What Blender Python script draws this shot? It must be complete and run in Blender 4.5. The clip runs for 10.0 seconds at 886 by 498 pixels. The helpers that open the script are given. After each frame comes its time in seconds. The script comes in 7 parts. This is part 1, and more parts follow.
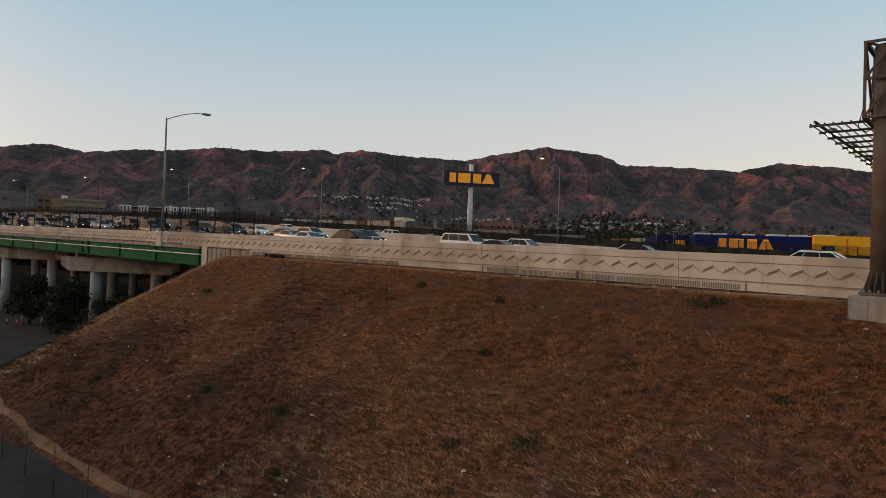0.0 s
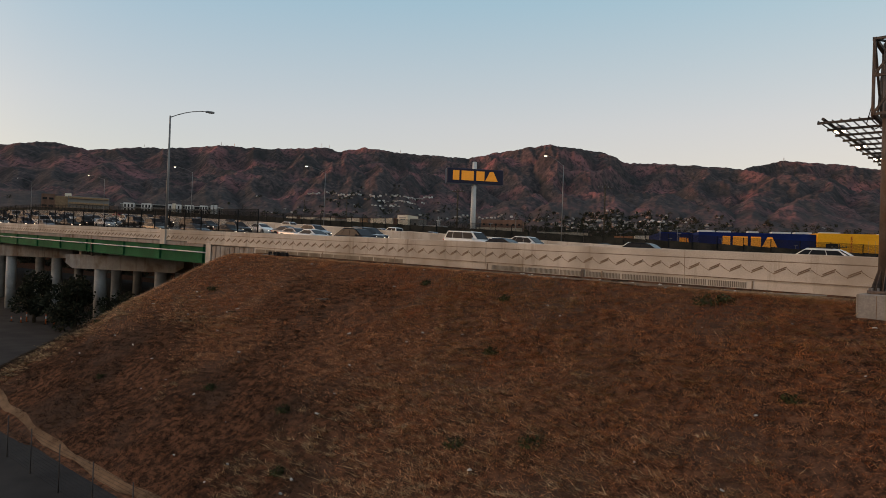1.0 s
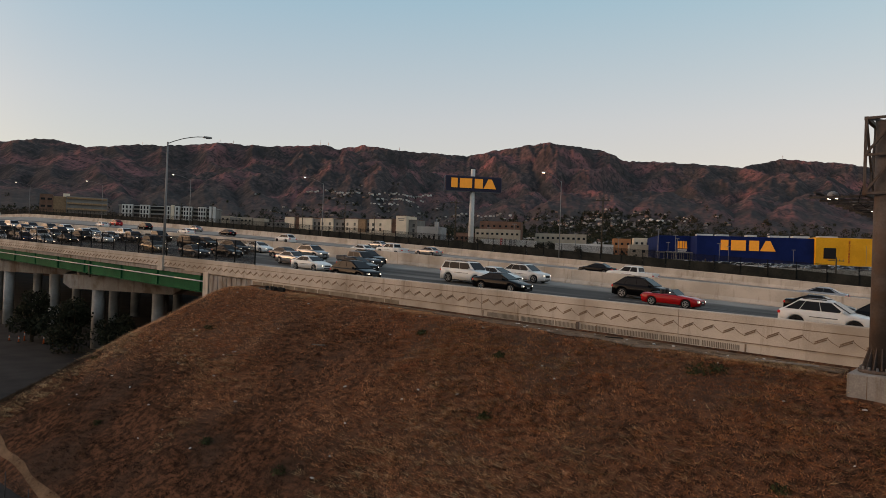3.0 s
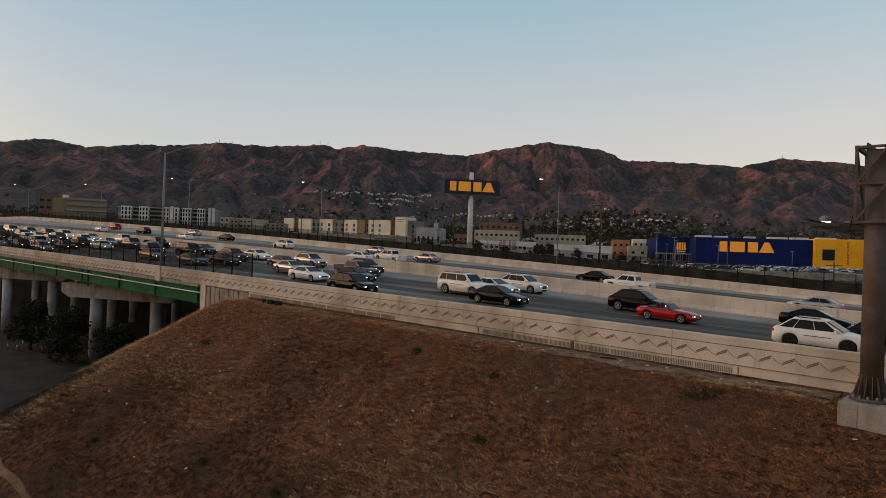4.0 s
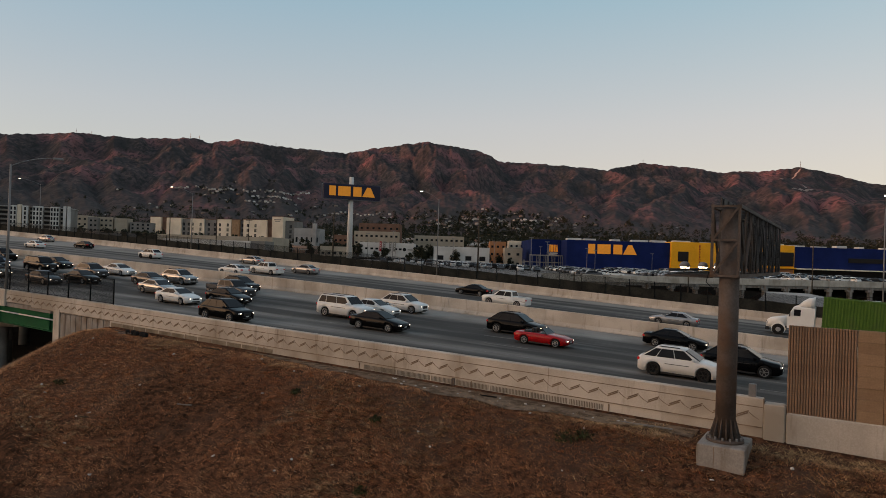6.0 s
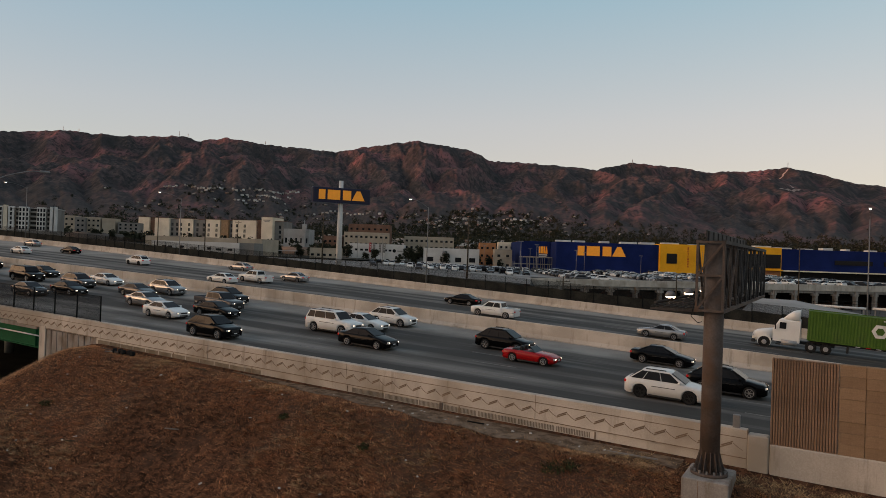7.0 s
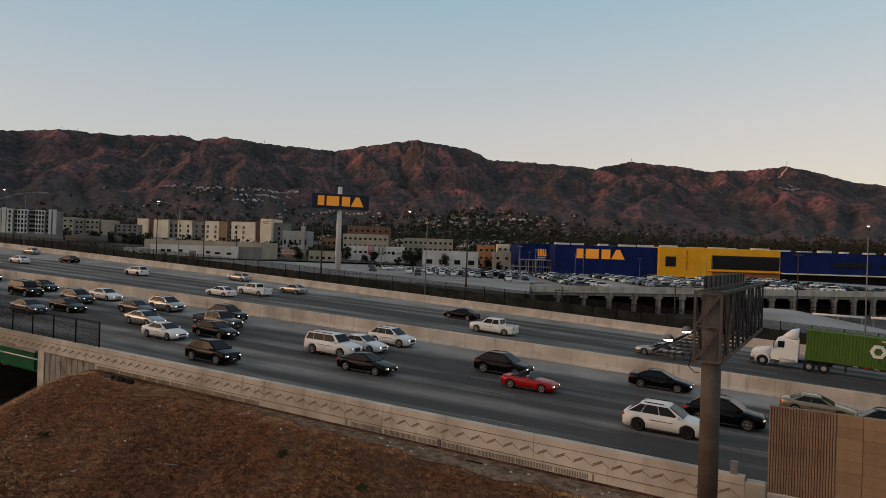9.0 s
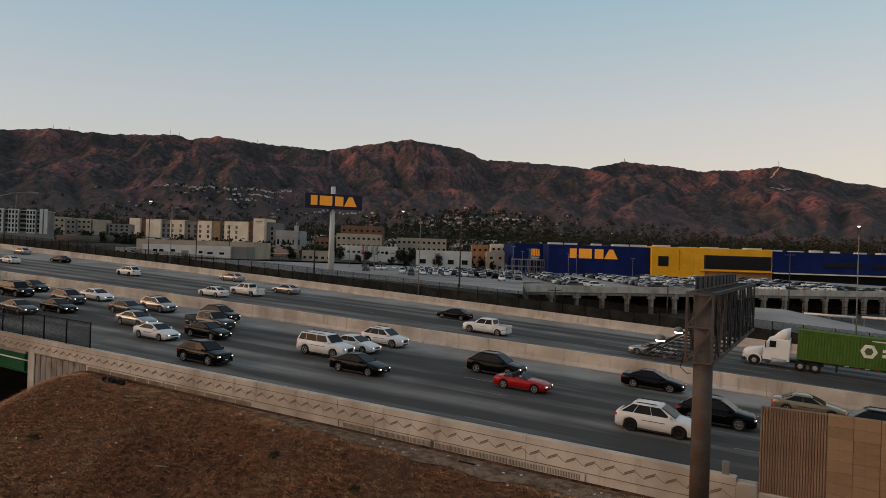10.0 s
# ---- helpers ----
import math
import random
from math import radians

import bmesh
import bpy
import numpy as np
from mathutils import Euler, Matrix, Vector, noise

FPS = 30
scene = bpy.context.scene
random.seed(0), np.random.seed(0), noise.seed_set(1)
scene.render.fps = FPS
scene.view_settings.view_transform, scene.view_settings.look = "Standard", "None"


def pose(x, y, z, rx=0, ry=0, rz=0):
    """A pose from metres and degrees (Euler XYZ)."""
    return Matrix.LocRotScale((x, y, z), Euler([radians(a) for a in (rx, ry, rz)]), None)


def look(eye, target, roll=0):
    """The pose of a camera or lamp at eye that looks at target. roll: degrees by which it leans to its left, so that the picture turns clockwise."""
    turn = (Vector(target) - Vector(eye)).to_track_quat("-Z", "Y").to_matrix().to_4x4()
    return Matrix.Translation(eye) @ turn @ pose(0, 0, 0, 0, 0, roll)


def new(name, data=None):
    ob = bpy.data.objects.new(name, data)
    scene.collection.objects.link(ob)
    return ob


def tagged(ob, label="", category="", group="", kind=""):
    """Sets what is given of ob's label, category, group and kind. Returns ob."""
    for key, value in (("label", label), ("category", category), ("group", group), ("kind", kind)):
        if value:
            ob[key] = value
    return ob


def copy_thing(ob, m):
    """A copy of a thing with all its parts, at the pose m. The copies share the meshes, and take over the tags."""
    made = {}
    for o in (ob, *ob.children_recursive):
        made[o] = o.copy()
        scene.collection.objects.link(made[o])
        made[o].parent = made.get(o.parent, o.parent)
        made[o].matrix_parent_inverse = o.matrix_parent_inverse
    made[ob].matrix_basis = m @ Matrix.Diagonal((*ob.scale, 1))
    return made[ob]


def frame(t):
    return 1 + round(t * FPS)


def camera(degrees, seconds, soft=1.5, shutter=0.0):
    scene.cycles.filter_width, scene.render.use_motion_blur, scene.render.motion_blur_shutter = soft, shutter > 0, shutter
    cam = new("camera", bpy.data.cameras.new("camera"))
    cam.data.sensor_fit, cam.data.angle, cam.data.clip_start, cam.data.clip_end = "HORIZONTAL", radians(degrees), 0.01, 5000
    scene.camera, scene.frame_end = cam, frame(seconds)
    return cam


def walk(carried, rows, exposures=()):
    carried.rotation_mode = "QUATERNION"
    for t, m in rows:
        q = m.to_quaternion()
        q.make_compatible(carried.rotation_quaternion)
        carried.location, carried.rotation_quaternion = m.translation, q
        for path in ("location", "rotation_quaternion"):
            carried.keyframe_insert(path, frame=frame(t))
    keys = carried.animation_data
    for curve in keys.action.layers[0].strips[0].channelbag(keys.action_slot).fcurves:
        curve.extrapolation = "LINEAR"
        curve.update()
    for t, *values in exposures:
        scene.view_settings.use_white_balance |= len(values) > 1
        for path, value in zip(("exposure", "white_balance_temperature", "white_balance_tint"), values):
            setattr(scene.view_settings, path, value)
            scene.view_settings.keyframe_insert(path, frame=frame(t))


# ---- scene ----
cam = camera(66.8, 10.0, soft=0.65, shutter=0.2)
# seconds, eye, yaw, pitch, roll
# one unit of the plan below in metres
PLAN_SCALE = 1.12
PATH = [
    (0, 0.126, -0.019, 9.169, 41.47, 0.75, 1.95),
    (0.5, 0.056, -0.034, 9.166, 41.44, 0.64, 2.00),
    (1, 0.006, 0.003, 9.183, 41.72, 0.54, 1.94),
    (1.5, -0.026, -0.016, 9.289, 41.68, 0.45, 1.97),
    (2, -0.025, -0.038, 10.016, 41.67, 0.39, 1.98),
    (2.5, 0.026, -0.066, 10.915, 41.63, 0.34, 2.05),
    (4, 0.365, -0.025, 12.704, 41.58, 0.27, 1.97),
    (4.1, 0.368, 0.027, 12.712, 41.53, 0.32, 1.96),
    (4.2, 0.371, 0.078, 12.719, 41.00, 0.38, 1.96),
    (4.3, 0.373, 0.129, 12.727, 39.40, 0.43, 1.93),
    (4.4, 0.376, 0.180, 12.734, 36.01, 0.49, 1.88),
    (4.5, 0.378, 0.232, 12.742, 33.05, 0.54, 1.83),
    (4.6, 0.346, 0.210, 12.764, 32.37, 0.53, 1.87),
    (4.8, 0.280, 0.168, 12.809, 32.30, 0.52, 1.87),
    (5, 0.215, 0.125, 12.853, 32.33, 0.51, 1.87),
    (5.4, 0.138, 0.112, 13.453, 32.23, 0.49, 1.90),
    (5.5, 0.119, 0.108, 13.603, 32.20, 0.48, 1.91),
    (5.8, 0.094, 0.123, 14.176, 31.74, 0.46, 1.89),
    (6, 0.077, 0.133, 14.558, 31.37, 0.45, 1.87),
    (6.2, 0.097, 0.120, 14.918, 31.03, 0.44, 1.90),
    (7.3, 0.207, 0.052, 16.019, 30.48, 0.37, 1.95),
    (7.5, 0.227, 0.040, 16.149, 30.45, 0.36, 1.95),
    (8, 0.207, 0.050, 16.568, 30.44, 0.33, 1.93),
    (8.5, 0.182, 0.022, 17.420, 30.44, 0.29, 1.92),
    (9, 0.177, 0.018, 17.639, 30.44, 0.28, 1.92),
    (9.5, 0.195, -0.007, 17.687, 30.43, 0.27, 1.94),
    (9.8, 0.196, 0.040, 17.688, 30.41, 0.27, 1.94),
    (9.9, 0.197, 0.056, 17.688, 30.18, 0.27, 1.92),
    (10, 0.197, 0.072, 17.688, 29.89, 0.27, 1.91),
]
walk(cam, [(t, pose(x * PLAN_SCALE, y * PLAN_SCALE, z * PLAN_SCALE, 90 + p, 0, w) @ pose(0, 0, 0, 0, 0, r)) for t, x, y, z, w, p, r in PATH], exposures=[(0.0, 1.70, 8900, 26), (2.7, 1.67, 8900, 26), (5.0, 1.56, 8900, 26), (10.0, 1.52, 8900, 26)])

# ---- light ----
SUN_YAW, SUN_UP = 128.0, 4.0
world = bpy.data.worlds.new("sky")
scene.world = world
world.use_nodes = True
wn = world.node_tree.nodes
sky = wn.new("ShaderNodeTexSky")
sky.sky_type, sky.sun_disc = "NISHITA", False
sky.sun_elevation, sky.sun_rotation = radians(SUN_UP), radians(-SUN_YAW)
sky.air_density, sky.dust_density, sky.ozone_density = 0.9, 0.35, 1.8
wn["Background"].inputs["Strength"].default_value = 0.15
wl = world.node_tree.links
# evening veil: grey-rose low down, blue above, warmer away from the sunset side
where = wn.new("ShaderNodeTexCoord")
split = wn.new("ShaderNodeSeparateXYZ")
wl.new(where.outputs["Generated"], split.inputs[0])
ramp = wn.new("ShaderNodeValToRGB")
stops = [(0.0, (1.15, 1.33, 1.38)), (0.13, (1.09, 1.34, 1.53)), (0.19, (1.00, 1.32, 1.60)), (0.27, (0.78, 1.25, 1.63)), (0.354, (0.555, 1.17, 1.65)), (1.0, (0.60, 0.95, 1.42))]
while len(ramp.color_ramp.elements) < len(stops):
    ramp.color_ramp.elements.new(0.5)
for e_, (at_, c_) in zip(ramp.color_ramp.elements, stops):
    e_.position, e_.color = at_, (*c_, 1)
wl.new(split.outputs["Z"], ramp.inputs["Fac"])
side = wn.new("ShaderNodeVectorMath")
side.operation = "DOT_PRODUCT"
side.inputs[1].default_value = (0.866, 0.5, 0)
wl.new(where.outputs["Generated"], side.inputs[0])
tilt = wn.new("ShaderNodeVectorMath")
tilt.operation = "MULTIPLY_ADD"
wl.new(side.outputs["Value"], tilt.inputs[0])
tilt.inputs[1].default_value, tilt.inputs[2].default_value = (0.24, 0.13, 0.06), (1, 1, 1)
veil = wn.new("ShaderNodeVectorMath")
veil.operation = "MULTIPLY"
wl.new(ramp.outputs[0], veil.inputs[0])
wl.new(tilt.outputs[0], veil.inputs[1])
west = wn.new("ShaderNodeVectorMath")
west.operation = "DOT_PRODUCT"
west.inputs[1].default_value = (-math.sin(radians(SUN_YAW)), math.cos(radians(SUN_YAW)), 0)
wl.new(where.outputs["Generated"], west.inputs[0])
lobe = wn.new("ShaderNodeMath")
lobe.operation, lobe.use_clamp = "POWER", True
wl.new(west.outputs["Value"], lobe.inputs[0])
lobe.inputs[1].default_value = 9.0
glow = wn.new("ShaderNodeVectorMath")
glow.operation = "MULTIPLY_ADD"
wl.new(lobe.outputs[0], glow.inputs[0])
glow.inputs[1].default_value = (15.6, 10.9, 6.65)
wl.new(veil.outputs[0], glow.inputs[2])
blend = wn.new("ShaderNodeMix")
blend.data_type = "RGBA"
blend.inputs["Factor"].default_value = 0.85
wl.new(sky.outputs[0], blend.inputs[6])
wl.new(glow.outputs[0], blend.inputs[7])
wl.new(blend.outputs[2], wn["Background"].inputs["Color"])
sun = new("sun", bpy.data.lights.new("sun", "SUN"))
sun.data.energy, sun.data.angle, sun.data.color = 0.62, radians(1.0), (1.0, 0.37, 0.36)
sun_to = Vector((-math.sin(radians(SUN_YAW)) * math.cos(radians(SUN_UP)), math.cos(radians(SUN_YAW)) * math.cos(radians(SUN_UP)), math.sin(radians(SUN_UP))))
sun.matrix_world = look((0, 0, 60), Vector((0, 0, 60)) - sun_to)


# ---- materials ----
def surface(name, a, b, scale=3.0, rough=0.8, bump=0.2, fine=40.0, metal=0.0, low=0.35, high=0.65, vary=0.0, stain=None, stain_scale=0.4, coat=0.0, deep=0.03):
    """Two colours mixed by noise at two scales, with fine relief; stain: a third colour in large uneven patches; vary: brightness by object."""
    m = bpy.data.materials.new(name)
    m.use_nodes = True
    n, l = m.node_tree.nodes, m.node_tree.links
    bsdf = n["Principled BSDF"]
    co = n.new("ShaderNodeTexCoord")
    big, small = n.new("ShaderNodeTexNoise"), n.new("ShaderNodeTexNoise")
    big.inputs["Scale"].default_value, big.inputs["Detail"].default_value = scale, 5
    small.inputs["Scale"].default_value, small.inputs["Detail"].default_value = fine, 3
    for t in (big, small):
        l.new(co.outputs["Object"], t.inputs["Vector"])
    add = n.new("ShaderNodeMath")
    add.operation = "MULTIPLY_ADD"
    l.new(small.outputs["Fac"], add.inputs[0])
    add.inputs[1].default_value = 0.45
    l.new(big.outputs["Fac"], add.inputs[2])
    ramp = n.new("ShaderNodeValToRGB")
    ramp.color_ramp.elements[0].position, ramp.color_ramp.elements[1].position = low + 0.22, high + 0.22
    ramp.color_ramp.elements[0].color, ramp.color_ramp.elements[1].color = (*a, 1), (*b, 1)
    l.new(add.outputs[0], ramp.inputs["Fac"])
    out = ramp.outputs["Color"]
    if stain:
        st, mx, rp = n.new("ShaderNodeTexNoise"), n.new("ShaderNodeMix"), n.new("ShaderNodeMapRange")
        st.inputs["Scale"].default_value, st.inputs["Detail"].default_value = stain_scale, 6
        l.new(co.outputs["Object"], st.inputs["Vector"])
        rp.inputs["From Min"].default_value, rp.inputs["From Max"].default_value = 0.48, 0.68
        l.new(st.outputs["Fac"], rp.inputs["Value"])
        mx.data_type = "RGBA"
        l.new(rp.outputs[0], mx.inputs["Factor"])
        l.new(out, mx.inputs[6])
        mx.inputs[7].default_value = (*stain, 1)
        out = mx.outputs[2]
    if vary:
        info, mr, hs = n.new("ShaderNodeObjectInfo"), n.new("ShaderNodeMapRange"), n.new("ShaderNodeHueSaturation")
        mr.inputs["To Min"].default_value, mr.inputs["To Max"].default_value = 1 - vary, 1 + vary
        l.new(info.outputs["Random"], mr.inputs["Value"])
        l.new(mr.outputs[0], hs.inputs["Value"])
        l.new(out, hs.inputs["Color"])
        out = hs.outputs["Color"]
    l.new(out, bsdf.inputs["Base Color"])
    bsdf.inputs["Roughness"].default_value, bsdf.inputs["Metallic"].default_value = rough, metal
    bsdf.inputs["Coat Weight"].default_value = coat
    bsdf.inputs["Specular IOR Level"].default_value = 0.03 if rough > 0.85 else 0.1 if rough > 0.7 else 0.25
    if bump:
        bp = n.new("ShaderNodeBump")
        bp.inputs["Strength"].default_value, bp.inputs["Distance"].default_value = bump, deep
        l.new(add.outputs[0], bp.inputs["Height"])
        l.new(bp.outputs[0], bsdf.inputs["Normal"])
    return m


def add_streaks(m, colour, scale, low=0.55, high=0.75, turn=0.0):
    """Stains or growth drawn out along one way, turned about the upright."""
    n, l = m.node_tree.nodes, m.node_tree.links
    sock = n["Principled BSDF"].inputs["Base Color"]
    co, mp, st, rp, mx = n.new("ShaderNodeTexCoord"), n.new("ShaderNodeMapping"), n.new("ShaderNodeTexNoise"), n.new("ShaderNodeMapRange"), n.new("ShaderNodeMix")
    mp.vector_type = "TEXTURE"
    mp.inputs["Rotation"].default_value, mp.inputs["Scale"].default_value = (0, 0, radians(turn)), tuple(1 / k for k in scale)
    l.new(co.outputs["Object"], mp.inputs["Vector"])
    l.new(mp.outputs[0], st.inputs["Vector"])
    st.inputs["Scale"].default_value, st.inputs["Detail"].default_value, st.inputs["Roughness"].default_value = 1.0, 6, 0.65
    rp.inputs["From Min"].default_value, rp.inputs["From Max"].default_value, rp.inputs["To Max"].default_value = low, high, 0.85
    l.new(st.outputs["Fac"], rp.inputs["Value"])
    mx.data_type = "RGBA"
    l.new(rp.outputs[0], mx.inputs["Factor"])
    l.new(sock.links[0].from_socket, mx.inputs[6])
    mx.inputs[7].default_value = (*colour, 1)
    l.new(mx.outputs[2], sock)


def plain(name, colour, rough=0.5, metal=0.0, glow=0.0, coat=0.0, spread=0.12, fine=9.0):
    """A smooth made surface with faint unevenness of tone."""
    m = surface(name, tuple(c * (1 - spread) for c in colour), tuple(c * (1 + spread) for c in colour), 1.3, rough, 0.0, fine, metal, coat=coat)
    if glow:
        b = m.node_tree.nodes["Principled BSDF"]
        b.inputs["Emission Color"].default_value, b.inputs["Emission Strength"].default_value = (*colour, 1), glow
    return m




def road_surface():
    """Worn pale paving: a dark tyre band down each lane, broken up along its length, pale shoulders and fine cracks."""
    m = surface("freeway_paving", (0.165, 0.153, 0.138), (0.275, 0.257, 0.232), 0.22, 0.85, 0.2, 25, stain=(0.30, 0.285, 0.26), stain_scale=0.09)
    n, l = m.node_tree.nodes, m.node_tree.links
    bsdf = n["Principled BSDF"]

    def math_node(op, a, b=None, c=None, clamp=False):
        q = n.new("ShaderNodeMath")
        q.operation, q.use_clamp = op, clamp
        for i, v in enumerate((a, b, c)):
            if v is None:
                continue
            if hasattr(v, "is_linked"):
                l.new(v, q.inputs[i])
            else:
                q.inputs[i].default_value = v
        return q.outputs[0]

    co, sep = n.new("ShaderNodeTexCoord"), n.new("ShaderNodeSeparateXYZ")
    l.new(co.outputs["Object"], sep.inputs[0])
    off = math_node("SUBTRACT", math_node("MULTIPLY_ADD", sep.outputs["X"], -0.055, sep.outputs["Y"]), 53.6)
    far = math_node("GREATER_THAN", off, 0.0)
    side = math_node("ABSOLUTE", off)
    lane = math_node("DIVIDE", math_node("SUBTRACT", side, 1.0), 3.27)
    wave = math_node("MULTIPLY_ADD", math_node("COSINE", math_node("MULTIPLY", math_node("SUBTRACT", lane, 0.5), 6.2832)), 0.5, 0.5)
    open_lane = math_node("MULTIPLY", math_node("MULTIPLY_ADD", lane, 1.6, -1.5, True), math_node("MULTIPLY_ADD", lane, -1.6, 11.4, True))

    def streak(scale, detail):
        mp, st = n.new("ShaderNodeMapping"), n.new("ShaderNodeTexNoise")
        mp.inputs["Rotation"].default_value, mp.inputs["Scale"].default_value = (0, 0, radians(-2.0)), scale
        l.new(co.outputs["Object"], mp.inputs["Vector"])
        l.new(mp.outputs[0], st.inputs["Vector"])
        st.inputs["Scale"].default_value, st.inputs["Detail"].default_value, st.inputs["Roughness"].default_value = 1.0, detail, 0.62
        return st.outputs["Fac"]

    long_, short = streak((0.016, 0.24, 0.02), 4), streak((0.07, 0.7, 0.02), 7)
    dark = math_node("MULTIPLY_ADD", wave, 0.42, math_node("MULTIPLY_ADD", long_, 2.6, math_node("MULTIPLY_ADD", short, 1.6, -1.47)))
    dark = math_node("MULTIPLY", math_node("MULTIPLY", dark, open_lane, None, True), 0.9, None, True)
    mx = n.new("ShaderNodeMix")
    mx.data_type = "RGBA"
    l.new(dark, mx.inputs["Factor"])
    l.new(bsdf.inputs["Base Color"].links[0].from_socket, mx.inputs[6])
    mx.inputs[7].default_value = (0.034, 0.033, 0.031, 1)
    l.new(mx.outputs[2], bsdf.inputs["Base Color"])
    return m


ASPHALT = road_surface()
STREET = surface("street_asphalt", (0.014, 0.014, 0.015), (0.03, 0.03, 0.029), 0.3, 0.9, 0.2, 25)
CONCRETE = surface("concrete", (0.40, 0.345, 0.29), (0.53, 0.462, 0.395), 0.5, 0.9, 0.25, 22, stain=(0.325, 0.272, 0.22), stain_scale=0.35)
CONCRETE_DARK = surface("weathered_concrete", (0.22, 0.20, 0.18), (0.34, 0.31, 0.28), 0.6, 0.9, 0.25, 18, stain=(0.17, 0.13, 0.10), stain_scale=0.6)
STREET.node_tree.nodes["Principled BSDF"].inputs["Specular IOR Level"].default_value = 0.1
add_streaks(CONCRETE, (0.17, 0.125, 0.085), (2.2, 2.2, 0.25), 0.56, 0.80)
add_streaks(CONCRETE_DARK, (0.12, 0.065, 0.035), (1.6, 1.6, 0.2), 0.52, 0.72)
CONCRETE_PIER = surface("grey_pier_concrete", (0.27, 0.265, 0.255), (0.37, 0.36, 0.345), 0.6, 0.9, 0.2, 18, stain=(0.20, 0.19, 0.18), stain_scale=0.5)
# brown groove dirt, darkened further to paint in the shade of recesses
GROOVE = surface("shaded_dirty_groove", (0.14, 0.092, 0.062), (0.27, 0.195, 0.145), 2.0, 0.95, 0.1, 30)
SOIL = surface("dry_hillside", (0.040, 0.0195, 0.0125), (0.14, 0.062, 0.035), 3.5, 1.0, 1.0, 14.0, low=0.38, high=0.62, stain=(0.075, 0.043, 0.03), stain_scale=0.3, deep=0.06)
BARE_SOIL = surface("bare_grey_soil", (0.095, 0.064, 0.044), (0.21, 0.15, 0.108), 2.6, 1.0, 0.9, 16.0, low=0.38, high=0.62, deep=0.05)
STRAW = surface("dry_grass", (0.35, 0.145, 0.074), (0.80, 0.40, 0.20), 2.2, 0.95, 0.0, 9.0, low=0.38, high=0.62, stain=(0.60, 0.235, 0.11), stain_scale=0.22)
STRAW_DARK = surface("darker_dry_grass", (0.016, 0.0098, 0.0066), (0.070, 0.041, 0.024), 2.2, 0.95, 0.0, 9.0, low=0.38, high=0.62)
STRAW_PALE = surface("pale_dry_grass", (0.26, 0.155, 0.08), (0.6, 0.39, 0.21), 1.6, 0.95, 0.0, 5)
SCRUB = surface("scrub_leaf", (0.025, 0.03, 0.014), (0.06, 0.065, 0.03), 1.5, 0.9, 0.0, 6)
TRAIL = surface("trodden_path", (0.10, 0.058, 0.035), (0.19, 0.115, 0.07), 0.8, 1.0, 0.1, 8)
GROOVE_SOFT = surface("darker_inset", (0.15, 0.118, 0.085), (0.24, 0.195, 0.148), 1.5, 0.95, 0.1, 20)
GREEN_STEEL = surface("green_painted_steel", (0.0, 0.06, 0.024), (0.0, 0.09, 0.036), 0.5, 0.8, 0.05, 8)
PIPE_WHITE = plain("white_pipe_paint", (0.62, 0.6, 0.56), 0.6)
RUST_STEEL = surface("weathered_steel", (0.078, 0.06, 0.052), (0.125, 0.1, 0.088), 1.2, 0.75, 0.1, 14, metal=0.15, stain=(0.11, 0.068, 0.05), stain_scale=1.4)
DARK_STEEL = surface("dark_steel", (0.035, 0.03, 0.028), (0.07, 0.06, 0.055), 1.5, 0.7, 0.1, 12, metal=0.2)
GALV = plain("galvanised_steel", (0.19, 0.185, 0.18), 0.6, 0.3)
MESH_BLACK = plain("black_fence_steel", (0.01, 0.01, 0.01), 0.8)
SCREEN_DARK = surface("dark_fence_fabric", (0.015, 0.016, 0.015), (0.032, 0.032, 0.028), 0.6, 0.95, 0.2, 6)
TAN_RIB = surface("ribbed_tan_block", (0.25, 0.145, 0.095), (0.34, 0.2, 0.13), 0.9, 0.92, 0.3, 20, vary=0.08)
TAN_BLOCK = surface("smooth_tan_block", (0.24, 0.148, 0.09), (0.33, 0.207, 0.128), 0.9, 0.92, 0.2, 20, vary=0.12)
BLUE = surface("blue_cladding", (0.003, 0.012, 0.065), (0.005, 0.017, 0.095), 0.15, 0.75, 0.0, 2)
YELLOW = surface("yellow_cladding", (0.80, 0.33, 0.012), (0.92, 0.395, 0.02), 0.15, 0.55, 0.0, 2)
SIGN_YELLOW = plain("yellow_sign_face", (0.78, 0.29, 0.035), 0.4, 0, 0.07, spread=0.05)
SIGN_BLUE = plain("blue_sign_face", (0.005, 0.008, 0.03), 0.35, spread=0.08)
CREAM_DULL = surface("dull_tan_stucco", (0.30, 0.25, 0.195), (0.39, 0.325, 0.255), 0.2, 0.9, 0.1, 3)
WHITE_WALL = surface("white_stucco", (0.46, 0.445, 0.42), (0.57, 0.555, 0.53), 0.2, 0.9, 0.1, 3)
CREAM_WALL = surface("cream_stucco", (0.60, 0.505, 0.39), (0.74, 0.63, 0.50), 0.15, 0.9, 0.1, 3)
PALE_GREY = surface("pale_grey_stucco", (0.27, 0.265, 0.255), (0.36, 0.352, 0.338), 0.2, 0.9, 0.1, 3)
GREY_WALL = surface("grey_stucco", (0.16, 0.148, 0.135), (0.22, 0.205, 0.19), 0.15, 0.9, 0.1, 3)
BROWN_WALL = surface("brown_brick_wall", (0.13, 0.07, 0.05), (0.2, 0.11, 0.08), 0.3, 0.9, 0.1, 4)
ORANGE_WALL = surface("orange_stucco", (0.34, 0.14, 0.07), (0.44, 0.19, 0.09), 0.3, 0.9, 0.1, 4)
GLASS = plain("dark_window_glass", (0.012, 0.013, 0.015), 0.1)
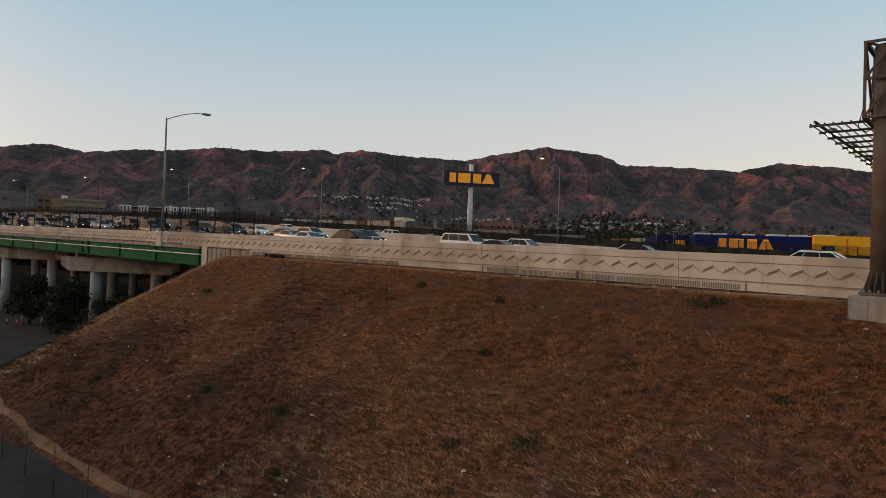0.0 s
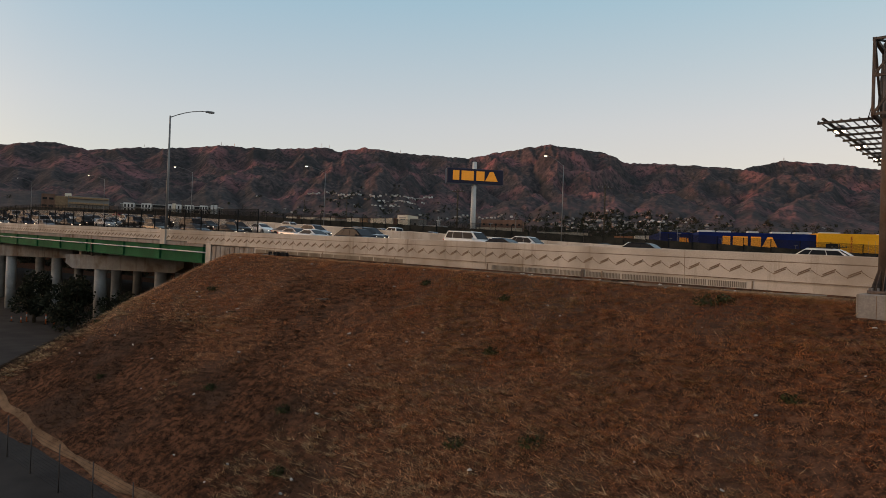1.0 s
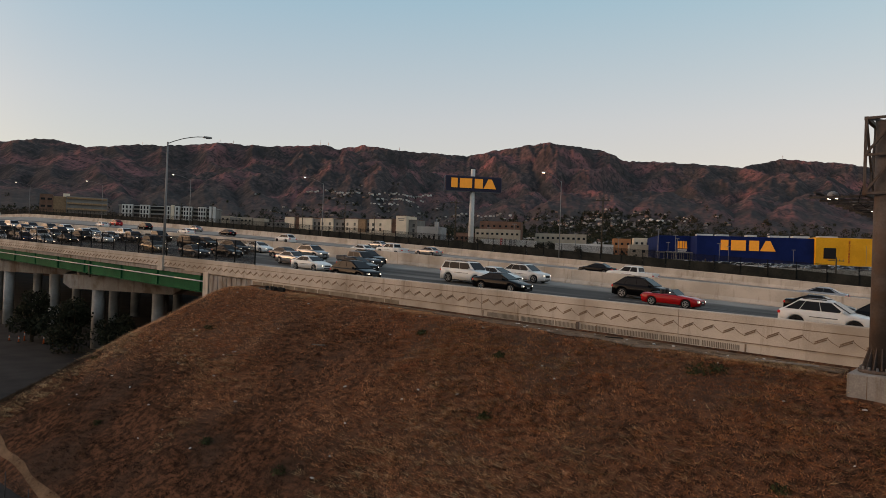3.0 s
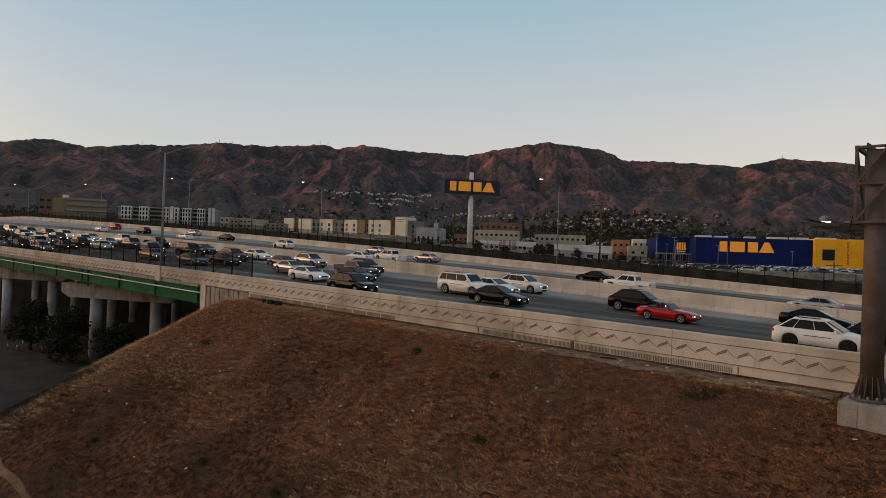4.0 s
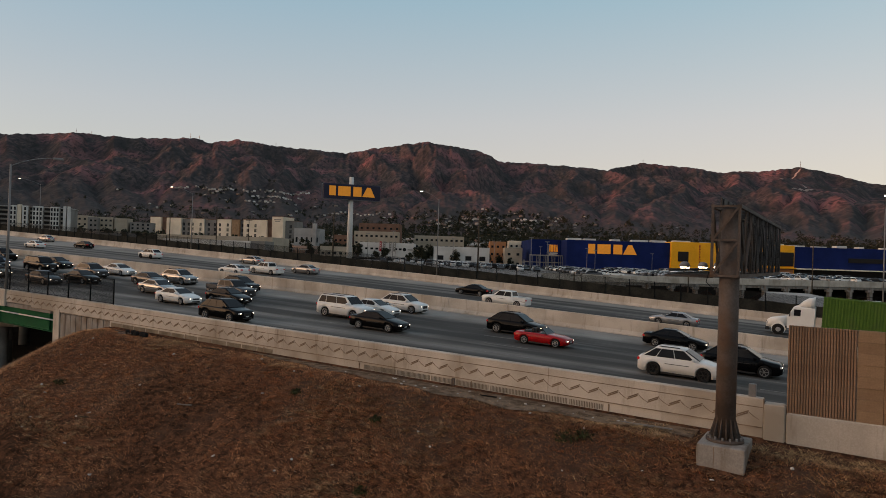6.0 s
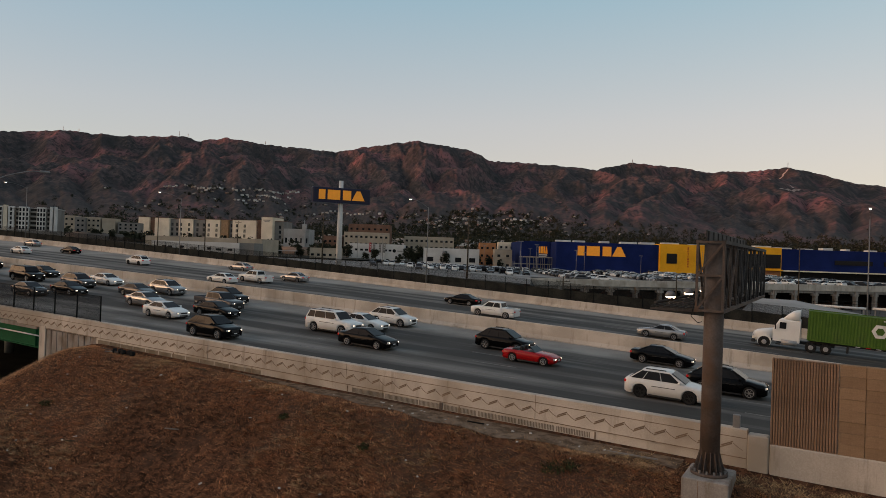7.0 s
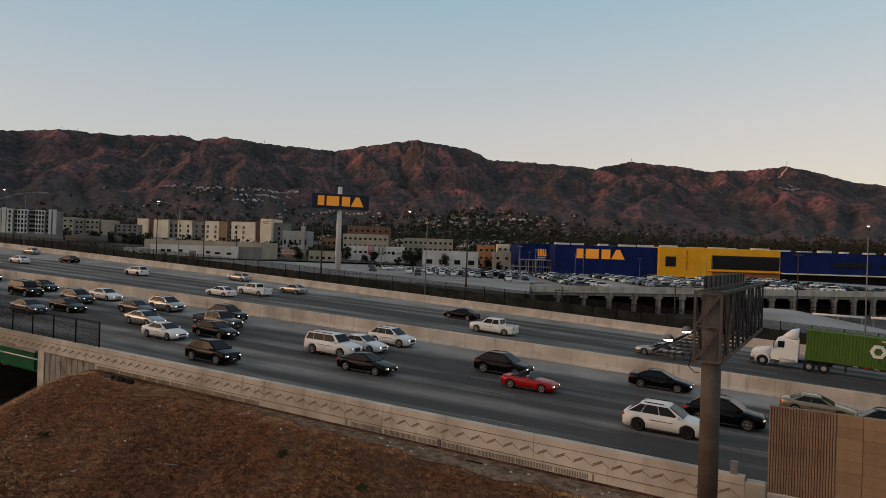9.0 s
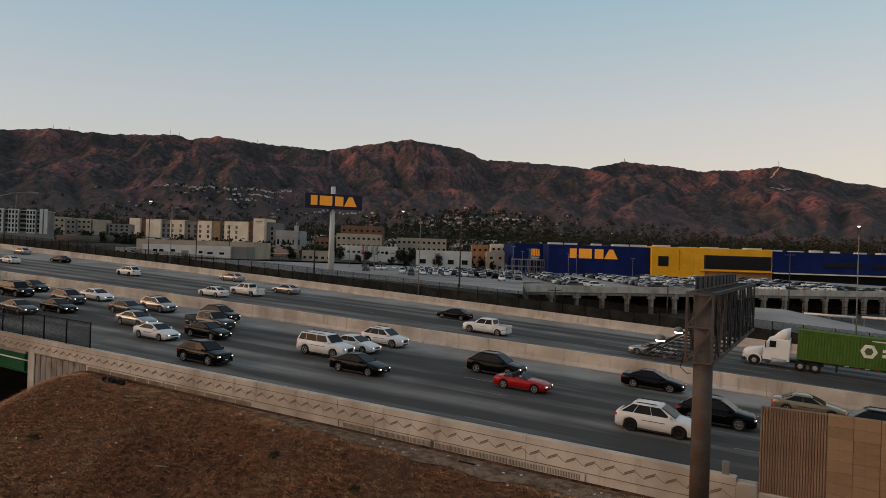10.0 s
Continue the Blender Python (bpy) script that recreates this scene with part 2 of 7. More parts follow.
GLASS.node_tree.nodes["Principled BSDF"].inputs["Specular IOR Level"].default_value = 0.09
ROOF_GREY = surface("flat_roof_felt", (0.31, 0.295, 0.275), (0.43, 0.41, 0.385), 0.1, 0.95, 0.1, 2)
LOT_ASPHALT = surface("grey_asphalt", (0.04, 0.04, 0.037), (0.085, 0.083, 0.078), 0.08, 0.9, 0.1, 3)
LOT_PALE = surface("worn_grey_paving", (0.215, 0.207, 0.195), (0.31, 0.30, 0.283), 0.1, 0.92, 0.1, 3, stain=(0.17, 0.163, 0.155), stain_scale=0.06)
TOWN_GROUND = surface("town_ground_cover", (0.02, 0.022, 0.015), (0.07, 0.065, 0.055), 0.05, 0.95, 0.0, 0.4)
TOWN_GROUND.node_tree.nodes["Principled BSDF"].inputs["Specular IOR Level"].default_value = 0.08
LAMP_GLOW = plain("lit_lamp_lens", (1.0, 0.9, 0.72), 0.4, 0, 4.0)
RED_CLOTH = plain("red_banner_cloth", (0.42, 0.02, 0.03), 0.8)
LEAF = surface("dark_tree_leaf", (0.012, 0.014, 0.009), (0.036, 0.038, 0.022), 0.8, 0.85, 0.0, 4)
LEAF.node_tree.nodes["Principled BSDF"].inputs["Specular IOR Level"].default_value = 0.12
BARK = surface("tree_bark", (0.04, 0.03, 0.022), (0.09, 0.07, 0.05), 3, 0.95, 0.3, 20)


def tone_by_blade(m, lo, hi):
    """Each blade a little lighter or darker than the next."""
    n, l = m.node_tree.nodes, m.node_tree.links
    g, mr, hs = n.new("ShaderNodeNewGeometry"), n.new("ShaderNodeMapRange"), n.new("ShaderNodeHueSaturation")
    sock = n["Principled BSDF"].inputs["Base Color"]
    l.new(g.outputs["Random Per Island"], mr.inputs["Value"])
    mr.inputs["To Min"].default_value, mr.inputs["To Max"].default_value = lo, hi
    l.new(mr.outputs[0], hs.inputs["Value"])
    l.new(sock.links[0].from_socket, hs.inputs["Color"])
    l.new(hs.outputs["Color"], sock)


for m_ in (STRAW, STRAW_DARK, STRAW_PALE):
    tone_by_blade(m_, 0.72, 1.3)


# ---- building helpers ----
def part(name, bm, material, parent=None, label="", at=None):
    """Links a bmesh as one mesh object, under a thing or under a part."""
    me = bpy.data.meshes.new(name)
    bm.to_mesh(me)
    bm.free()
    me.materials.append(material)
    ob = new(name, me)
    if parent is not None:
        ob.parent = parent
    if at is not None:
        ob.matrix_basis = at
    if label:
        ob["label"] = label
    return ob


def thing(name, label, category, group="", at=None, kind=""):
    ob = new(name)
    ob.empty_display_size = 0.3
    if at is not None:
        ob.matrix_basis = at
    return tagged(ob, label, category, group, kind)


def raw(bm, verts, faces):
    vs = [bm.verts.new(v) for v in verts]
    for f in faces:
        bm.faces.new([vs[i] for i in f])
    return vs


BOX_FACES = [(0, 3, 2, 1), (4, 5, 6, 7), (0, 1, 5, 4), (1, 2, 6, 5), (2, 3, 7, 6), (3, 0, 4, 7)]


def box(bm, x0, x1, y0, y1, z0, z1, lean=0.0):
    """An upright box; lean: how much z falls for each metre of x."""
    raw(bm, [(x, y, z - lean * x) for z in (z0, z1) for x, y in ((x0, y0), (x1, y0), (x1, y1), (x0, y1))], BOX_FACES)


def rbox(bm, x0, x1, y0, y1, z0, z1, r=0.03, lean=0.0):
    """A box with bevelled upper and side edges."""
    r = min(r, (x1 - x0) * 0.45, (y1 - y0) * 0.45, (z1 - z0) * 0.45)
    a = [(x0 + r, y0), (x1 - r, y0), (x1, y0 + r), (x1, y1 - r), (x1 - r, y1), (x0 + r, y1), (x0, y1 - r), (x0, y0 + r)]
    cx, cy = (x0 + x1) / 2, (y0 + y1) / 2
    sx, sy = 1 - 2 * r / max(x1 - x0, 1e-6), 1 - 2 * r / max(y1 - y0, 1e-6)
    b = [(cx + (x - cx) * sx, cy + (y - cy) * sy) for x, y in a]
    rings = [[(x, y, z0 - lean * x) for x, y in a], [(x, y, z1 - r - lean * x) for x, y in a], [(x, y, z1 - lean * x) for x, y in b]]
    loft(bm, rings, True, True)


def loft(bm, rings, cap0=False, cap1=False, smooth=False):
    vs = [[bm.verts.new(p) for p in ring] for ring in rings]
    k = len(rings[0])
    for a, b in zip(vs, vs[1:]):
        for i in range(k):
            f = bm.faces.new((a[i], a[(i + 1) % k], b[(i + 1) % k], b[i]))
            f.smooth = smooth
    if cap0:
        bm.faces.new(list(reversed(vs[0])))
    if cap1:
        bm.faces.new(vs[-1])


def tube(bm, p0, p1, r0, r1=None, n=10, caps=True):
    p0, p1 = Vector(p0), Vector(p1)
    r1 = r0 if r1 is None else r1
    q = (p1 - p0).to_track_quat("Z", "Y")
    ring = lambda p, r: [p + q @ Vector((r * math.cos(2 * math.pi * i / n), r * math.sin(2 * math.pi * i / n), 0)) for i in range(n)]
    loft(bm, [ring(p0, r0), ring(p1, r1)], caps, caps, n > 6)


def beam(bm, p0, p1, w, h):
    """A straight bar of w by h metres between two points."""
    p0, p1 = Vector(p0), Vector(p1)
    q = (p1 - p0).to_track_quat("Z", "Y")
    c = [Vector((sx * w / 2, sy * h / 2, 0)) for sx, sy in ((-1, -1), (1, -1), (1, 1), (-1, 1))]
    loft(bm, [[p0 + q @ v for v in c], [p1 + q @ v for v in c]], True, True)


def one(fn, *args, **kw):
    bm = bmesh.new()
    fn(bm, *args, **kw)
    return bm


def hash_noise(x, y, seed=0):
    """Smooth value noise on arrays."""
    xi, yi = np.floor(x).astype(np.int64), np.floor(y).astype(np.int64)
    u, v = x - xi, y - yi
    u, v = u * u * (3 - 2 * u), v * v * (3 - 2 * v)

    def cell(a, b):
        h = (a * 374761393 + b * 668265263 + seed * 974634777) & 0x7FFFFFFF
        h = ((h ^ (h >> 13)) * 1274126177) & 0x7FFFFFFF
        return ((h ^ (h >> 16)) & 0xFFFF) / 65535.0

    return (cell(xi, yi) * (1 - u) + cell(xi + 1, yi) * u) * (1 - v) + (cell(xi, yi + 1) * (1 - u) + cell(xi + 1, yi + 1) * u) * v


def gradient_noise(x, y, seed=0):
    """Perlin noise on arrays, about -0.7 to 0.7."""
    xi, yi = np.floor(x).astype(np.int64), np.floor(y).astype(np.int64)
    u, v = x - xi, y - yi

    def dot(a, b, p, q):
        h = ((xi + a) * 374761393 + (yi + b) * 668265263 + seed * 974634777) & 0x7FFFFFFF
        h = ((h ^ (h >> 13)) * 1274126177) & 0x7FFFFFFF
        g = ((h ^ (h >> 16)) & 0xFFFF) / 65536.0 * 2 * np.pi
        return np.cos(g) * p + np.sin(g) * q

    f, g = u**3 * (u * (u * 6 - 15) + 10), v**3 * (v * (v * 6 - 15) + 10)
    return (dot(0, 0, u, v) * (1 - f) + dot(1, 0, u - 1, v) * f) * (1 - g) + (dot(0, 1, u, v - 1) * (1 - f) + dot(1, 1, u - 1, v - 1) * f) * g


def ridges(x, y, octaves=6, seed=0):
    """Ridged multifractal, 0 in the valleys to 1 on the ridges."""
    total, weight, amp, norm = 0.0, 1.0, 1.0, 0.0
    for o in range(octaves):
        n = (1 - np.abs(gradient_noise(x * 2.0**o, y * 2.0**o, seed + o)) * 1.6).clip(0, 1) ** 1.6
        total = total + n * weight * amp
        norm += amp
        weight, amp = (n * 1.3).clip(0.15, 1), amp * 0.5
    return total / norm


def fractal(x, y, octaves=4, seed=0, ridged=False):
    total, amp, norm = 0.0, 1.0, 0.0
    for o in range(octaves):
        n = hash_noise(x * 2**o, y * 2**o, seed + o)
        total = total + amp * ((1 - np.abs(2 * n - 1)) if ridged else n)
        norm, amp = norm + amp, amp * 0.5
    return total / norm


def grid_mesh(name, xs, ys, zs, material, smooth=True):
    """A sheet from arrays of equal shape."""
    r, c = xs.shape
    idx = np.arange(r * c).reshape(r, c)
    faces = np.stack([idx[:-1, :-1], idx[:-1, 1:], idx[1:, 1:], idx[1:, :-1]], -1).reshape(-1, 4)
    me = bpy.data.meshes.new(name)
    me.from_pydata(np.stack([xs, ys, zs], -1).reshape(-1, 3).tolist(), [], faces.tolist())
    me.polygons.foreach_set("use_smooth", [smooth] * len(me.polygons))
    me.materials.append(material)
    return new(name, me)


# ---- the plan: heights ----
GRADE = 0.019


def z_top(x):
    """The top of the parapet along the freeway's edge."""
    return 9.62 - GRADE * (x + 3.5)


EDGE = 27.6


def y_median(x):
    return 53.6 + 0.06 * np.maximum(x, -260)


def y_far(x):
    return 80.3 + 0.01 * x


def y_lot(x):
    """The car park's edge behind the freeway."""
    return 90.5 - 0.225 * np.maximum(x, -300)


def z_road(x, y=EDGE):
    """The paving: banked, so that the median and the far side rise above the near edge towards the bridge."""
    c = np.clip(x, -260, 60)
    near, mid, far = z_top(x) - 0.95, 8.0 - 0.0507 * c - 0.826e-4 * c * c, 8.05 - 0.0527 * c - 0.395e-4 * c * c
    a, b = np.clip((y - EDGE) / (y_median(x) - EDGE), 0, 1), np.clip((y - y_median(x)) / (y_far(x) - y_median(x)), 0, 1)
    return near + (mid - near) * a + (far - mid) * b


def road_pose(x, y, lift=0.0, back=False):
    """A pose on the paving, along the lanes and tilted with them."""
    f = min(max((y - EDGE) / 26.0, 0), 1)
    up = (z_road(x + 2, y) - z_road(x - 2, y)) / 4
    m = pose(x, y, z_road(x, y) + lift, 0, 0, math.degrees(math.atan(0.055 * f if y < y_median(x) + 4 else 0.02)) + (180 if back else 0))
    return m @ pose(0, 0, 0, 0, math.degrees(math.atan(up)) * (1 if back else -1), 0)


def terrain(x, y):
    """The lie of the land, on arrays: low streets, the embankment, the freeway's fill and the town beyond."""
    base = z_top(np.maximum(x, -60)) - 1.55
    dx, dy = np.maximum(-42.6 - x, 0), np.maximum(25.9 - y, 0)
    d = np.hypot(dx, dy)
    steep = 0.485 + 0.11 * np.clip((-6 - x) / 16, 0, 1)
    soft = steep * (np.sqrt(d * d + 0.8) - 0.9)
    bank = np.where(d > 0, base - np.maximum(soft, 0), base)
    lump = (fractal(x * 0.35, y * 0.35, 4, 3) - 0.5) * 0.42 * np.clip(d / 3, 0, 1)
    lump = lump + (fractal(x * 1.3, y * 1.3, 3, 14) - 0.5) * 0.10 * np.clip(d / 2, 0, 1)
    near = np.maximum(bank + lump, 0.0 + 0.06 * (fractal(x * 0.2, y * 0.2, 3, 8) - 0.5))
    fill = np.where(x > -46, z_road(x, y) - 0.35, near)
    near = np.where(y > EDGE + 0.2, fill, near)
    r = np.hypot(x, y)
    town = 9.9 - 0.019 * np.clip(x, -300, 60) - 0.02 * np.clip(y - 132, -30, 200) + 0.028 * np.maximum(r - 320, 0)
    front, along = (x + 59) * -0.731 + (y - 139.6) * 0.682, (x + 0.4226 * y) * 0.92
    pit = np.clip(along / 3, 0, 1) * np.clip((19.0 - front) / 2.0, 0, 1)
    town = town * (1 - pit) + 4.6 * pit
    k = np.clip((y - (y_far(x) + 2.0)) / 12.0, 0, 1)
    k = k * k * (3 - 2 * k)
    return near * (1 - k) + town * k


def z_at(x, y):
    return float(terrain(np.array([float(x)]), np.array([float(y)]))[0])


def steps(*spans):
    out = []
    for a, b, n in spans:
        out += list(np.linspace(a, b, n, endpoint=False))
    return np.array(out + [spans[-1][1]])


# ---- the ground ----
gx = steps((-4800, -700, 16), (-700, -120, 60), (-120, 25, 270), (25, 120, 40), (120, 4800, 18))
gy = steps((-4800, -60, 16), (-60, 2, 30), (2, 29, 70), (29, 400, 56), (400, 1000, 30), (1000, 4800, 16))
GX, GY = np.meshgrid(gx, gy)
ground = tagged(grid_mesh("ground", GX, GY, terrain(GX, GY) - 1.0 * ((GY > y_far(GX) + 14) & (np.hypot(GX, GY) < 900) & (GX < 240)), SOIL), "dry brown grassy embankment and level ground", "ground", kind="structure")


def strip(name, x0, x1, ya, yb, lift, material, n=60, m=4, zf=None):
    """A sheet between two lines y = ya(x) and y = yb(x) that follows the land or the height zf(x)."""
    xs = np.linspace(x0, x1, n)
    f = np.linspace(0, 1, m)[:, None]
    X = np.broadcast_to(xs, (m, n)).copy()
    Y = ya(xs) * (1 - f) + yb(xs) * f
    Z = (zf(X, Y) if zf else terrain(X, Y)) + lift
    return grid_mesh(name, X, Y, Z, material)


def const(v):
    return lambda x: 0 * x + v


# ---- freeway ----
tagged(strip("road", -620, 70, const(28.0), lambda x: y_far(x) + 1.5, 0.0, ASPHALT, 90, 40, z_road), "worn grey asphalt freeway lanes with dark tyre streaks", "road", kind="structure")
tagged(strip("street", -330, -18, lambda x: 0 * x - 60, lambda x: np.where(x > -48, 10.5 + 0.0042 * np.maximum(-31 - x, 0) ** 2 + 0.006 * np.maximum(x + 31, 0) ** 1.5, 112.0), 0.03, STREET, 140, 30, lambda x, y: 0 * x), "dark asphalt street beneath the bridge", "road", kind="structure")


def barrier(name, yf, x0, x1, height, material, label):
    """A long concrete safety barrier in cast lengths, with sloped foot and rounded top."""
    wall = thing(name, label, "barrier", kind="structure")
    profile = [(-0.30, 0), (-0.30, 0.08), (-0.14, 0.34), (-0.10, height - 0.04), (-0.06, height), (0.06, height), (0.10, height - 0.04), (0.14, 0.34), (0.30, 0.08), (0.30, 0)]
    n = int((x1 - x0) / 9.0)
    for i in range(n):
        a, b = x0 + (x1 - x0) * i / n, x0 + (x1 - x0) * (i + 1) / n - 0.02
        bm = bmesh.new()
        loft(bm, [[(x, yf(x) + u, z_road(x, yf(x)) + v - (0.3 if v == 0 else 0)) for u, v in profile] for x in (a, b)], True, True)
        part("barrier_length", bm, material, wall)
    return wall


barrier("median_barrier", lambda x: y_median(x), -420, 60, 1.24, CONCRETE, "pale weathered concrete median barrier between the carriageways")
barrier("roadside_barrier", lambda x: y_far(x), -480, 60, 1.04, CONCRETE, "pale weathered concrete barrier at the far roadside")

# ---- parapet along the near edge ----
parapet = thing("parapet_wall", "pale concrete parapet with cast zigzag relief along the freeway", "wall", kind="structure")
k1 = 9.62 - GRADE * 3.5
SEAMS = [-2.6, -11.1, -21.6, -32.1, -42.7, -53.2, -63.7, -74.2, -84.7, -95.2, -105.7, -116.2, -126.7, -137.2, -147.7, -158.2, -168.7]


def wall_length(x1, x0, foot=-1.1):
    """One cast length: the upper rail, a thin shadow groove, the face and the toe."""
    bm = bmesh.new()
    top = 9.62 - GRADE * 3.5
    prof = [(0.0, foot), (0.0, -0.345), (0.03, -0.34), (0.03, -0.315), (0.0, -0.31), (0.0, -0.03), (0.03, 0.0), (0.34, 0.0), (0.37, -0.03), (0.42, -0.7), (0.6, -0.86), (0.6, foot)]
    loft(bm, [[(x, EDGE + u, top - GRADE * x + v) for u, v in prof] for x in (x0 + 0.012, x1 - 0.012)], True, True)
    return bm


for a, b in zip(SEAMS, SEAMS[1:]):
    part("wall_panel", wall_length(a, b, -1.1 if a > -50 else -0.93), CONCRETE, parapet)
    low = bmesh.new()
    k0 = 9.62 - GRADE * 3.5
    if a > -43:
        box(low, max(b, -43.2) + 0.008, a - 0.008, EDGE + 0.03, EDGE + 0.5, k0 - 2.6, k0 - 1.1, GRADE)
        part("wall_foot", low, CONCRETE, parapet)
    else:
        low.free()

for a, b in zip(SEAMS, SEAMS[1:]):
    for z, h, proud in ((-0.345, 0.03, 0.012), (-1.085, 0.035, -0.008))[: 2 if a > -50 else 1]:
        part("shadow_groove", one(box, b + 0.02, a - 0.02, EDGE + proud, EDGE + 0.05, k1 + z, k1 + z + h, GRADE), GROOVE, parapet)
    part("seam", one(box, a - 0.014, a + 0.014, EDGE + 0.012, EDGE + 0.3, k1 - 0.92, k1 - 0.01, GRADE), GROOVE, parapet)
# zigzag relief: one cast motif repeated along the wall, raised bars coloured dark like shaded grooves
motif = bmesh.new()
for dz in (0.0, 0.08):
    beam(motif, (-0.34 + dz * 0.4, 0, -0.16 + dz), (0.08 + dz * 0.4, 0, 0.05 + dz), 0.02, 0.046)
beam(motif, (0.12, 0, 0.08), (0.30, 0, -0.06), 0.014, 0.02)
beam(motif, (0.30, 0, -0.06), (0.46, 0, -0.14), 0.014, 0.016)
first_motif = None
for i in range(150):
    x = -3.2 - 0.82 * i
    at = pose(x, EDGE - 0.004, z_top(x) - 0.64, 0, math.degrees(math.atan(GRADE)), 0)
    if first_motif is None:
        first_motif = part("zigzag_relief", motif, GROOVE, parapet, at=at)
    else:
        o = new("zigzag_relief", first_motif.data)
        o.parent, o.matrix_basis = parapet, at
# ribbed foot panels and inset blocks, slightly proud, in a darker tone than the wall
for x0, x1 in ((-21.2, -19.2), (-19.1, -17.2), (-17.1, -16.0), (-15.7, -14.0), (-13.9, -12.0), (-11.9, -10.2), (-10.1, -8.6)):
    bm = bmesh.new()
    x = x0
    while x < x1:
        box(bm, x, x + 0.03, EDGE + 0.012, EDGE + 0.04, 9.55 - 1.41, 9.55 - 1.18, GRADE)
        x += 0.072
    tagged(part("rib_panel", bm, GROOVE_SOFT, parapet), kind="stuff")
for i in range(12):
    x0 = -43.0 + i * 1.28
    part("inset_block", one(box, x0, x0 + 1.2, EDGE + 0.016, EDGE + 0.04, 9.55 - 1.5 - 0.012 * i, 9.55 - 1.2, GRADE), GROOVE_SOFT, parapet)
for x in (-8.4, -14.9, -21.5, -28.4, -35.2):
    part("drain_slot", one(box, x - 0.03, x + 0.03, EDGE + 0.01, EDGE + 0.04, 9.55 - 1.75, 9.55 - 1.12, GRADE), GROOVE, parapet)
part("rust_stain_post", one(box, -15.95, -15.8, EDGE - 0.02, EDGE + 0.04, 9.55 - 1.65, 9.55 - 1.1, GRADE), RUST_STEEL, parapet)

# end block and the base of the sound wall
end_block = tagged(part("end_block", one(rbox, -2.6, -1.86, EDGE - 0.03, EDGE + 0.5, 7.4, 9.45, 0.05), CONCRETE, None), "concrete end block beside the sound wall", "wall", kind="structure")
tagged(part("sound_wall_base", one(rbox, -1.84, 40, EDGE - 0.03, EDGE + 0.55, 7.0, 9.21, 0.04), CONCRETE, None), "pale concrete footing wall", "wall", kind="structure")
sound_wall = thing("sound_wall", "tan concrete block sound wall with one ribbed bay", "wall", at=pose(-1.84, EDGE, 9.21), kind="structure")
rib = None
for i in range(24):
    x = 0.0 + i * 0.0895
    if rib is None:
        rib = part("rib", one(rbox, 0, 0.058, 0.02, 0.12, 0, 3.17, 0.012), TAN_RIB, sound_wall)
    else:
        o = new("rib", rib.data)
        o.parent, o.matrix_basis = sound_wall, pose(x, 0, 0)
part("ribbed_backing", one(box, 0, 2.14, 0.1, 0.32, 0, 3.16), TAN_RIB, sound_wall)
slab = None
for r in range(8):
    for c in range(14):
        x = 2.15 + c * 0.802 - (0.4 if r % 2 else 0) * 0
        at = pose(x, 0.03 + 0.006 * ((r * 7 + c * 3) % 5), r * 0.396)
        if slab is None:
            slab = part("block", one(rbox, 0, 0.795, 0, 0.3, 0, 0.39, 0.012), TAN_BLOCK, sound_wall, at=at)
        else:
            o = new("block", slab.data)
            o.parent, o.matrix_basis = sound_wall, at
part("wall_core", one(box, 13.4, 42, 0.05, 0.3, 0, 3.16), TAN_BLOCK, sound_wall)

# ---- bridge ----
bridge = thing("bridge", "freeway bridge with green steel girders on concrete bents", "bridge", at=pose(-51, EDGE, 0), kind="structure")


def on_bridge(name, bm, material, label=""):
    ob = part(name, bm, material, bridge, label)
    ob.matrix_basis = pose(51, -EDGE, 0)
    return ob


k0 = 9.62 - GRADE * 3.5
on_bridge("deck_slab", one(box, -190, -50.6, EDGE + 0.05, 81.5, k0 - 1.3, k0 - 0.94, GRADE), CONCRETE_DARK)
for x0, x1, depth in ((-73.4, -50.12, 2.62), (-120, -73.8, 2.6), (-190, -120.4, 2.6)):
    for i, y in enumerate((27.85, 31.5, 35.5)):
        bm = bmesh.new()
        box(bm, x0, x1, y - 0.02, y + 0.02, k0 - depth, k0 - 0.96, GRADE)
        box(bm, x0, x1, y - 0.2, y + 0.2, k0 - depth - 0.03, k0 - depth + 0.03, GRADE)
        box(bm, x0, x1, y - 0.2, y + 0.2, k0 - 1.0, k0 - 0.95, GRADE)
        x = x0 + 0.1
        while x < x1:
            box(bm, x, x + 0.025, y - 0.16, y + 0.16, k0 - depth, k0 - 0.98, GRADE)
            x += 7.5
        on_bridge("girder", bm, GREEN_STEEL, "green painted steel plate girder")
bm = bmesh.new()
for x in range(-190, -51, 5):
    tube(bm, (x, 27.68, k0 - 1.75 - GRADE * x), (min(x + 5, -50.1), 27.68, k0 - 1.75 - GRADE * min(x + 5, -50.1)), 0.05, n=8)
on_bridge("pipe", bm, PIPE_WHITE, "white service pipe")
for x in range(-188, -51, 4):
    on_bridge("pipe_bracket", one(box, x, x + 0.05, 27.66, 27.95, k0 - 1.83 - GRADE * x, k0 - 1.79 - GRADE * x), DARK_STEEL)
on_bridge("abutment", one(rbox, -50.1, -49.3, EDGE + 0.0, 80, 0.0, k0 - 1.1 + GRADE * 50.5, 0.04), CONCRETE)
on_bridge("pilaster", one(rbox, -50.1, -49.3, EDGE - 0.03, EDGE + 0.3, 5.0, k0 - 0.94 + GRADE * 50.5, 0.03), CONCRETE)
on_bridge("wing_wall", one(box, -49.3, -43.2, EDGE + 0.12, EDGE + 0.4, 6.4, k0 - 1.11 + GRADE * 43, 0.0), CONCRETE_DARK)
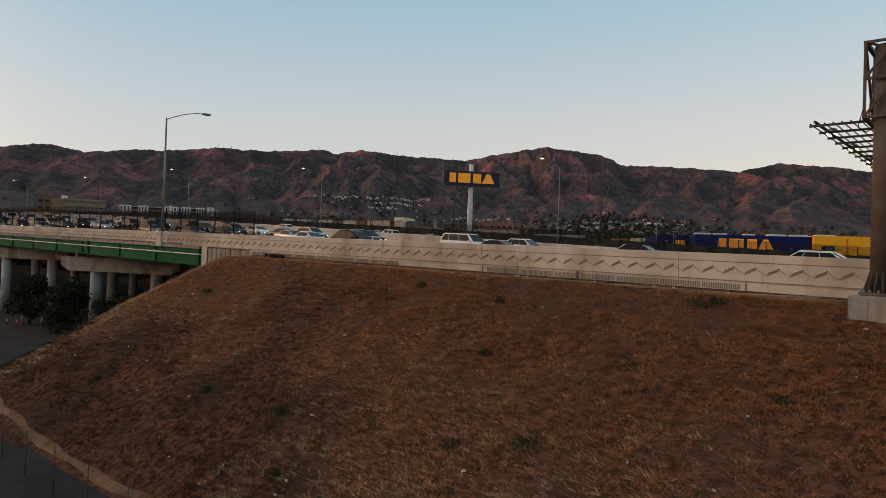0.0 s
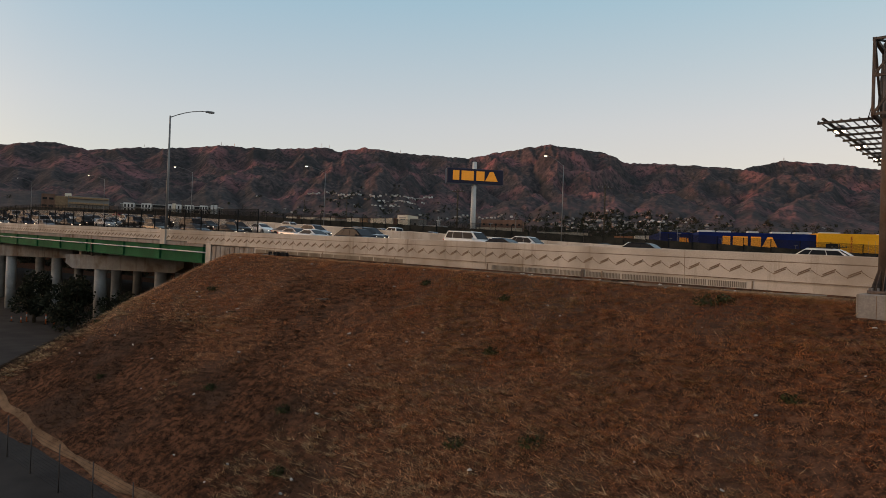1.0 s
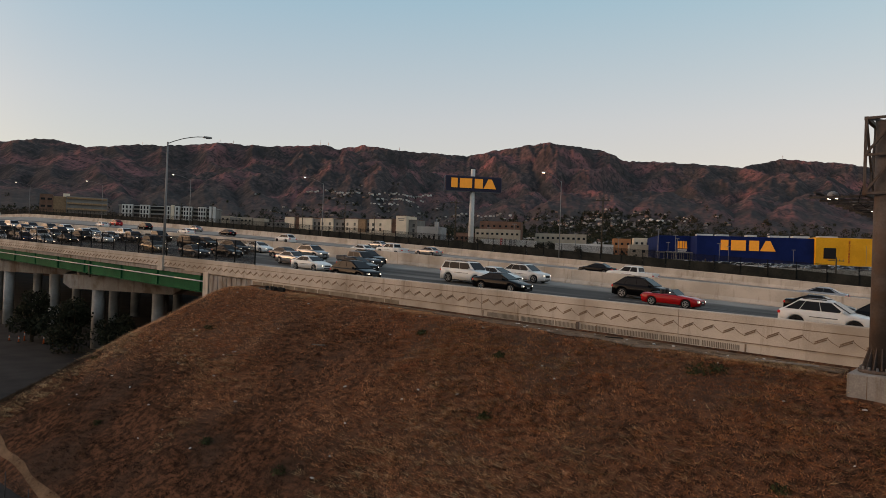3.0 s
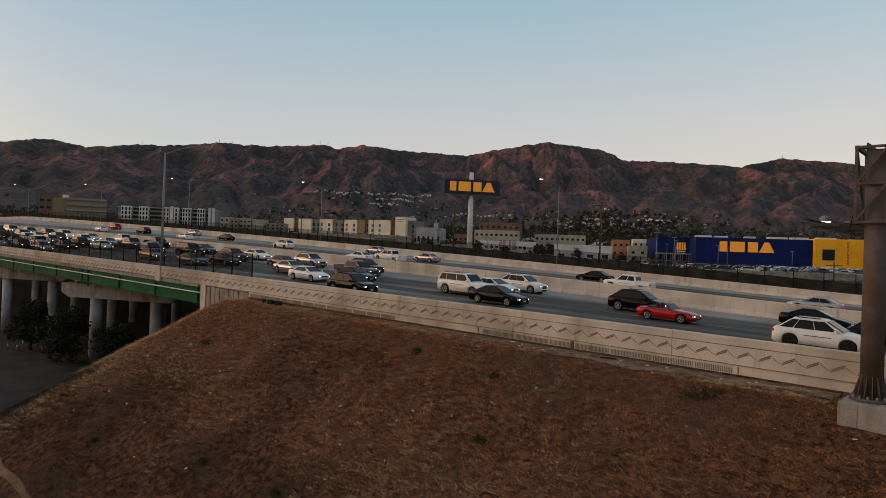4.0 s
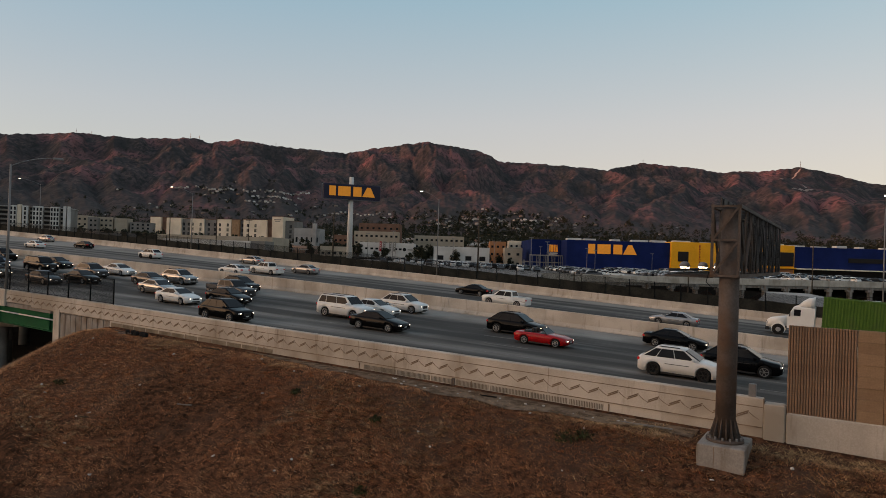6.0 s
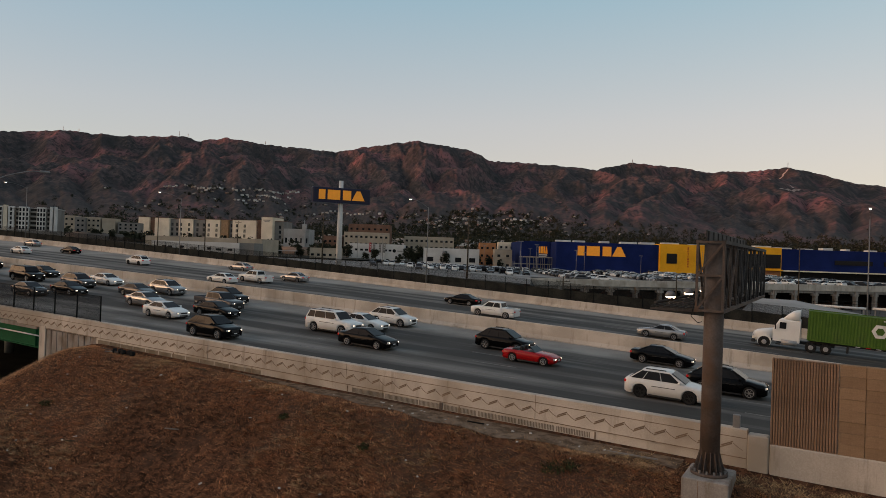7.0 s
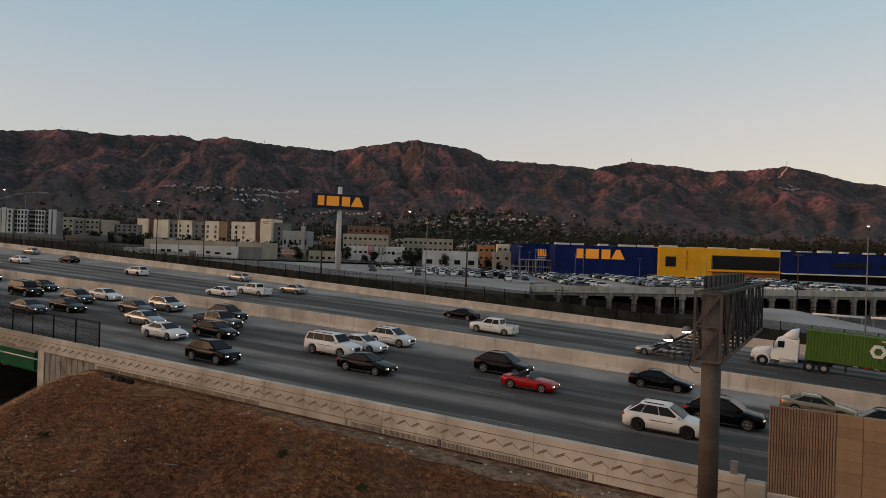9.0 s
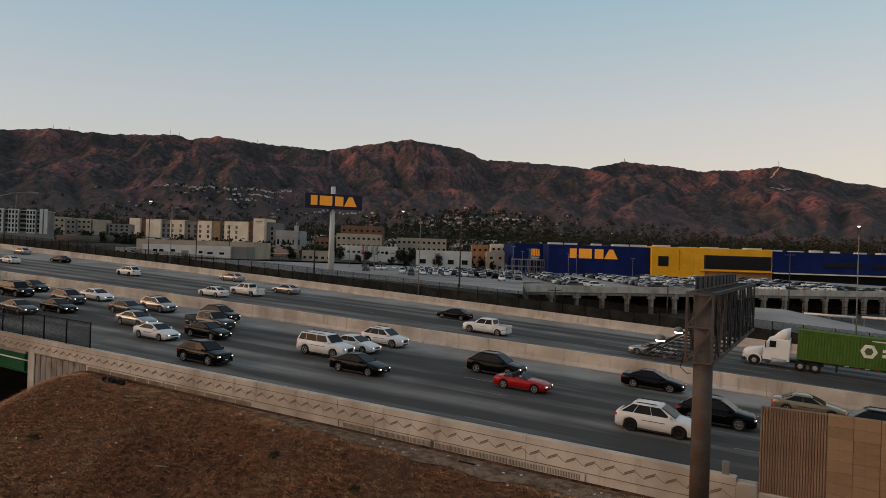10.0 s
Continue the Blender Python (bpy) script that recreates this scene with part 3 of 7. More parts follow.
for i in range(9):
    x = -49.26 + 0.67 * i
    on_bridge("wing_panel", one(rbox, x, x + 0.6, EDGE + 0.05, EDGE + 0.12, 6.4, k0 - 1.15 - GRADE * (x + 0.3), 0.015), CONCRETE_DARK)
# bents set askew to the deck: two round columns under a cap with cut-back ends
for bx, by, zu, zt in ((-76.4, 29.9, 6.42, 7.95), (-104.4, 29.2, 7.15, 8.6), (-92.0, 38.0, 6.9, 8.3), (-119.5, 37.4, 7.5, 8.9), (-106.0, 47.0, 7.2, 8.6), (-133.0, 30.5, 7.8, 9.3), (-86.0, 52.0, 6.9, 8.3)):
    u = Vector((0.917, 0.40, 0))
    v = Vector((-0.40, 0.917, 0))
    bm = bmesh.new()
    rings = []
    for q in (-0.75, 0.75):
        rings.append([Vector((bx, by, 0)) + u * a_ + v * q + Vector((0, 0, z_)) for a_, z_ in ((-4.2, zt), (-4.2, zu + 0.55), (-3.2, zu), (10.2, zu), (11.4, zu + 0.55), (11.4, zt))])
    loft(bm, rings, True, True)
    bmesh.ops.recalc_face_normals(bm, faces=bm.faces)
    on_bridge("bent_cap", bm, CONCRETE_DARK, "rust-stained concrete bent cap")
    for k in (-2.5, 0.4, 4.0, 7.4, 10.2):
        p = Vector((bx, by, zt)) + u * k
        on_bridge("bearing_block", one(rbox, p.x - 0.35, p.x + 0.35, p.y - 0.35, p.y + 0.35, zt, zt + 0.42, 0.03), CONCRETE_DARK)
    for k in (0.0, 8.0):
        p = Vector((bx, by, 0)) + u * k
        bm = bmesh.new()
        tube(bm, (p.x, p.y, 0.0), (p.x, p.y, zu + 0.01), 0.64, n=20)
        on_bridge("column", bm, CONCRETE_PIER)
on_bridge("drain_pipe", one(tube, (-73.6, 27.7, 9.2), (-73.6, 27.9, 7.9), 0.09, n=8), RUST_STEEL)

# ---- fence on the parapet ----
fence = thing("parapet_fence", "black chain-link fence standing on the bridge parapet", "fence", at=pose(-43, EDGE + 0.2, z_top(-43)))
post = None
for i in range(46):
    x = -43.1 - 2.75 * i
    at = pose(x + 43, 0, z_top(x) - z_top(-43))
    if post is None:
        post = part("post", one(tube, (0, 0, 0), (0, 0, 1.75), 0.05, n=8), MESH_BLACK, fence, at=at)
    else:
        o = new("post", post.data)
        o.parent, o.matrix_basis = fence, at
bm = bmesh.new()
for i in range(-16, 28):
    a, b = max(0, i * 0.1), min(2.75, i * 0.1 + 1.66)
    if b > a:
        za, zb = a - i * 0.1, b - i * 0.1
        beam(bm, (-a, 0.006, 0.06 + za + GRADE * a), (-b, 0.006, 0.06 + zb + GRADE * b), 0.010, 0.010)
        beam(bm, (-a, -0.006, 1.72 - za + GRADE * a), (-b, -0.006, 1.72 - zb + GRADE * b), 0.010, 0.010)
panel, rail = None, None
for i in range(45):
    x = -43.1 - 2.75 * i
    at = pose(x + 43, 0, z_top(x) - z_top(-43))
    if panel is None:
        panel = tagged(part("chain_link_panel", bm, MESH_BLACK, fence, at=at), kind="stuff")
        rail = part("rail", one(beam, (0, 0, 0), (-2.75, 0, GRADE * 2.75), 0.035, 0.035), MESH_BLACK, fence, at=at @ pose(0, 0, 1.72))
    else:
        o = new("chain_link_panel", panel.data)
        o.parent, o.matrix_basis = fence, at
        o = new("rail", rail.data)
        o.parent, o.matrix_basis = fence, at @ pose(0, 0, 1.72)
    o = new("rail", rail.data)
    o.parent, o.matrix_basis = fence, at @ pose(0, 0, 0.06)


# ---- street lamps ----
def street_lamp(x, y, z0, height, arm, turn, lit, slim=1.0):
    """A tapered steel pole with a curved arm and a flat luminaire; turn: which way the arm points."""
    lamp = thing("street_lamp", "tall galvanised freeway lamp pole with a curved arm" + (", lit" if lit else ""), "street lamp", "freeway lamps", pose(x, y, z0, 0, 0, turn))
    part("pole", one(tube, (0, 0, 0), (0, 0, height), 0.13 * slim, 0.07 * slim, 10), GALV, lamp)
    part("base_flange", one(rbox, -0.22, 0.22, -0.22, 0.22, 0, 0.1, 0.02), GALV, lamp)
    bm = bmesh.new()
    pts = [(arm * s, 0, height - 0.15 + 0.95 * math.sin(s * 1.5) ** 0.9) for s in (0.0, 0.2, 0.4, 0.6, 0.8, 1.0)]
    for a, b in zip(pts, pts[1:]):
        tube(bm, a, b, 0.04 * slim, 0.035 * slim, 8)
    part("arm", bm, GALV, lamp)
    ex, _, ez = pts[-1]
    head = part("luminaire", one(rbox, ex - 0.1, ex + 0.65, -0.17, 0.17, ez - 0.08, ez + 0.07, 0.06), GALV, lamp)
    part("lens", one(rbox, ex + 0.16, ex + 0.48, -0.11, 0.11, ez - 0.12, ez - 0.083, 0.02), LAMP_GLOW if lit else GALV, head)
    return lamp


street_lamp(-57.4, EDGE + 0.2, z_top(-57.4) - 0.9, 10.9, 3.1, 75, False)
part("lamp_pilaster", one(rbox, -57.85, -56.95, EDGE - 0.12, EDGE + 0.05, z_top(-57.4) - 1.3, z_top(-57.4) + 0.01, 0.03), CONCRETE, parapet)
for x, y, h, arm in ((2.8, 81.1, 13.0, 4.0), (-49.9, 80.6, 11.8, 4.0), (-102.0, 80.1, 11.2, 4.0), (-152.0, 79.6, 12.0, 4.0), (-202.0, 79.1, 10.8, 4.0), (-262.0, 78.5, 11.0, 4.0)):
    street_lamp(x, y, z_road(x, y) - 0.1, h, arm, 268, True, 0.65)

# ---- overhead sign gantry ----
gantry = thing("sign_gantry", "rusty steel cantilever sign truss on a round post", "sign gantry", at=pose(-3.56, 25.3, 8.41))
part("post", one(tube, (0, 0, 0.1), (0, 0, 8.05), 0.335, 0.325, 28), RUST_STEEL, gantry)
fin = None
for i in range(14):
    at = pose(0, 0, 0, 0, 0, 360 * i / 14)
    if fin is None:
        bm = bmesh.new()
        raw(bm, [(x, y, z) for y in (-0.012, 0.012) for x, z in ((0.32, 0.85), (0.53, 0.13), (0.32, 0.11))], [(0, 1, 2), (3, 5, 4), (0, 3, 4, 1), (1, 4, 5, 2), (2, 5, 3, 0)])
        fin = part("stiffener", bm, RUST_STEEL, gantry, at=at)
    else:
        o = new("stiffener", fin.data)
        o.parent, o.matrix_basis = gantry, at
part("base_plate", one(tube, (0, 0, 0.0), (0, 0, 0.11), 0.62, n=28), RUST_STEEL, gantry)
bolt = None
for i in range(14):
    a = 2 * math.pi * (i + 0.5) / 14
    at = pose(0.54 * math.cos(a), 0.54 * math.sin(a), 0.1)
    if bolt is None:
        bolt = part("bolt", one(tube, (0, 0, 0), (0, 0, 0.1), 0.04, n=6), GALV, gantry, at=at)
    else:
        o = new("bolt", bolt.data)
        o.parent, o.matrix_basis = gantry, at
X0, X1, Z0, Z1, Y0, Y1 = -0.53, 0.33, 5.72, 8.12, -0.42, 14.4
for x in (X0, X1):
    for z in (Z0, Z1):
        part("chord", one(beam, (x, Y0, z), (x, Y1, z), 0.12, 0.12), DARK_STEEL if z > 6 and x > 0 else RUST_STEEL, gantry)
NB = 9
for i in range(NB + 1):
    y = Y0 + (Y1 - Y0) * i / NB
    for x in (X0, X1):
        part("upright", one(beam, (x, y, Z0), (x, y, Z1), 0.085, 0.085), RUST_STEEL if i == 0 else DARK_STEEL, gantry)
    for z in (Z0, Z1):
        part("cross_tie", one(beam, (X0, y, z), (X1, y, z), 0.08, 0.08), RUST_STEEL if i == 0 else DARK_STEEL, gantry)
    if i < NB:
        yb = Y0 + (Y1 - Y0) * (i + 1) / NB
        for x in (X0, X1):
            part("diagonal", one(beam, (x, y, Z0 if i % 2 else Z1), (x, yb, Z1 if i % 2 else Z0), 0.07, 0.07), DARK_STEEL, gantry)
            part("diagonal", one(beam, (x, y + 0.8, Z1 if i % 2 else Z0), (x, yb, Z0 if i % 2 else Z1), 0.05, 0.05), DARK_STEEL, gantry)
        part("top_lattice", one(beam, (X0, y, Z1), (X1, yb, Z1), 0.06, 0.06), DARK_STEEL, gantry)
part("end_tie", one(beam, (X0, Y0, 6.95), (X1, Y0, 6.95), 0.08, 0.08), RUST_STEEL, gantry)
part("end_brace", one(beam, (X0, Y0 - 0.02, 6.95), (X1, Y0 - 0.02, Z1), 0.07, 0.07), RUST_STEEL, gantry)
part("end_brace", one(beam, (X0, Y0 - 0.02, Z0), (X1, Y0 - 0.02, 6.95), 0.07, 0.07), RUST_STEEL, gantry)
# walkway towards the traffic with its lamps, and the sign seen from behind
for y in [0.0] + [1.4 + 1.25 * i for i in range(10)]:
    part("walkway_bracket", one(beam, (X0, y, Z0 - 0.06), (-2.2, y, Z0 - 0.06), 0.05, 0.08), DARK_STEEL, gantry)
for x in (-0.72, -0.98, -1.24, -1.5, -1.76, -2.02, -2.18):
    part("walkway_bar", one(beam, (x, 0, Z0 + 0.02), (x, Y1 - 1, Z0 + 0.02), 0.028, 0.028), DARK_STEEL, gantry)
part("conduit", one(tube, (-2.1, 0.3, Z0 + 0.14), (-2.1, Y1 - 1, Z0 + 0.14), 0.05, n=8), DARK_STEEL, gantry)
bm = bmesh.new()
pts = [(X0 - 0.02, -0.1, Z0 + 0.9), (-0.62, -0.12, Z0 + 0.3), (-0.75, -0.1, Z0 - 0.25), (-0.5, -0.2, Z0 - 0.45), (-0.35, -0.3, Z0 - 0.4)]
for a, b in zip(pts, pts[1:]):
    tube(bm, a, b, 0.014, n=6)
part("cable", bm, MESH_BLACK, gantry)
for y in (7.3, 11.3, 3.4):
    bm = bmesh.new()
    prof = [(0.07, 0.46), (0.15, 0.42), (0.21, 0.33), (0.23, 0.24)]
    loft(bm, [[(-2.2 + r * math.cos(2 * math.pi * i / 14), y + r * math.sin(2 * math.pi * i / 14), Z0 + z) for i in range(14)] for r, z in prof], True, True, True)
    bmesh.ops.recalc_face_normals(bm, faces=bm.faces)
    fix = part("sign_lamp", bm, GALV, gantry, "domed flood lamp, lit")
    part("lens", one(tube, (-2.2, y, Z0 + 0.17), (-2.2, y, Z0 + 0.235), 0.16, 0.2, 14), LAMP_GLOW, fix)
    part("stem", one(tube, (-2.2, y, Z0), (-2.2, y, Z0 + 0.17), 0.03, n=6), DARK_STEEL, fix)
part("sign_panel", one(rbox, X0 - 0.16, X0 - 0.1, 2.1, Y1 + 0.2, Z0 + 0.2, 8.66, 0.02), DARK_STEEL, gantry, "dark back of a sign panel")
for i in range(11):
    y = 2.3 + i * 1.2
    part("panel_stiffener", one(beam, (X0 - 0.08, y, Z0 + 0.25), (X0 - 0.08, y, 8.62), 0.05, 0.05), DARK_STEEL, gantry)
footing = thing("gantry_footing", "weathered square concrete footing in the dry grass", "footing", at=pose(-3.55, 25.3, 6.6))
part("block", one(rbox, -0.76, 0.76, -0.98, 0.98, -0.2, 1.82, 0.03), CONCRETE_DARK, footing)
part("crack", one(box, -0.22, -0.2, -0.984, -0.96, 0.2, 1.78), GROOVE, footing)
box_post = thing("marker_box", "small pale control box on the parapet", "control box", at=pose(-3.0, EDGE + 0.2, z_top(-3.0) - 0.02))
part("case", one(rbox, -0.13, 0.13, -0.1, 0.1, 0, 0.5, 0.02), GALV, box_post)

# ---- mountains ----
# bearing (degrees left of +y) and rise of the crest (degrees)
CREST = [(-60, 3.0), (-30, 4.2), (-12, 4.6), (-1, 6.1), (1.3, 6.95), (3.6, 7.4), (7.3, 7.15), (9.1, 7.2), (11.3, 7.6), (15.2, 7.98), (17.8, 7.45), (22.4, 7.87), (26.8, 8.13), (28.6, 9.0), (32.9, 9.6),
         (36.5, 9.0), (40, 8.35), (44.8, 8.53), (48.7, 8.92), (50.6, 8.4), (52, 8.67), (57.5, 8.25), (60.1, 8.27), (64.7, 7.64), (67.3, 7.43), (69.8, 7.05), (72.4, 7.4), (75.1, 6.9), (90, 6.2), (120, 4.5)]


def worn_relief(na=440, nr=200, rounds=70):
    """Rain-worn relief on a sheet of bearings by distances: rising land cut by its own streams, 0 at the foot and about 1 at the crest."""
    deg, dist = np.linspace(-8, 80, na), np.linspace(900, 3600, nr)
    D, R = np.meshgrid(deg, dist)
    S = (R - 900) / 2700
    wob = 1.1 * gradient_noise(D * 0.13, R / 700.0, 5) + 0.5 * gradient_noise(D * 0.4, R / 350.0, 6)
    z = 0.55 * S + 0.09 * S * np.sin(2 * np.pi * (D / 3.9 + wob)) + 0.05 * gradient_noise(D * 1.1, R / 160.0, 7) + 0.02 * gradient_noise(D * 3.1, R / 50.0, 8)
    z[0] = 0
    cell = np.maximum(R * radians(88.0 / na), 4.0)
    dr = 2700.0 / nr
    steps8 = [(i, j) for i in (-1, 0, 1) for j in (-1, 0, 1) if i or j]
    index = np.arange(na * nr).reshape(nr, na)
    lift = (0.25 + 0.75 * np.clip(S * 1.6, 0, 1)) * (1 + 0.35 * gradient_noise(D * 0.09, R / 900.0, 15))
    for k in range(rounds):
        zp = np.pad(z, 1, mode="edge")
        ip = np.pad(index, 1, mode="edge")
        best, rec, gap = np.zeros_like(z), index.copy(), np.full_like(z, dr)
        for i, j in steps8:
            far = np.sqrt((i * dr) ** 2 + (j * cell) ** 2)
            slope = (z - zp[1 + i : 1 + i + nr, 1 + j : 1 + j + na]) / far
            m = slope > best
            best, rec, gap = np.where(m, slope, best), np.where(m, ip[1 + i : 1 + i + nr, 1 + j : 1 + j + na], rec), np.where(m, far, gap)
        order, to = np.argsort(-z, axis=None).tolist(), rec.ravel().tolist()
        area = (cell * dr).ravel().tolist()
        for n in order:
            if to[n] != n:
                area[to[n]] += area[n]
        cut = (0.55 * np.array(area) ** 0.45 / gap.ravel()).tolist()
        z = z + 0.012 * lift
        z[0] = 0
        flat = z.ravel().tolist()
        for n in reversed(order):
            if to[n] != n:
                flat[n] = (flat[n] + cut[n] * 0.05 * flat[to[n]]) / (1 + cut[n] * 0.05)
        z = np.array(flat).reshape(nr, na)
        zp = np.pad(z, 1, mode="edge")
        z = z + 0.03 * (zp[:-2, 1:-1] + zp[2:, 1:-1] + zp[1:-1, :-2] + zp[1:-1, 2:] - 4 * z)
        z[0] = 0
    return deg, dist, z / np.percentile(z[-20:], 90)


def mountain_heights():
    az = np.radians(np.concatenate([np.linspace(-60, -6, 70, endpoint=False), np.linspace(-6, 78, 900, endpoint=False), np.linspace(78, 120, 60)]))
    s = np.concatenate([np.linspace(0, 1, 260), [1.02, 1.06, 1.1]])
    A, S = np.meshgrid(az, s)
    deg = np.degrees(A)
    wig = (fractal(deg * 0.9, 0 * deg + 3.3, 4, 21) - 0.5) * 0.16
    wig = wig + 0.09 * gradient_noise(deg * 1.7, 0 * deg + 0.5, 31) + 0.05 * gradient_noise(deg * 4.3, 0 * deg + 0.5, 32)
    crest = np.interp(deg, [c[0] for c in CREST], [c[1] for c in CREST]) + 0.1 + 0.08 * np.clip((30 - deg) / 10, 0, 1) + 1.3 * wig
    R = 900 + 2700 * S
    c = np.clip(S, 0, 1)
    bears, dists, worn = worn_relief()
    # read the worn sheet at every place; beyond its ends it is mirrored
    u = np.abs((deg + 8) % 176) / 88 * (len(bears) - 1)
    u = np.where(u > len(bears) - 1, 2 * (len(bears) - 1) - u, u).clip(0, len(bears) - 1.001)
    v = (c * (len(dists) - 1)).clip(0, len(dists) - 1.001)
    i, j = v.astype(int), u.astype(int)
    fi, fj = v - i, u - j
    h = (worn[i, j] * (1 - fj) + worn[i, j + 1] * fj) * (1 - fi) + (worn[i + 1, j] * (1 - fj) + worn[i + 1, j + 1] * fj) * fi
    h = h + 0.012 * gradient_noise(deg * 2.6, R / 60.0, 71) * np.clip(h * 3, 0, 1) + 0.006 * gradient_noise(deg * 6.5, R / 25.0, 72) * np.clip(h * 3, 0, 1)
    foot = 26.0 + 0.028 * (R - 900) * (1 - c)
    hills = np.exp(-((deg - 48) / 6.0) ** 2) * np.exp(-((S - 0.40) / 0.13) ** 2) * 60 + np.exp(-((deg - 22) / 10.0) ** 2) * np.exp(-((S - 0.3) / 0.15) ** 2) * 40
    goal = np.tan(np.radians(crest))
    h = h - np.interp(c, np.linspace(0, 1, len(dists)), np.mean(worn, axis=1))
    body = 3600 * goal * (0.94 * c ** 1.45 + 1.05 * h * np.clip((c - 0.08) * 3.0, 0, 1))
    body = np.maximum(body, 0.02 * 3600 * goal * c)
    # stretch each bearing until its skyline stands at the crest's angle, gently below and fully near the top
    for k in range(6):
        peak = np.max((foot * (1 - c) + body + hills) / R, axis=0)
        gain = goal[0] / peak
        soft = np.convolve(np.pad(gain, 40, mode="edge"), np.ones(81) / 81, mode="valid")
        body = body * (soft[None] + (gain - soft)[None] * np.clip(body / (R * goal), 0, 1) ** 2)
    z = foot * (1 - c) + body + hills
    z = np.minimum(z, R * goal)
    z = np.where(S > 1.001, z * (1 - (S - 1) * 4.0), z) - 3 * (S < 0.02)
    return -np.sin(A) * R, np.cos(A) * R, z


def hill_surface():
    """Dark brush over reddish bare slopes: bushes one by one, brush in broad belts, pale scars. The red patches also
    paint in pink sunlight, the lifted darks haze.
    """
    m = surface("chaparral_hillside", (0.042, 0.038, 0.038), (0.102, 0.073, 0.069), 0.045, 1.0, 0.6, 0.16, low=0.36, high=0.66, stain=(0.23, 0.098, 0.097), stain_scale=0.0046, deep=1.4)
    add_streaks(m, (0.034, 0.034, 0.034), (0.012, 0.005, 0.006), 0.46, 0.62, 35)
    add_streaks(m, (0.029, 0.029, 0.028), (0.085, 0.026, 0.03), 0.50, 0.60, 35)
    # closed woodland on the lower slopes, thinning out uphill with a ragged edge
    n, l = m.node_tree.nodes, m.node_tree.links
    sock = n["Principled BSDF"].inputs["Base Color"]
    co, sep, ns, mr, mx = n.new("ShaderNodeTexCoord"), n.new("ShaderNodeSeparateXYZ"), n.new("ShaderNodeTexNoise"), n.new("ShaderNodeMapRange"), n.new("ShaderNodeMix")
    l.new(co.outputs["Object"], sep.inputs[0])
    l.new(co.outputs["Object"], ns.inputs["Vector"])
    ns.inputs["Scale"].default_value, ns.inputs["Detail"].default_value, ns.inputs["Roughness"].default_value = 0.012, 8, 0.7
    ad = n.new("ShaderNodeMath")
    ad.operation = "MULTIPLY_ADD"
    l.new(ns.outputs["Fac"], ad.inputs[0])
    ad.inputs[1].default_value = 330.0
    l.new(sep.outputs["Z"], ad.inputs[2])
    mr.inputs["From Min"].default_value, mr.inputs["From Max"].default_value = 235, 325
    mr.inputs["To Min"].default_value, mr.inputs["To Max"].default_value = 0.75, 0.0
    l.new(ad.outputs[0], mr.inputs["Value"])
    mx.data_type = "RGBA"
    l.new(mr.outputs[0], mx.inputs["Factor"])
    l.new(sock.links[0].from_socket, mx.inputs[6])
    mx.inputs[7].default_value = (0.062, 0.054, 0.051, 1)
    l.new(mx.outputs[2], sock)
    return m


MX, MY, MZ = mountain_heights()
HILL = hill_surface()
mountains = tagged(grid_mesh("mountain_range", MX, MY, MZ, HILL), "dry brown mountain range with red-lit spurs", "mountains", kind="structure")


# unseen hills added on the sunset side, to keep low sun off the valley
WA, WR = np.meshgrid(np.radians(np.linspace(81, 200, 128)), np.linspace(1900, 3300, 24))
WZ = 270 * np.sin(np.pi * (WR - 1900) / 1400) ** 0.8 * (0.92 + 0.35 * gradient_noise(np.degrees(WA) * 0.12, WR / 900, 41) + 0.1 * gradient_noise(np.degrees(WA) * 0.6, WR / 300, 42)) - 2
tagged(grid_mesh("western_hills", -np.sin(WA) * WR, np.cos(WA) * WR, WZ, HILL), "unseen brush-covered hills towards the sunset, added to shade the valley", "hills", kind="structure")


def hill_z(bearing, s):
    """The height of the mountain foot at a bearing and a share of the way to the crest."""
    j = int(np.argmin(np.abs(np.degrees(np.arctan2(-MX[5], MY[5])) - bearing)))
    i = int(round(s * 259))
    return float(MX[i, j]), float(MY[i, j]), float(MZ[i, j])


# ---- roadside sign on its mast ----
tall_sign = thing("pylon_sign", "tall blue sign board with yellow shapes on a white mast", "sign", at=pose(-108.2, 132.4, 11.2))
part("mast", one(tube, (0, 0, 0), (0, 0, 22.0), 0.75, 0.55, 20), WHITE_WALL, tall_sign)
SIGN_TURN = pose(0, 0, 0, 0, 0, 51.6)


def sign_piece(name, bm, material, parent, label=""):
    ob = part(name, bm, material, parent, label)
    ob.matrix_basis = SIGN_TURN
    return ob


board = sign_piece("board", one(rbox, -7.3, 7.3, -1.3, 1.3, 16.3, 20.1, 0.15), SIGN_BLUE, tall_sign)


def mark_shapes(w, h):
    """Four plain upright blocks in the rhythm of the mark, w by h metres, centred on the origin in x and z."""
    xs = [(-0.5, -0.36, 0), (-0.31, -0.04, 0), (0.02, 0.20, 0), (0.22, 0.5, 0.1)]
    for a, b, t in xs:
        yield [(a * w, -h / 2), (b * w, -h / 2), ((b - t) * w, h / 2), ((a + t) * w, h / 2)]


def add_mark(parent, w, h, at, depth=0.12):
    for quad in mark_shapes(w, h):
        bm = bmesh.new()
        raw(bm, [(x, y, z) for y in (-depth, 0.0) for x, z in quad], BOX_FACES)
        bmesh.ops.recalc_face_normals(bm, faces=bm.faces)
        part("mark_block", bm, SIGN_YELLOW, parent, "plain yellow block").matrix_basis = at


add_mark(tall_sign, 11.6, 2.4, SIGN_TURN @ pose(0, -1.32, 18.3))

# ---- the blue and yellow store ----
STORE_TURN = -30.0
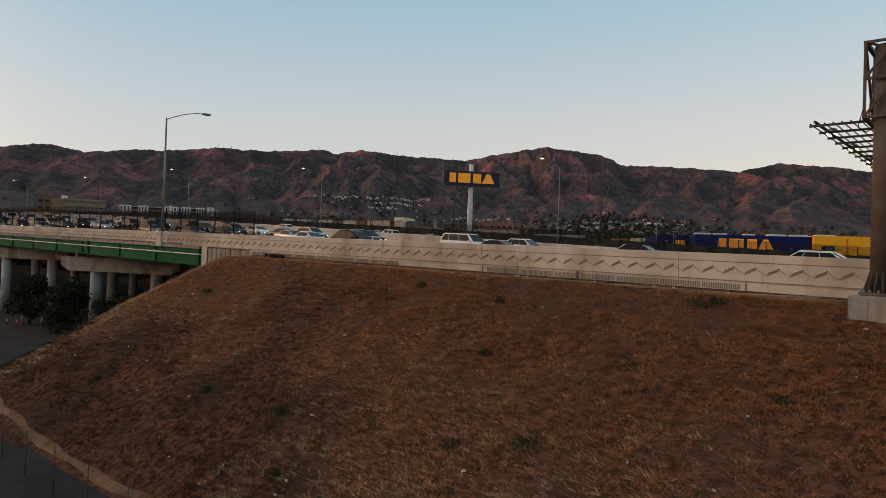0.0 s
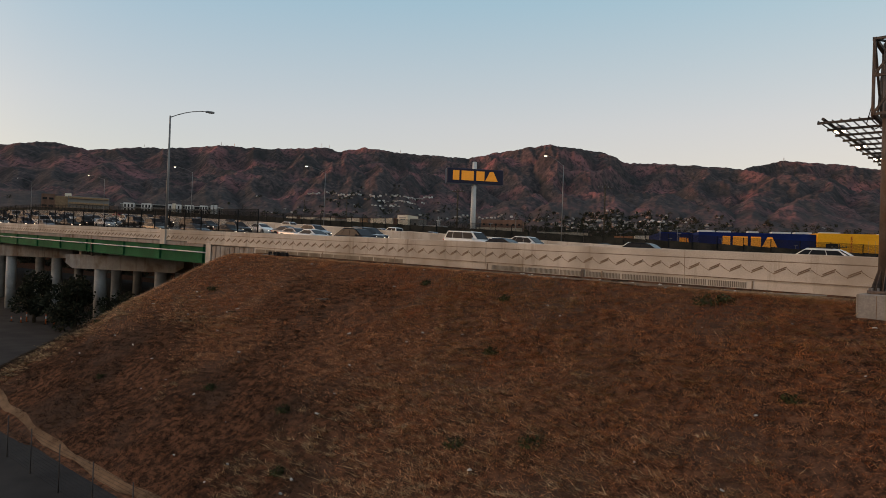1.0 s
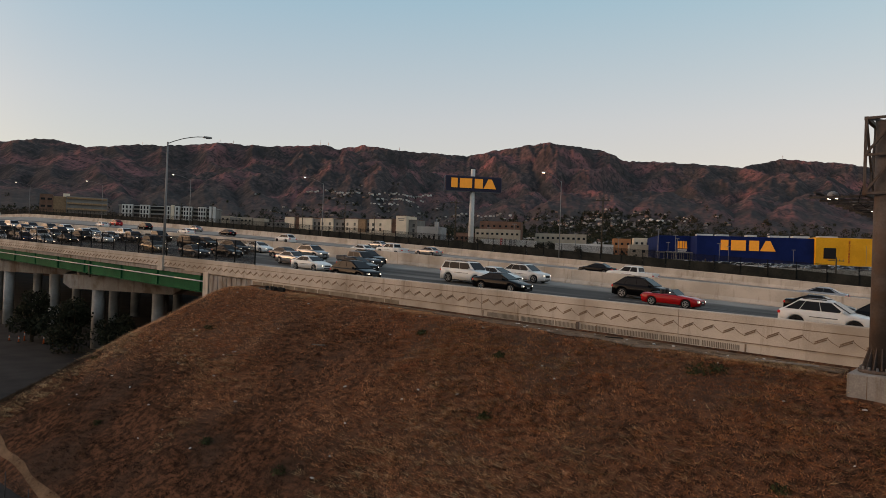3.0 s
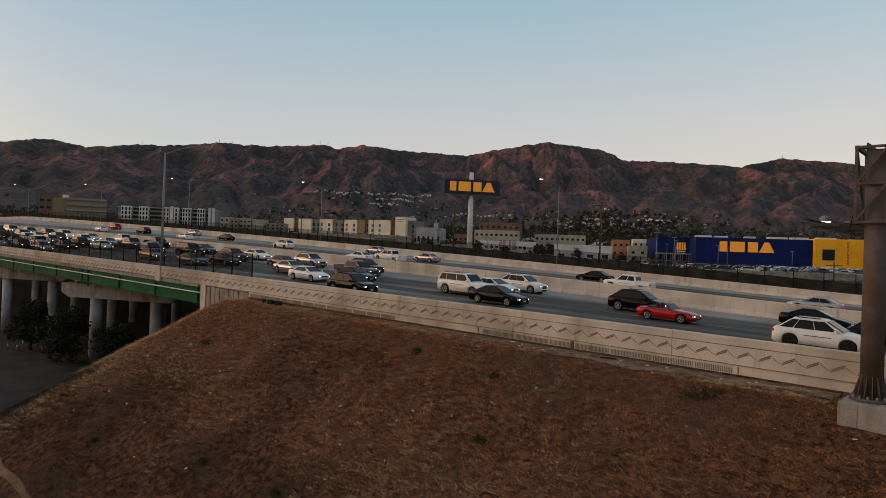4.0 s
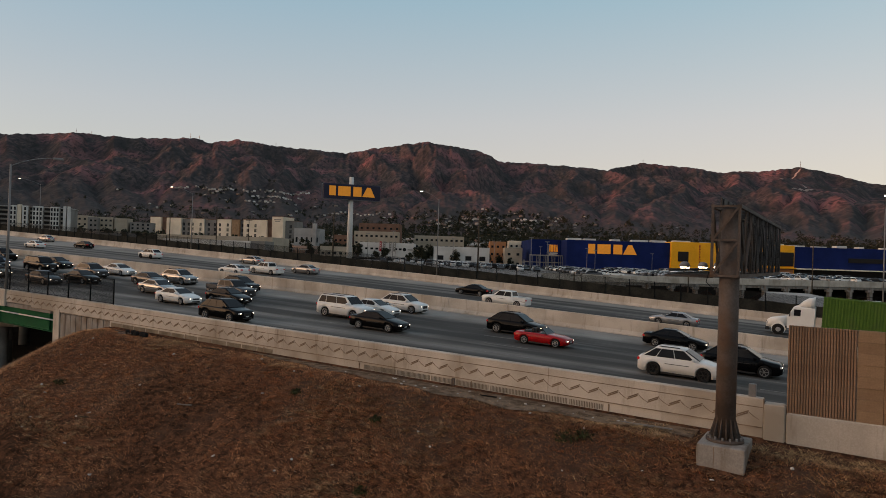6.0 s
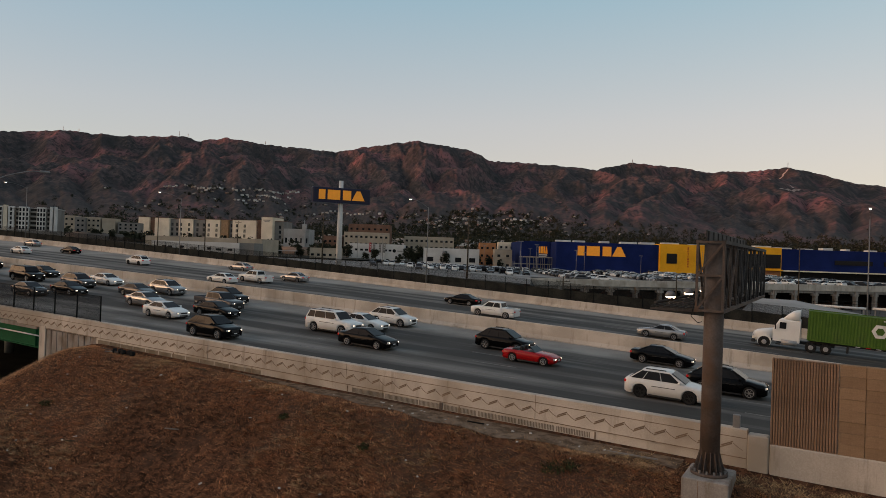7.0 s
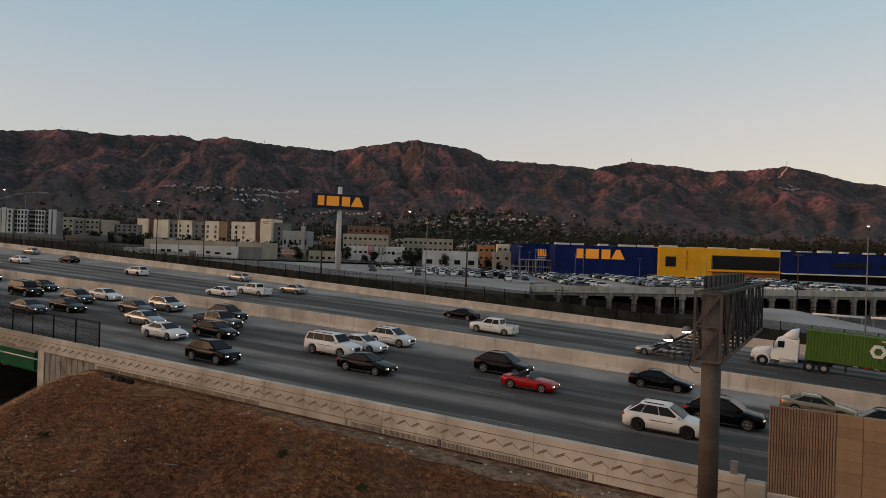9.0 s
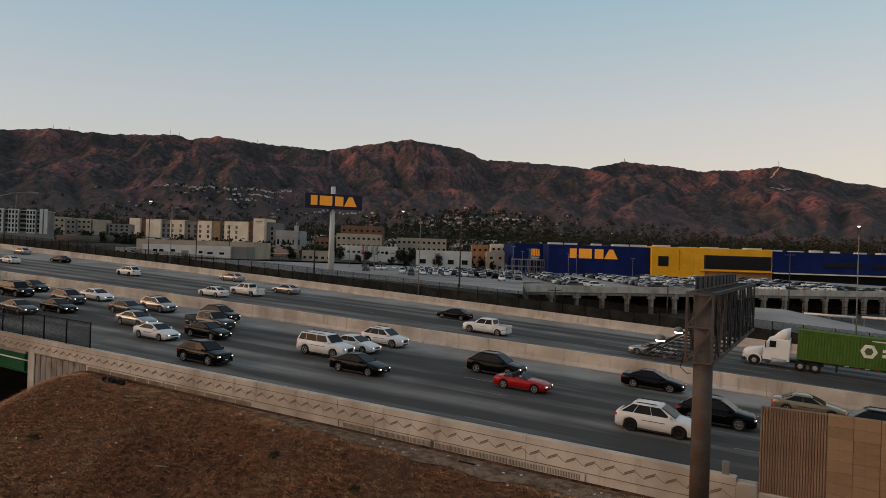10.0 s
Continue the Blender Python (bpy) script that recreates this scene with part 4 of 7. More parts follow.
store = thing("store_building", "large blue store with a yellow entrance block", "store", at=pose(-69.0, 307.3, 8.0, 0, 0, STORE_TURN + 60.2))


def store_box(name, x0, x1, y0, y1, z0, z1, material, label=""):
    return part(name, one(rbox, x0, x1, y0, y1, z0, z1, 0.12), material, store, label)


# local x runs along the front, local y away from the road
store_box("blue_wing", -45.8, 0, 0.5, 70, 0, 14.9, BLUE)
store_box("side_wing", -59.5, -45.8, 17, 80, 0, 15.1, BLUE)
store_box("entrance_block", 0, 54, -1.2, 60, 0, 15.4, YELLOW, "yellow clad entrance block")
store_box("blue_wing", 54, 210, 1.5, 75, 0, 15.0, BLUE)
store_box("glazing", 23.5, 53.6, -1.5, -0.9, 6.2, 12.3, GLASS, "dark strip of entrance glazing")
store_box("square_window", 3.0, 7.6, -1.5, -0.9, 6.8, 11.2, GLASS)
store_box("canopy", 22, 54, -3.0, -0.9, 5.2, 5.65, YELLOW, "yellow canopy edge")
store_box("canopy", 54.1, 205, -3.0, 1.4, 5.0, 5.5, CREAM_WALL, "pale canopy edge")
store_box("entrance_base", 24, 53.5, -1.45, -0.9, 0, 5.1, ORANGE_WALL, "orange band below the glazing")
store_box("shopfront", 54.2, 200, 0.9, 1.45, 0, 4.9, GLASS)
for x0, x1 in ((79, 96), (101, 112)):
    store_box("strip_window", x0, x1, 1.2, 1.7, 8.6, 10.6, GLASS)
for i in range(24):
    x = -46 + i * 10.2 + random.uniform(-2, 2)
    w = random.uniform(2.5, 8)
    store_box("roof_unit", x, x + w, 8, 12, 14.5, 15.6 + random.uniform(0, 0.7), WHITE_WALL, "pale rooftop air unit")
add_mark(store, 21.5, 4.3, pose(-25.5, 0.48, 11.2), 0.25)
add_mark(store, 4.1, 3.3, pose(-49.2, 16.98, 11.1), 0.2)
for z, x0, x1 in ((8.5, -51.2, -47.3), (7.6, -51.2, -47.6)):
    store_box("corner_caption", x0, x1, 16.7, 17.05, z, z + 0.55, WHITE_WALL, "pale caption bar")
# open steel stair and pergola before the side wing
pergola = thing("steel_pergola", "grey open steel pergola with a stair beside the store", "pergola", at=store.matrix_basis.copy())
for x in np.arange(-64, -46, 3.4):
    for y in (4.0, 10.0, 15.5):
        part("post", one(beam, (x, y, 0), (x, y, 7.6 if x > -61 else 5.4), 0.22, 0.22), GALV, pergola)
for y in (4.0, 10.0, 15.5):
    part("beam", one(beam, (-60.6, y, 7.5), (-47, y, 7.5), 0.3, 0.35), GALV, pergola)
    part("beam", one(beam, (-64, y, 4.4), (-47, y, 4.4), 0.25, 0.3), GALV, pergola)
for x in np.arange(-60.6, -47, 1.7):
    part("rafter", one(beam, (x, 3.4, 7.75), (x, 16, 7.75), 0.12, 0.2), GALV, pergola)
for k in range(12):
    part("stair_tread", one(box, -72.5 + 0.7 * k, -71.8 + 0.7 * k, 4, 6, 0.36 * k, 0.36 * k + 0.12), GALV, pergola)
txt = bpy.data.curves.new("entrance_lettering", "FONT")
txt.body, txt.size, txt.extrude, txt.align_x, txt.align_y = "E\nn\nt\nr\na\nn\nc\ne", 1.55, 0.08, "CENTER", "TOP"
txt.space_line = 0.72
txt.materials.append(RED_CLOTH)
word = new("entrance_lettering", txt)
word.parent, word.matrix_basis = store, pose(12.5, -1.35, 14.4, 90, 0, 0)
for x in (17, 19.5, 22):
    part("flag_pole", one(tube, (x, -6, 0), (x, -6, 12.5), 0.07, 0.05, 8), GALV, store)


# ---- town buildings ----
def building(name, label, at, w, d, h, wall, floors=0, bays=0, win=(1.2, 1.4), side=True, parapet=0.6, glass=GLASS):
    """A flat-roofed block with a parapet and inset windows with sills on the front and one side. Local x along the front, y to the rear."""
    b = thing(name, label, "building", "town buildings", at)
    part("wall", one(box, 0, w, 0, d, -3, h), wall, b)
    part("roof", one(box, 0.25, w - 0.25, 0.25, d - 0.25, h, h + 0.06), ROOF_GREY, b)
    for x0, x1, y0, y1 in ((0, w, 0, 0.25), (0, w, d - 0.25, d), (0, 0.25, 0.25, d - 0.25), (w - 0.25, w, 0.25, d - 0.25)):
        part("parapet", one(box, x0, x1, y0, y1, h, h + parapet), wall, b)
    if floors and bays:
        fh, bw = h / floors, w / bays
        pane = one(box, -win[0] / 2, win[0] / 2, -0.03, 0.02, 0, win[1])
        sill = one(box, -win[0] / 2 - 0.08, win[0] / 2 + 0.08, -0.16, 0.0, -0.12, 0)
        src = sil = None
        for f in range(floors):
            for i in range(bays):
                at2 = pose((i + 0.5) * bw, -0.004, f * fh + fh * 0.32)
                if src is None:
                    src = part("window", pane, glass, b, at=at2)
                    sil = part("sill", sill, wall, src)
                else:
                    o = new("window", src.data)
                    o.parent, o.matrix_basis = b, at2
                    q = new("sill", sil.data)
                    q.parent = o
    return b


def toward(depth, bearing):
    """The place at a distance along the ground and a bearing in degrees left of +y."""
    return -math.sin(radians(bearing)) * depth, math.cos(radians(bearing)) * depth


# hotel: a row of cream bays with darker recesses, and a taller end tower
hx, hy = -422.0, 296.5
hotel = thing("hotel", "cream and grey five-storey hotel with small square windows", "building", "town buildings", pose(hx, hy, 19.5, 0, 0, 19))
px = 0.0
for w, h, mat_, proud, wins in ((8.4, 14.7, CREAM_WALL, 0.6, ()), (4.4, 14.4, BROWN_WALL, -0.9, ()), (11.3, 14.4, CREAM_WALL, 0.6, ()), (7.3, 13.8, GREY_WALL, -0.9, (0.2, 0.7)), (10.7, 14.2, CREAM_WALL, 0.6, (0.17, 0.74)), (9.9, 13.6, GREY_WALL, -0.4, (0.3, 0.78)), (10.5, 14.1, CREAM_WALL, 0.6, (0.2, 0.76)), (5.9, 14.0, TAN_BLOCK, 0.2, ()), (3.3, 13.6, GREY_WALL, -1.6, (0.5,)), (17.3, 14.2, CREAM_WALL, 0.6, (0.19, 0.52)), (4.0, 14.4, BROWN_WALL, -0.9, ()), (8.0, 16.6, CREAM_WALL, 1.0, ()), (6.5, 14.0, GREY_WALL, -2.5, (0.6,))):
    bay = part("bay", one(rbox, px, px + w, -proud, 16, -4, h, 0.08), mat_, hotel)
    part("bay_cap", one(box, px - 0.05, px + w + 0.05, -proud - 0.15, 15.8, h, h + 0.28), BROWN_WALL, bay, "brown roof coping")
    for u in wins:
        for f in range(3):
            cx = px + w * u
            pane = part("window", one(box, cx - 0.72, cx + 0.72, -proud - 0.03, -proud + 0.05, 2.5 + f * 3.35, 4.6 + f * 3.35), GLASS, bay)
            part("mullion", one(box, cx - 0.06, cx + 0.06, -proud - 0.09, -proud - 0.03, 2.5 + f * 3.35, 4.6 + f * 3.35), mat_, pane)
            part("sill", one(box, cx - 0.85, cx + 0.85, -proud - 0.16, -proud, 2.33 + f * 3.35, 2.5 + f * 3.35), mat_, pane)
    px += w
part("name_bar", one(box, 94.4, 99.4, -1.12, -1.0, 14.3, 14.9), GREY_WALL, hotel, "dark caption bar")
part("name_bar", one(box, 95.2, 98.8, -1.12, -1.0, 13.3, 13.8), GREY_WALL, hotel, "dark caption bar")
building("warehouse", "long low tan wall of a warehouse behind white sheds", pose(-243.8, 174.6, 13.2, 0, 0, 25), 49, 20, 5.6, CREAM_DULL, parapet=0.3)
wh = building("warehouse", "long low white warehouse with few dark windows", pose(-218.2, 158.8, 12.6, 0, 0, 28), 32.7, 14, 4.2, WHITE_WALL, parapet=0.35)
for x0, x1, z0, z1 in ((4.0, 5.6, 1.9, 2.8), (6.3, 7.9, 1.9, 2.8), (10.6, 12.2, 2.0, 2.9), (21.0, 22.4, 1.7, 2.6), (24.2, 26.2, 1.5, 2.3), (28.6, 30.4, 1.5, 2.3)):
    pane = part("window", one(box, x0, x1, -0.03, 0.02, z0, z1), GLASS, wh)
    part("sill", one(box, x0 - 0.1, x1 + 0.1, -0.14, 0, z0 - 0.12, z0), WHITE_WALL, pane)
part("loading_door", one(box, 14.6, 17.2, -0.04, 0.02, 0.2, 2.6), GREY_WALL, wh)
part("grey_end", one(rbox, 32.7, 38.0, 1.0, 12, -3, 4.6, 0.06), GREY_WALL, wh, "grey end block")
building("shed", "small white shed beside the warehouse", pose(-226.5, 153.5, 12.9, 0, 0, 28), 5.5, 8, 2.2, WHITE_WALL, 1, 2, (1.0, 0.8))
# apartment block: white window panels between dark recessed galleries
ap = thing("apartment_block", "pale grey apartment block with dark recessed balconies", "building", "town buildings", pose(-361.9, 170.0, 19.8, 0, 0, 47))
part("core", one(box, -20, 31.5, 1.6, 15, -3, 11.6), GREY_WALL, ap)
part("roof", one(box, -20.3, 31.8, 1.3, 15.3, 11.6, 11.95), ROOF_GREY, ap)
part("base_wall", one(box, -20, 31.6, -0.3, 1.6, -3, 0.4), GREY_WALL, ap)
for x0, x1, m_, cols in ((-18, -12.5, WHITE_WALL, 3), (-8.5, -3.5, WHITE_WALL, 3), (4.3, 7.5, WHITE_WALL, 2), (7.8, 9.5, CREAM_WALL, 0), (9.9, 12.5, WHITE_WALL, 1), (14.5, 19.0, WHITE_WALL, 3), (22.5, 26.5, WHITE_WALL, 3), (28.3, 29.6, WHITE_WALL, 0), (30.2, 31.5, WHITE_WALL, 0)):
    panel = part("panel", one(rbox, x0, x1, -0.2, 1.6, 0.4, 12.3 if cols else 12.8, 0.06), m_, ap)
    for c in range(cols):
        for f in range(5):
            cx = x0 + (x1 - x0) * (c + 0.5) / cols
            part("window", one(box, cx - 0.42, cx + 0.42, -0.24, -0.18, 1.0 + 2.25 * f, 2.6 + 2.25 * f), GLASS, panel)
for x0, x1 in ((-12.4, -8.6), (-3.4, 4.2), (12.6, 14.4), (19.1, 22.4), (26.6, 28.2)):
    for f in range(5):
        part("balcony", one(rbox, x0, x1, 0.3, 1.6, 0.5 + 2.25 * f, 1.25 + 2.25 * f, 0.04), GREY_WALL, ap, "grey balcony parapet")
        part("balcony_glass", one(box, x0 + 0.3, x1 - 0.3, 1.54, 1.62, 1.3 + 2.25 * f, 2.6 + 2.25 * f), GLASS, ap)
for bx, by, bz, w, h, m_, n_ in ((-434.5, 247.2, 21.5, 10, 10.2, CREAM_DULL, 3), (-428.5, 252.5, 21.5, 8, 9.2, GREY_WALL, 3), (-427.5, 259.1, 21.5, 11, 9.8, CREAM_DULL, 4), (-418.5, 267.0, 21.5, 8, 9.4, CREAM_DULL, 0), (-412, 274.0, 21.5, 13, 7.2, GREY_WALL, 4)):
    building("apartment_block", "dull tan low apartment block among trees", pose(bx, by, bz, 0, 0, 40), w, 12, h, m_, 3 if n_ else 0, n_, (1.3, 1.2))
bx, by = toward(540, 72.7)
ob1 = building("office_block", "beige and brick office block with dark window bands", pose(bx, by, 22, 0, 0, 70), 8.0, 20, 20.0, BROWN_WALL, 4, 2, (2.6, 1.5))
part("stair_wall", one(rbox, 8.0, 16.0, 1.0, 20, -3, 19.6, 0.1), TAN_BLOCK, ob1)
part("roof_house", one(rbox, 14.0, 18.0, 4.0, 12, 19.6, 22.0, 0.1), CREAM_WALL, ob1)
ob2 = building("office_block", "long grey-beige office block with open galleries", pose(bx + 16 * math.cos(radians(70)), by + 16 * math.sin(radians(70)), 22, 0, 0, 70), 26.0, 20, 19.5, GREY_WALL)
for k in range(5):
    part("gallery", one(rbox, 0.5, 25.5, -1.2, 0.0, 3.2 + 3.8 * k, 4.4 + 3.8 * k, 0.05), TAN_BLOCK, ob2, "pale gallery parapet")
# white two-storey building with banners
wbx = building("white_building", "white two-storey building with red and grey banners", pose(-219.0, 276.0, 9.0, 0, 0, 31), 28.4, 18, 10.1, WHITE_WALL, parapet=0.5)
for x in (3.7, 6.4, 9.0, 18.9, 21.2):
    pane = part("window", one(box, x - 0.75, x + 0.75, -0.03, 0.02, 6.9, 7.9), GLASS, wbx)
    part("sill", one(box, x - 0.85, x + 0.85, -0.15, 0, 6.78, 6.9), WHITE_WALL, pane)
for x in (5.0, 11.5, 14.0, 20.0):
    part("door_bay", one(box, x - 0.7, x + 0.7, -0.05, 0.02, 0.6, 2.9), GLASS, wbx)
for x, m_ in ((10.5, RED_CLOTH), (12.4, GREY_WALL), (15.5, GREY_WALL), (17.7, GREY_WALL)):
    banner = part("banner", one(box, x, x + 1.0, -1.1, -1.02, 6.2, 11.2), m_, wbx, "upright cloth banner")
    for z in (7.4, 8.6, 9.8):
        part("banner_mark", one(box, x + 0.3, x + 0.7, -1.14, -1.1, z, z + 0.7), WHITE_WALL, banner)
    part("banner_pole", one(tube, (x + 1.1, -1.05, -1), (x + 1.1, -1.05, 11.6), 0.08, n=6), GALV, wbx)
crest = bmesh.new()
tube(crest, (23.4, -0.1, 7.3), (23.4, 0.0, 7.3), 0.95, 0.95, 8)
part("crest", crest, MESH_BLACK, wbx, "dark round emblem")
part("caption", one(box, 25.0, 27.8, -0.06, 0.0, 7.0, 7.5), GREY_WALL, wbx, "grey caption bar")
building("brick_block", "dark red-brown brick block", pose(-255.5, 320.6, 14.0, 0, 0, 31), 25, 18, 17.3, BROWN_WALL, 4, 7, (1.3, 1.2))
building("brick_block", "cream and brick lower block before the brick one", pose(-252.5, 312.8, 14.0, 0, 0, 31), 26.5, 7, 12.2, CREAM_DULL, 3, 9, (1.4, 1.2))
building("brick_block", "low red-brown brick hall", pose(-262.5, 306.0, 14.0, 0, 0, 31), 11, 8, 9.5, BROWN_WALL, 2, 4, (1.3, 1.2))
building("shop", "low white shop with two dark openings", pose(-175.5, 279.3, 9.0, 0, 0, 32), 27.5, 18, 8.8, WHITE_WALL, 1, 4, (3.0, 2.2))
building("apartment_block", "long tan two-storey block behind the white building", pose(-233.7, 348.9, 13.0, 0, 0, 31), 31, 14, 12.3, CREAM_DULL, 3, 10, (1.5, 1.3))
building("shop", "low yellow-cream shop by the street", pose(-199.5, 223.9, 11.6, 0, 0, 31), 13, 10, 4.3, CREAM_DULL, 1, 5, (1.2, 1.0))
shelter = thing("shelter", "open shelter with a pale roof by the street", "shelter", "town buildings", pose(-209.5, 213.0, 11.6, 0, 0, 31))
part("roof", one(rbox, -0.4, 9.4, -0.4, 5.4, 3.0, 3.3, 0.06), ROOF_GREY, shelter)
for x in (0.2, 3.0, 6.0, 8.8):
    for y in (0.2, 4.8):
        part("post", one(beam, (x, y, -1), (x, y, 3.0), 0.18, 0.18), GALV, shelter)
building("house", "orange stucco house with a flat roof", pose(-165.6, 319.6, 9.5, 0, 0, 30), 8.8, 12, 12.2, ORANGE_WALL, 3, 3, (1.2, 1.2))
building("house", "cream house behind the car park", pose(-160.8, 333.2, 10.0, 0, 0, 30), 8.5, 12, 12.6, CREAM_WALL, 3, 3, (1.2, 1.2))
building("house", "low cream annex beside the store", pose(-145.1, 296.3, 9.0, 0, 0, 30), 8.6, 12, 9.2, CREAM_DULL, 2, 2, (1.4, 1.2))
church = building("church", "white church hall with a slim tower", pose(-291.0, 302.7, 15.5, 0, 0, 30), 15.5, 16, 11.6, PALE_GREY, 1, 5, (1.2, 3))
part("tower", one(rbox, 11.5, 13.8, -2, 0.4, -3, 15.2, 0.1), PALE_GREY, church)
part("cross", one(box, 12.5, 12.8, -1.0, -0.7, 15.2, 17.6), PALE_GREY, church)
part("cross_arm", one(box, 12.0, 13.3, -1.0, -0.7, 16.5, 16.8), PALE_GREY, church)

# ---- car park deck ----
deck = thing("parking_deck", "concrete parking deck with open lower level", "parking deck", at=pose(-59, 139.6, 0, 0, 0, 47))
DL = 172
part("deck_slab", one(box, 0, DL, 0, 96, 9.3, 10.4), LOT_PALE, deck)
part("deck_parapet", one(rbox, -1.0, DL, -0.3, 0, 9.5, 11.05, 0.05), CONCRETE, deck)
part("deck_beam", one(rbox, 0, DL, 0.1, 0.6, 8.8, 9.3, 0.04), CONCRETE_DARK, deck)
# added near-black sheet that closes off the open level behind the columns
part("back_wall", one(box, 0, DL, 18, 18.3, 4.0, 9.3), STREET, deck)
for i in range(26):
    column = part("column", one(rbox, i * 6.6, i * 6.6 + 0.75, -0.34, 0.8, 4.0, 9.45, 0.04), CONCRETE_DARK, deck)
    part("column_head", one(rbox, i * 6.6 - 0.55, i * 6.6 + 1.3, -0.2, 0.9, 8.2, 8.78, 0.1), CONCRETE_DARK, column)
tagged(strip("car_park", -175, -67, lambda x: y_lot(x), lambda x: 315 + 0.5 * (x + 69), 0.06, LOT_PALE, 60, 60), "pale asphalt car park", "car park", kind="structure")
tagged(strip("car_park_apron", -67, -40, lambda x: y_lot(x), lambda x: np.maximum(-2.366 * x, y_lot(x) + 0.2), 0.06, LOT_PALE, 60, 30), "pale asphalt corner of the car park", "car park", kind="structure")
tagged(strip("access_road", -58, 75, lambda x: np.maximum(y_lot(x) + 1, -2.366 * x), lambda x: 142 + 1.072 * (x + 59), 0.05, LOT_ASPHALT, 80, 30), "grey service road below the parking deck", "road", kind="structure")
tagged(strip("verge", -600, 75, lambda x: y_far(x) + 2.0, lambda x: y_lot(x) + 1, 0.04, TOWN_GROUND, 120, 24), "dark overgrown verge behind the freeway fence", "ground", kind="structure")
tagged(strip("town_ground", -860, 260, lambda x: np.where((x > -178) & (x < 80), 318.0, y_lot(x)), lambda x: 0 * x + 930, 0.0, TOWN_GROUND, 120, 90), "dark yards and streets between the town buildings", "ground", kind="structure")

def apron_z(x, y):
    far = np.clip(10.1 - 0.17 * np.maximum(x + 6, 0), 4.8, 10.1)
    f = np.clip((y - 87) / 38.0, 0, 1)
    return 7.4 * (1 - f) + far * f


tagged(strip("ramp", -12, 60, const(87.0), const(125.0), 0.0, LOT_PALE, 60, 16, apron_z), "pale grey concrete ramp beside the freeway fence", "ramp", kind="structure")
pipe = thing("pipe_run", "pale pipes on low supports beside the ramp", "pipes", at=pose(3, 138, 4.6))
for x0, x1 in ((-6.5, 1.5), (2.4, 12.0), (13.0, 24.0)):
    part("pipe", one(tube, (x0, 0, 4.2), (x1, 0, 4.1), 0.22, n=10), PIPE_WHITE, pipe)
    for x in (x0 + 0.4, (x0 + x1) / 2, x1 - 0.4):
        part("support", one(rbox, x - 0.12, x + 0.12, -0.12, 0.12, 0, 4.0, 0.02), GALV, pipe)
deck_rail = thing("deck_railing", "dark steel railing in front of the parking deck", "railing", at=pose(-59, 139.6, 0, 0, 0, 47))
for k in range(40):
    part("post", one(beam, (58 + k * 2.9, -12, 4.4), (58 + k * 2.9, -12, 7.6), 0.08, 0.08), MESH_BLACK, deck_rail)
for z in (6.2, 6.9, 7.6):
    part("rail", one(beam, (58, -12, z), (174, -12, z), 0.09, 0.09), MESH_BLACK, deck_rail)

# ---- path and fence at the foot of the bank ----
def y_path(x):
    return 10.9 + 0.0042 * np.maximum(-31 - x, 0) ** 2 + 0.006 * np.maximum(x + 31, 0) ** 1.5


tagged(strip("footpath", -62, -12, lambda x: y_path(x) - 0.15 - 0.06 * np.sin(x * 0.9), lambda x: y_path(x) + 0.19 + 0.05 * np.sin(x * 1.3), 0.05, TRAIL, 120, 6), "narrow trodden dirt path at the foot of the bank", "path", kind="structure")
low_fence = thing("chain_link_fence", "dark chain-link fence along the foot of the bank", "fence", at=pose(-20, 9.6, 0))
fpost = None
for i in range(16):
    x = -18.0 - 2.9 * i
    y = float(y_path(np.array(x))) - 1.7
    at = pose(x + 20, y - 9.6, z_at(x, y) - 0.1)
    if fpost is None:
        fpost = part("post", one(tube, (0, 0, 0), (0, 0, 1.9), 0.022, n=8), DARK_STEEL, low_fence, at=at)
    else:
        o = new("post", fpost.data)
        o.parent, o.matrix_basis = low_fence, at
    x2 = x - 2.9
    y2 = float(y_path(np.array(x2))) - 1.7
    wire = bmesh.new()
    za, zb = z_at(x, y) - 0.1, z_at(x2, y2) - 0.1
    for k in range(14):
        f = 0.1 + 0.13 * k
        beam(wire, (x + 20, y - 9.6, za + f), (x2 + 20, y2 - 9.6, zb + f), 0.006, 0.006)
    tagged(part("wire_mesh", wire, MESH_BLACK, low_fence), kind="stuff")

# ---- fence and utility poles behind the freeway ----
screen = thing("roadside_fence", "dark fabric-covered fence behind the far barrier", "fence", at=pose(0, 80, 8))
sp = None
for i in range(110):
    x = 34 - 3.0 * i
    y, zz = y_far(x) + 1.7, z_road(x, 80.0) - 0.2
    dz, dy = z_road(x - 2.97, 80.0) - 0.2 - zz, -0.03
    o = part("screen_panel", one(raw, [(x, y - 80, zz - 8), (x - 2.97, y + dy - 80, zz + dz - 8), (x - 2.97, y + dy - 80, zz + dz + 2.35 - 8), (x, y - 80, zz + 2.3 - 8), (x, y - 79.97, zz - 8), (x - 2.97, y + dy - 79.97, zz + dz - 8), (x - 2.97, y + dy - 79.97, zz + dz + 2.35 - 8), (x, y - 79.97, zz + 2.3 - 8)], BOX_FACES), SCREEN_DARK, screen)
    at = pose(x, y - 80.06, zz - 8)
    if sp is None:
        sp = part("post", one(tube, (0, 0, -0.3), (0, 0, 3.25), 0.05, n=6), MESH_BLACK, screen, at=at)
    else:
        o = new("post", sp.data)
        o.parent, o.matrix_basis = screen, at
wire = bmesh.new()
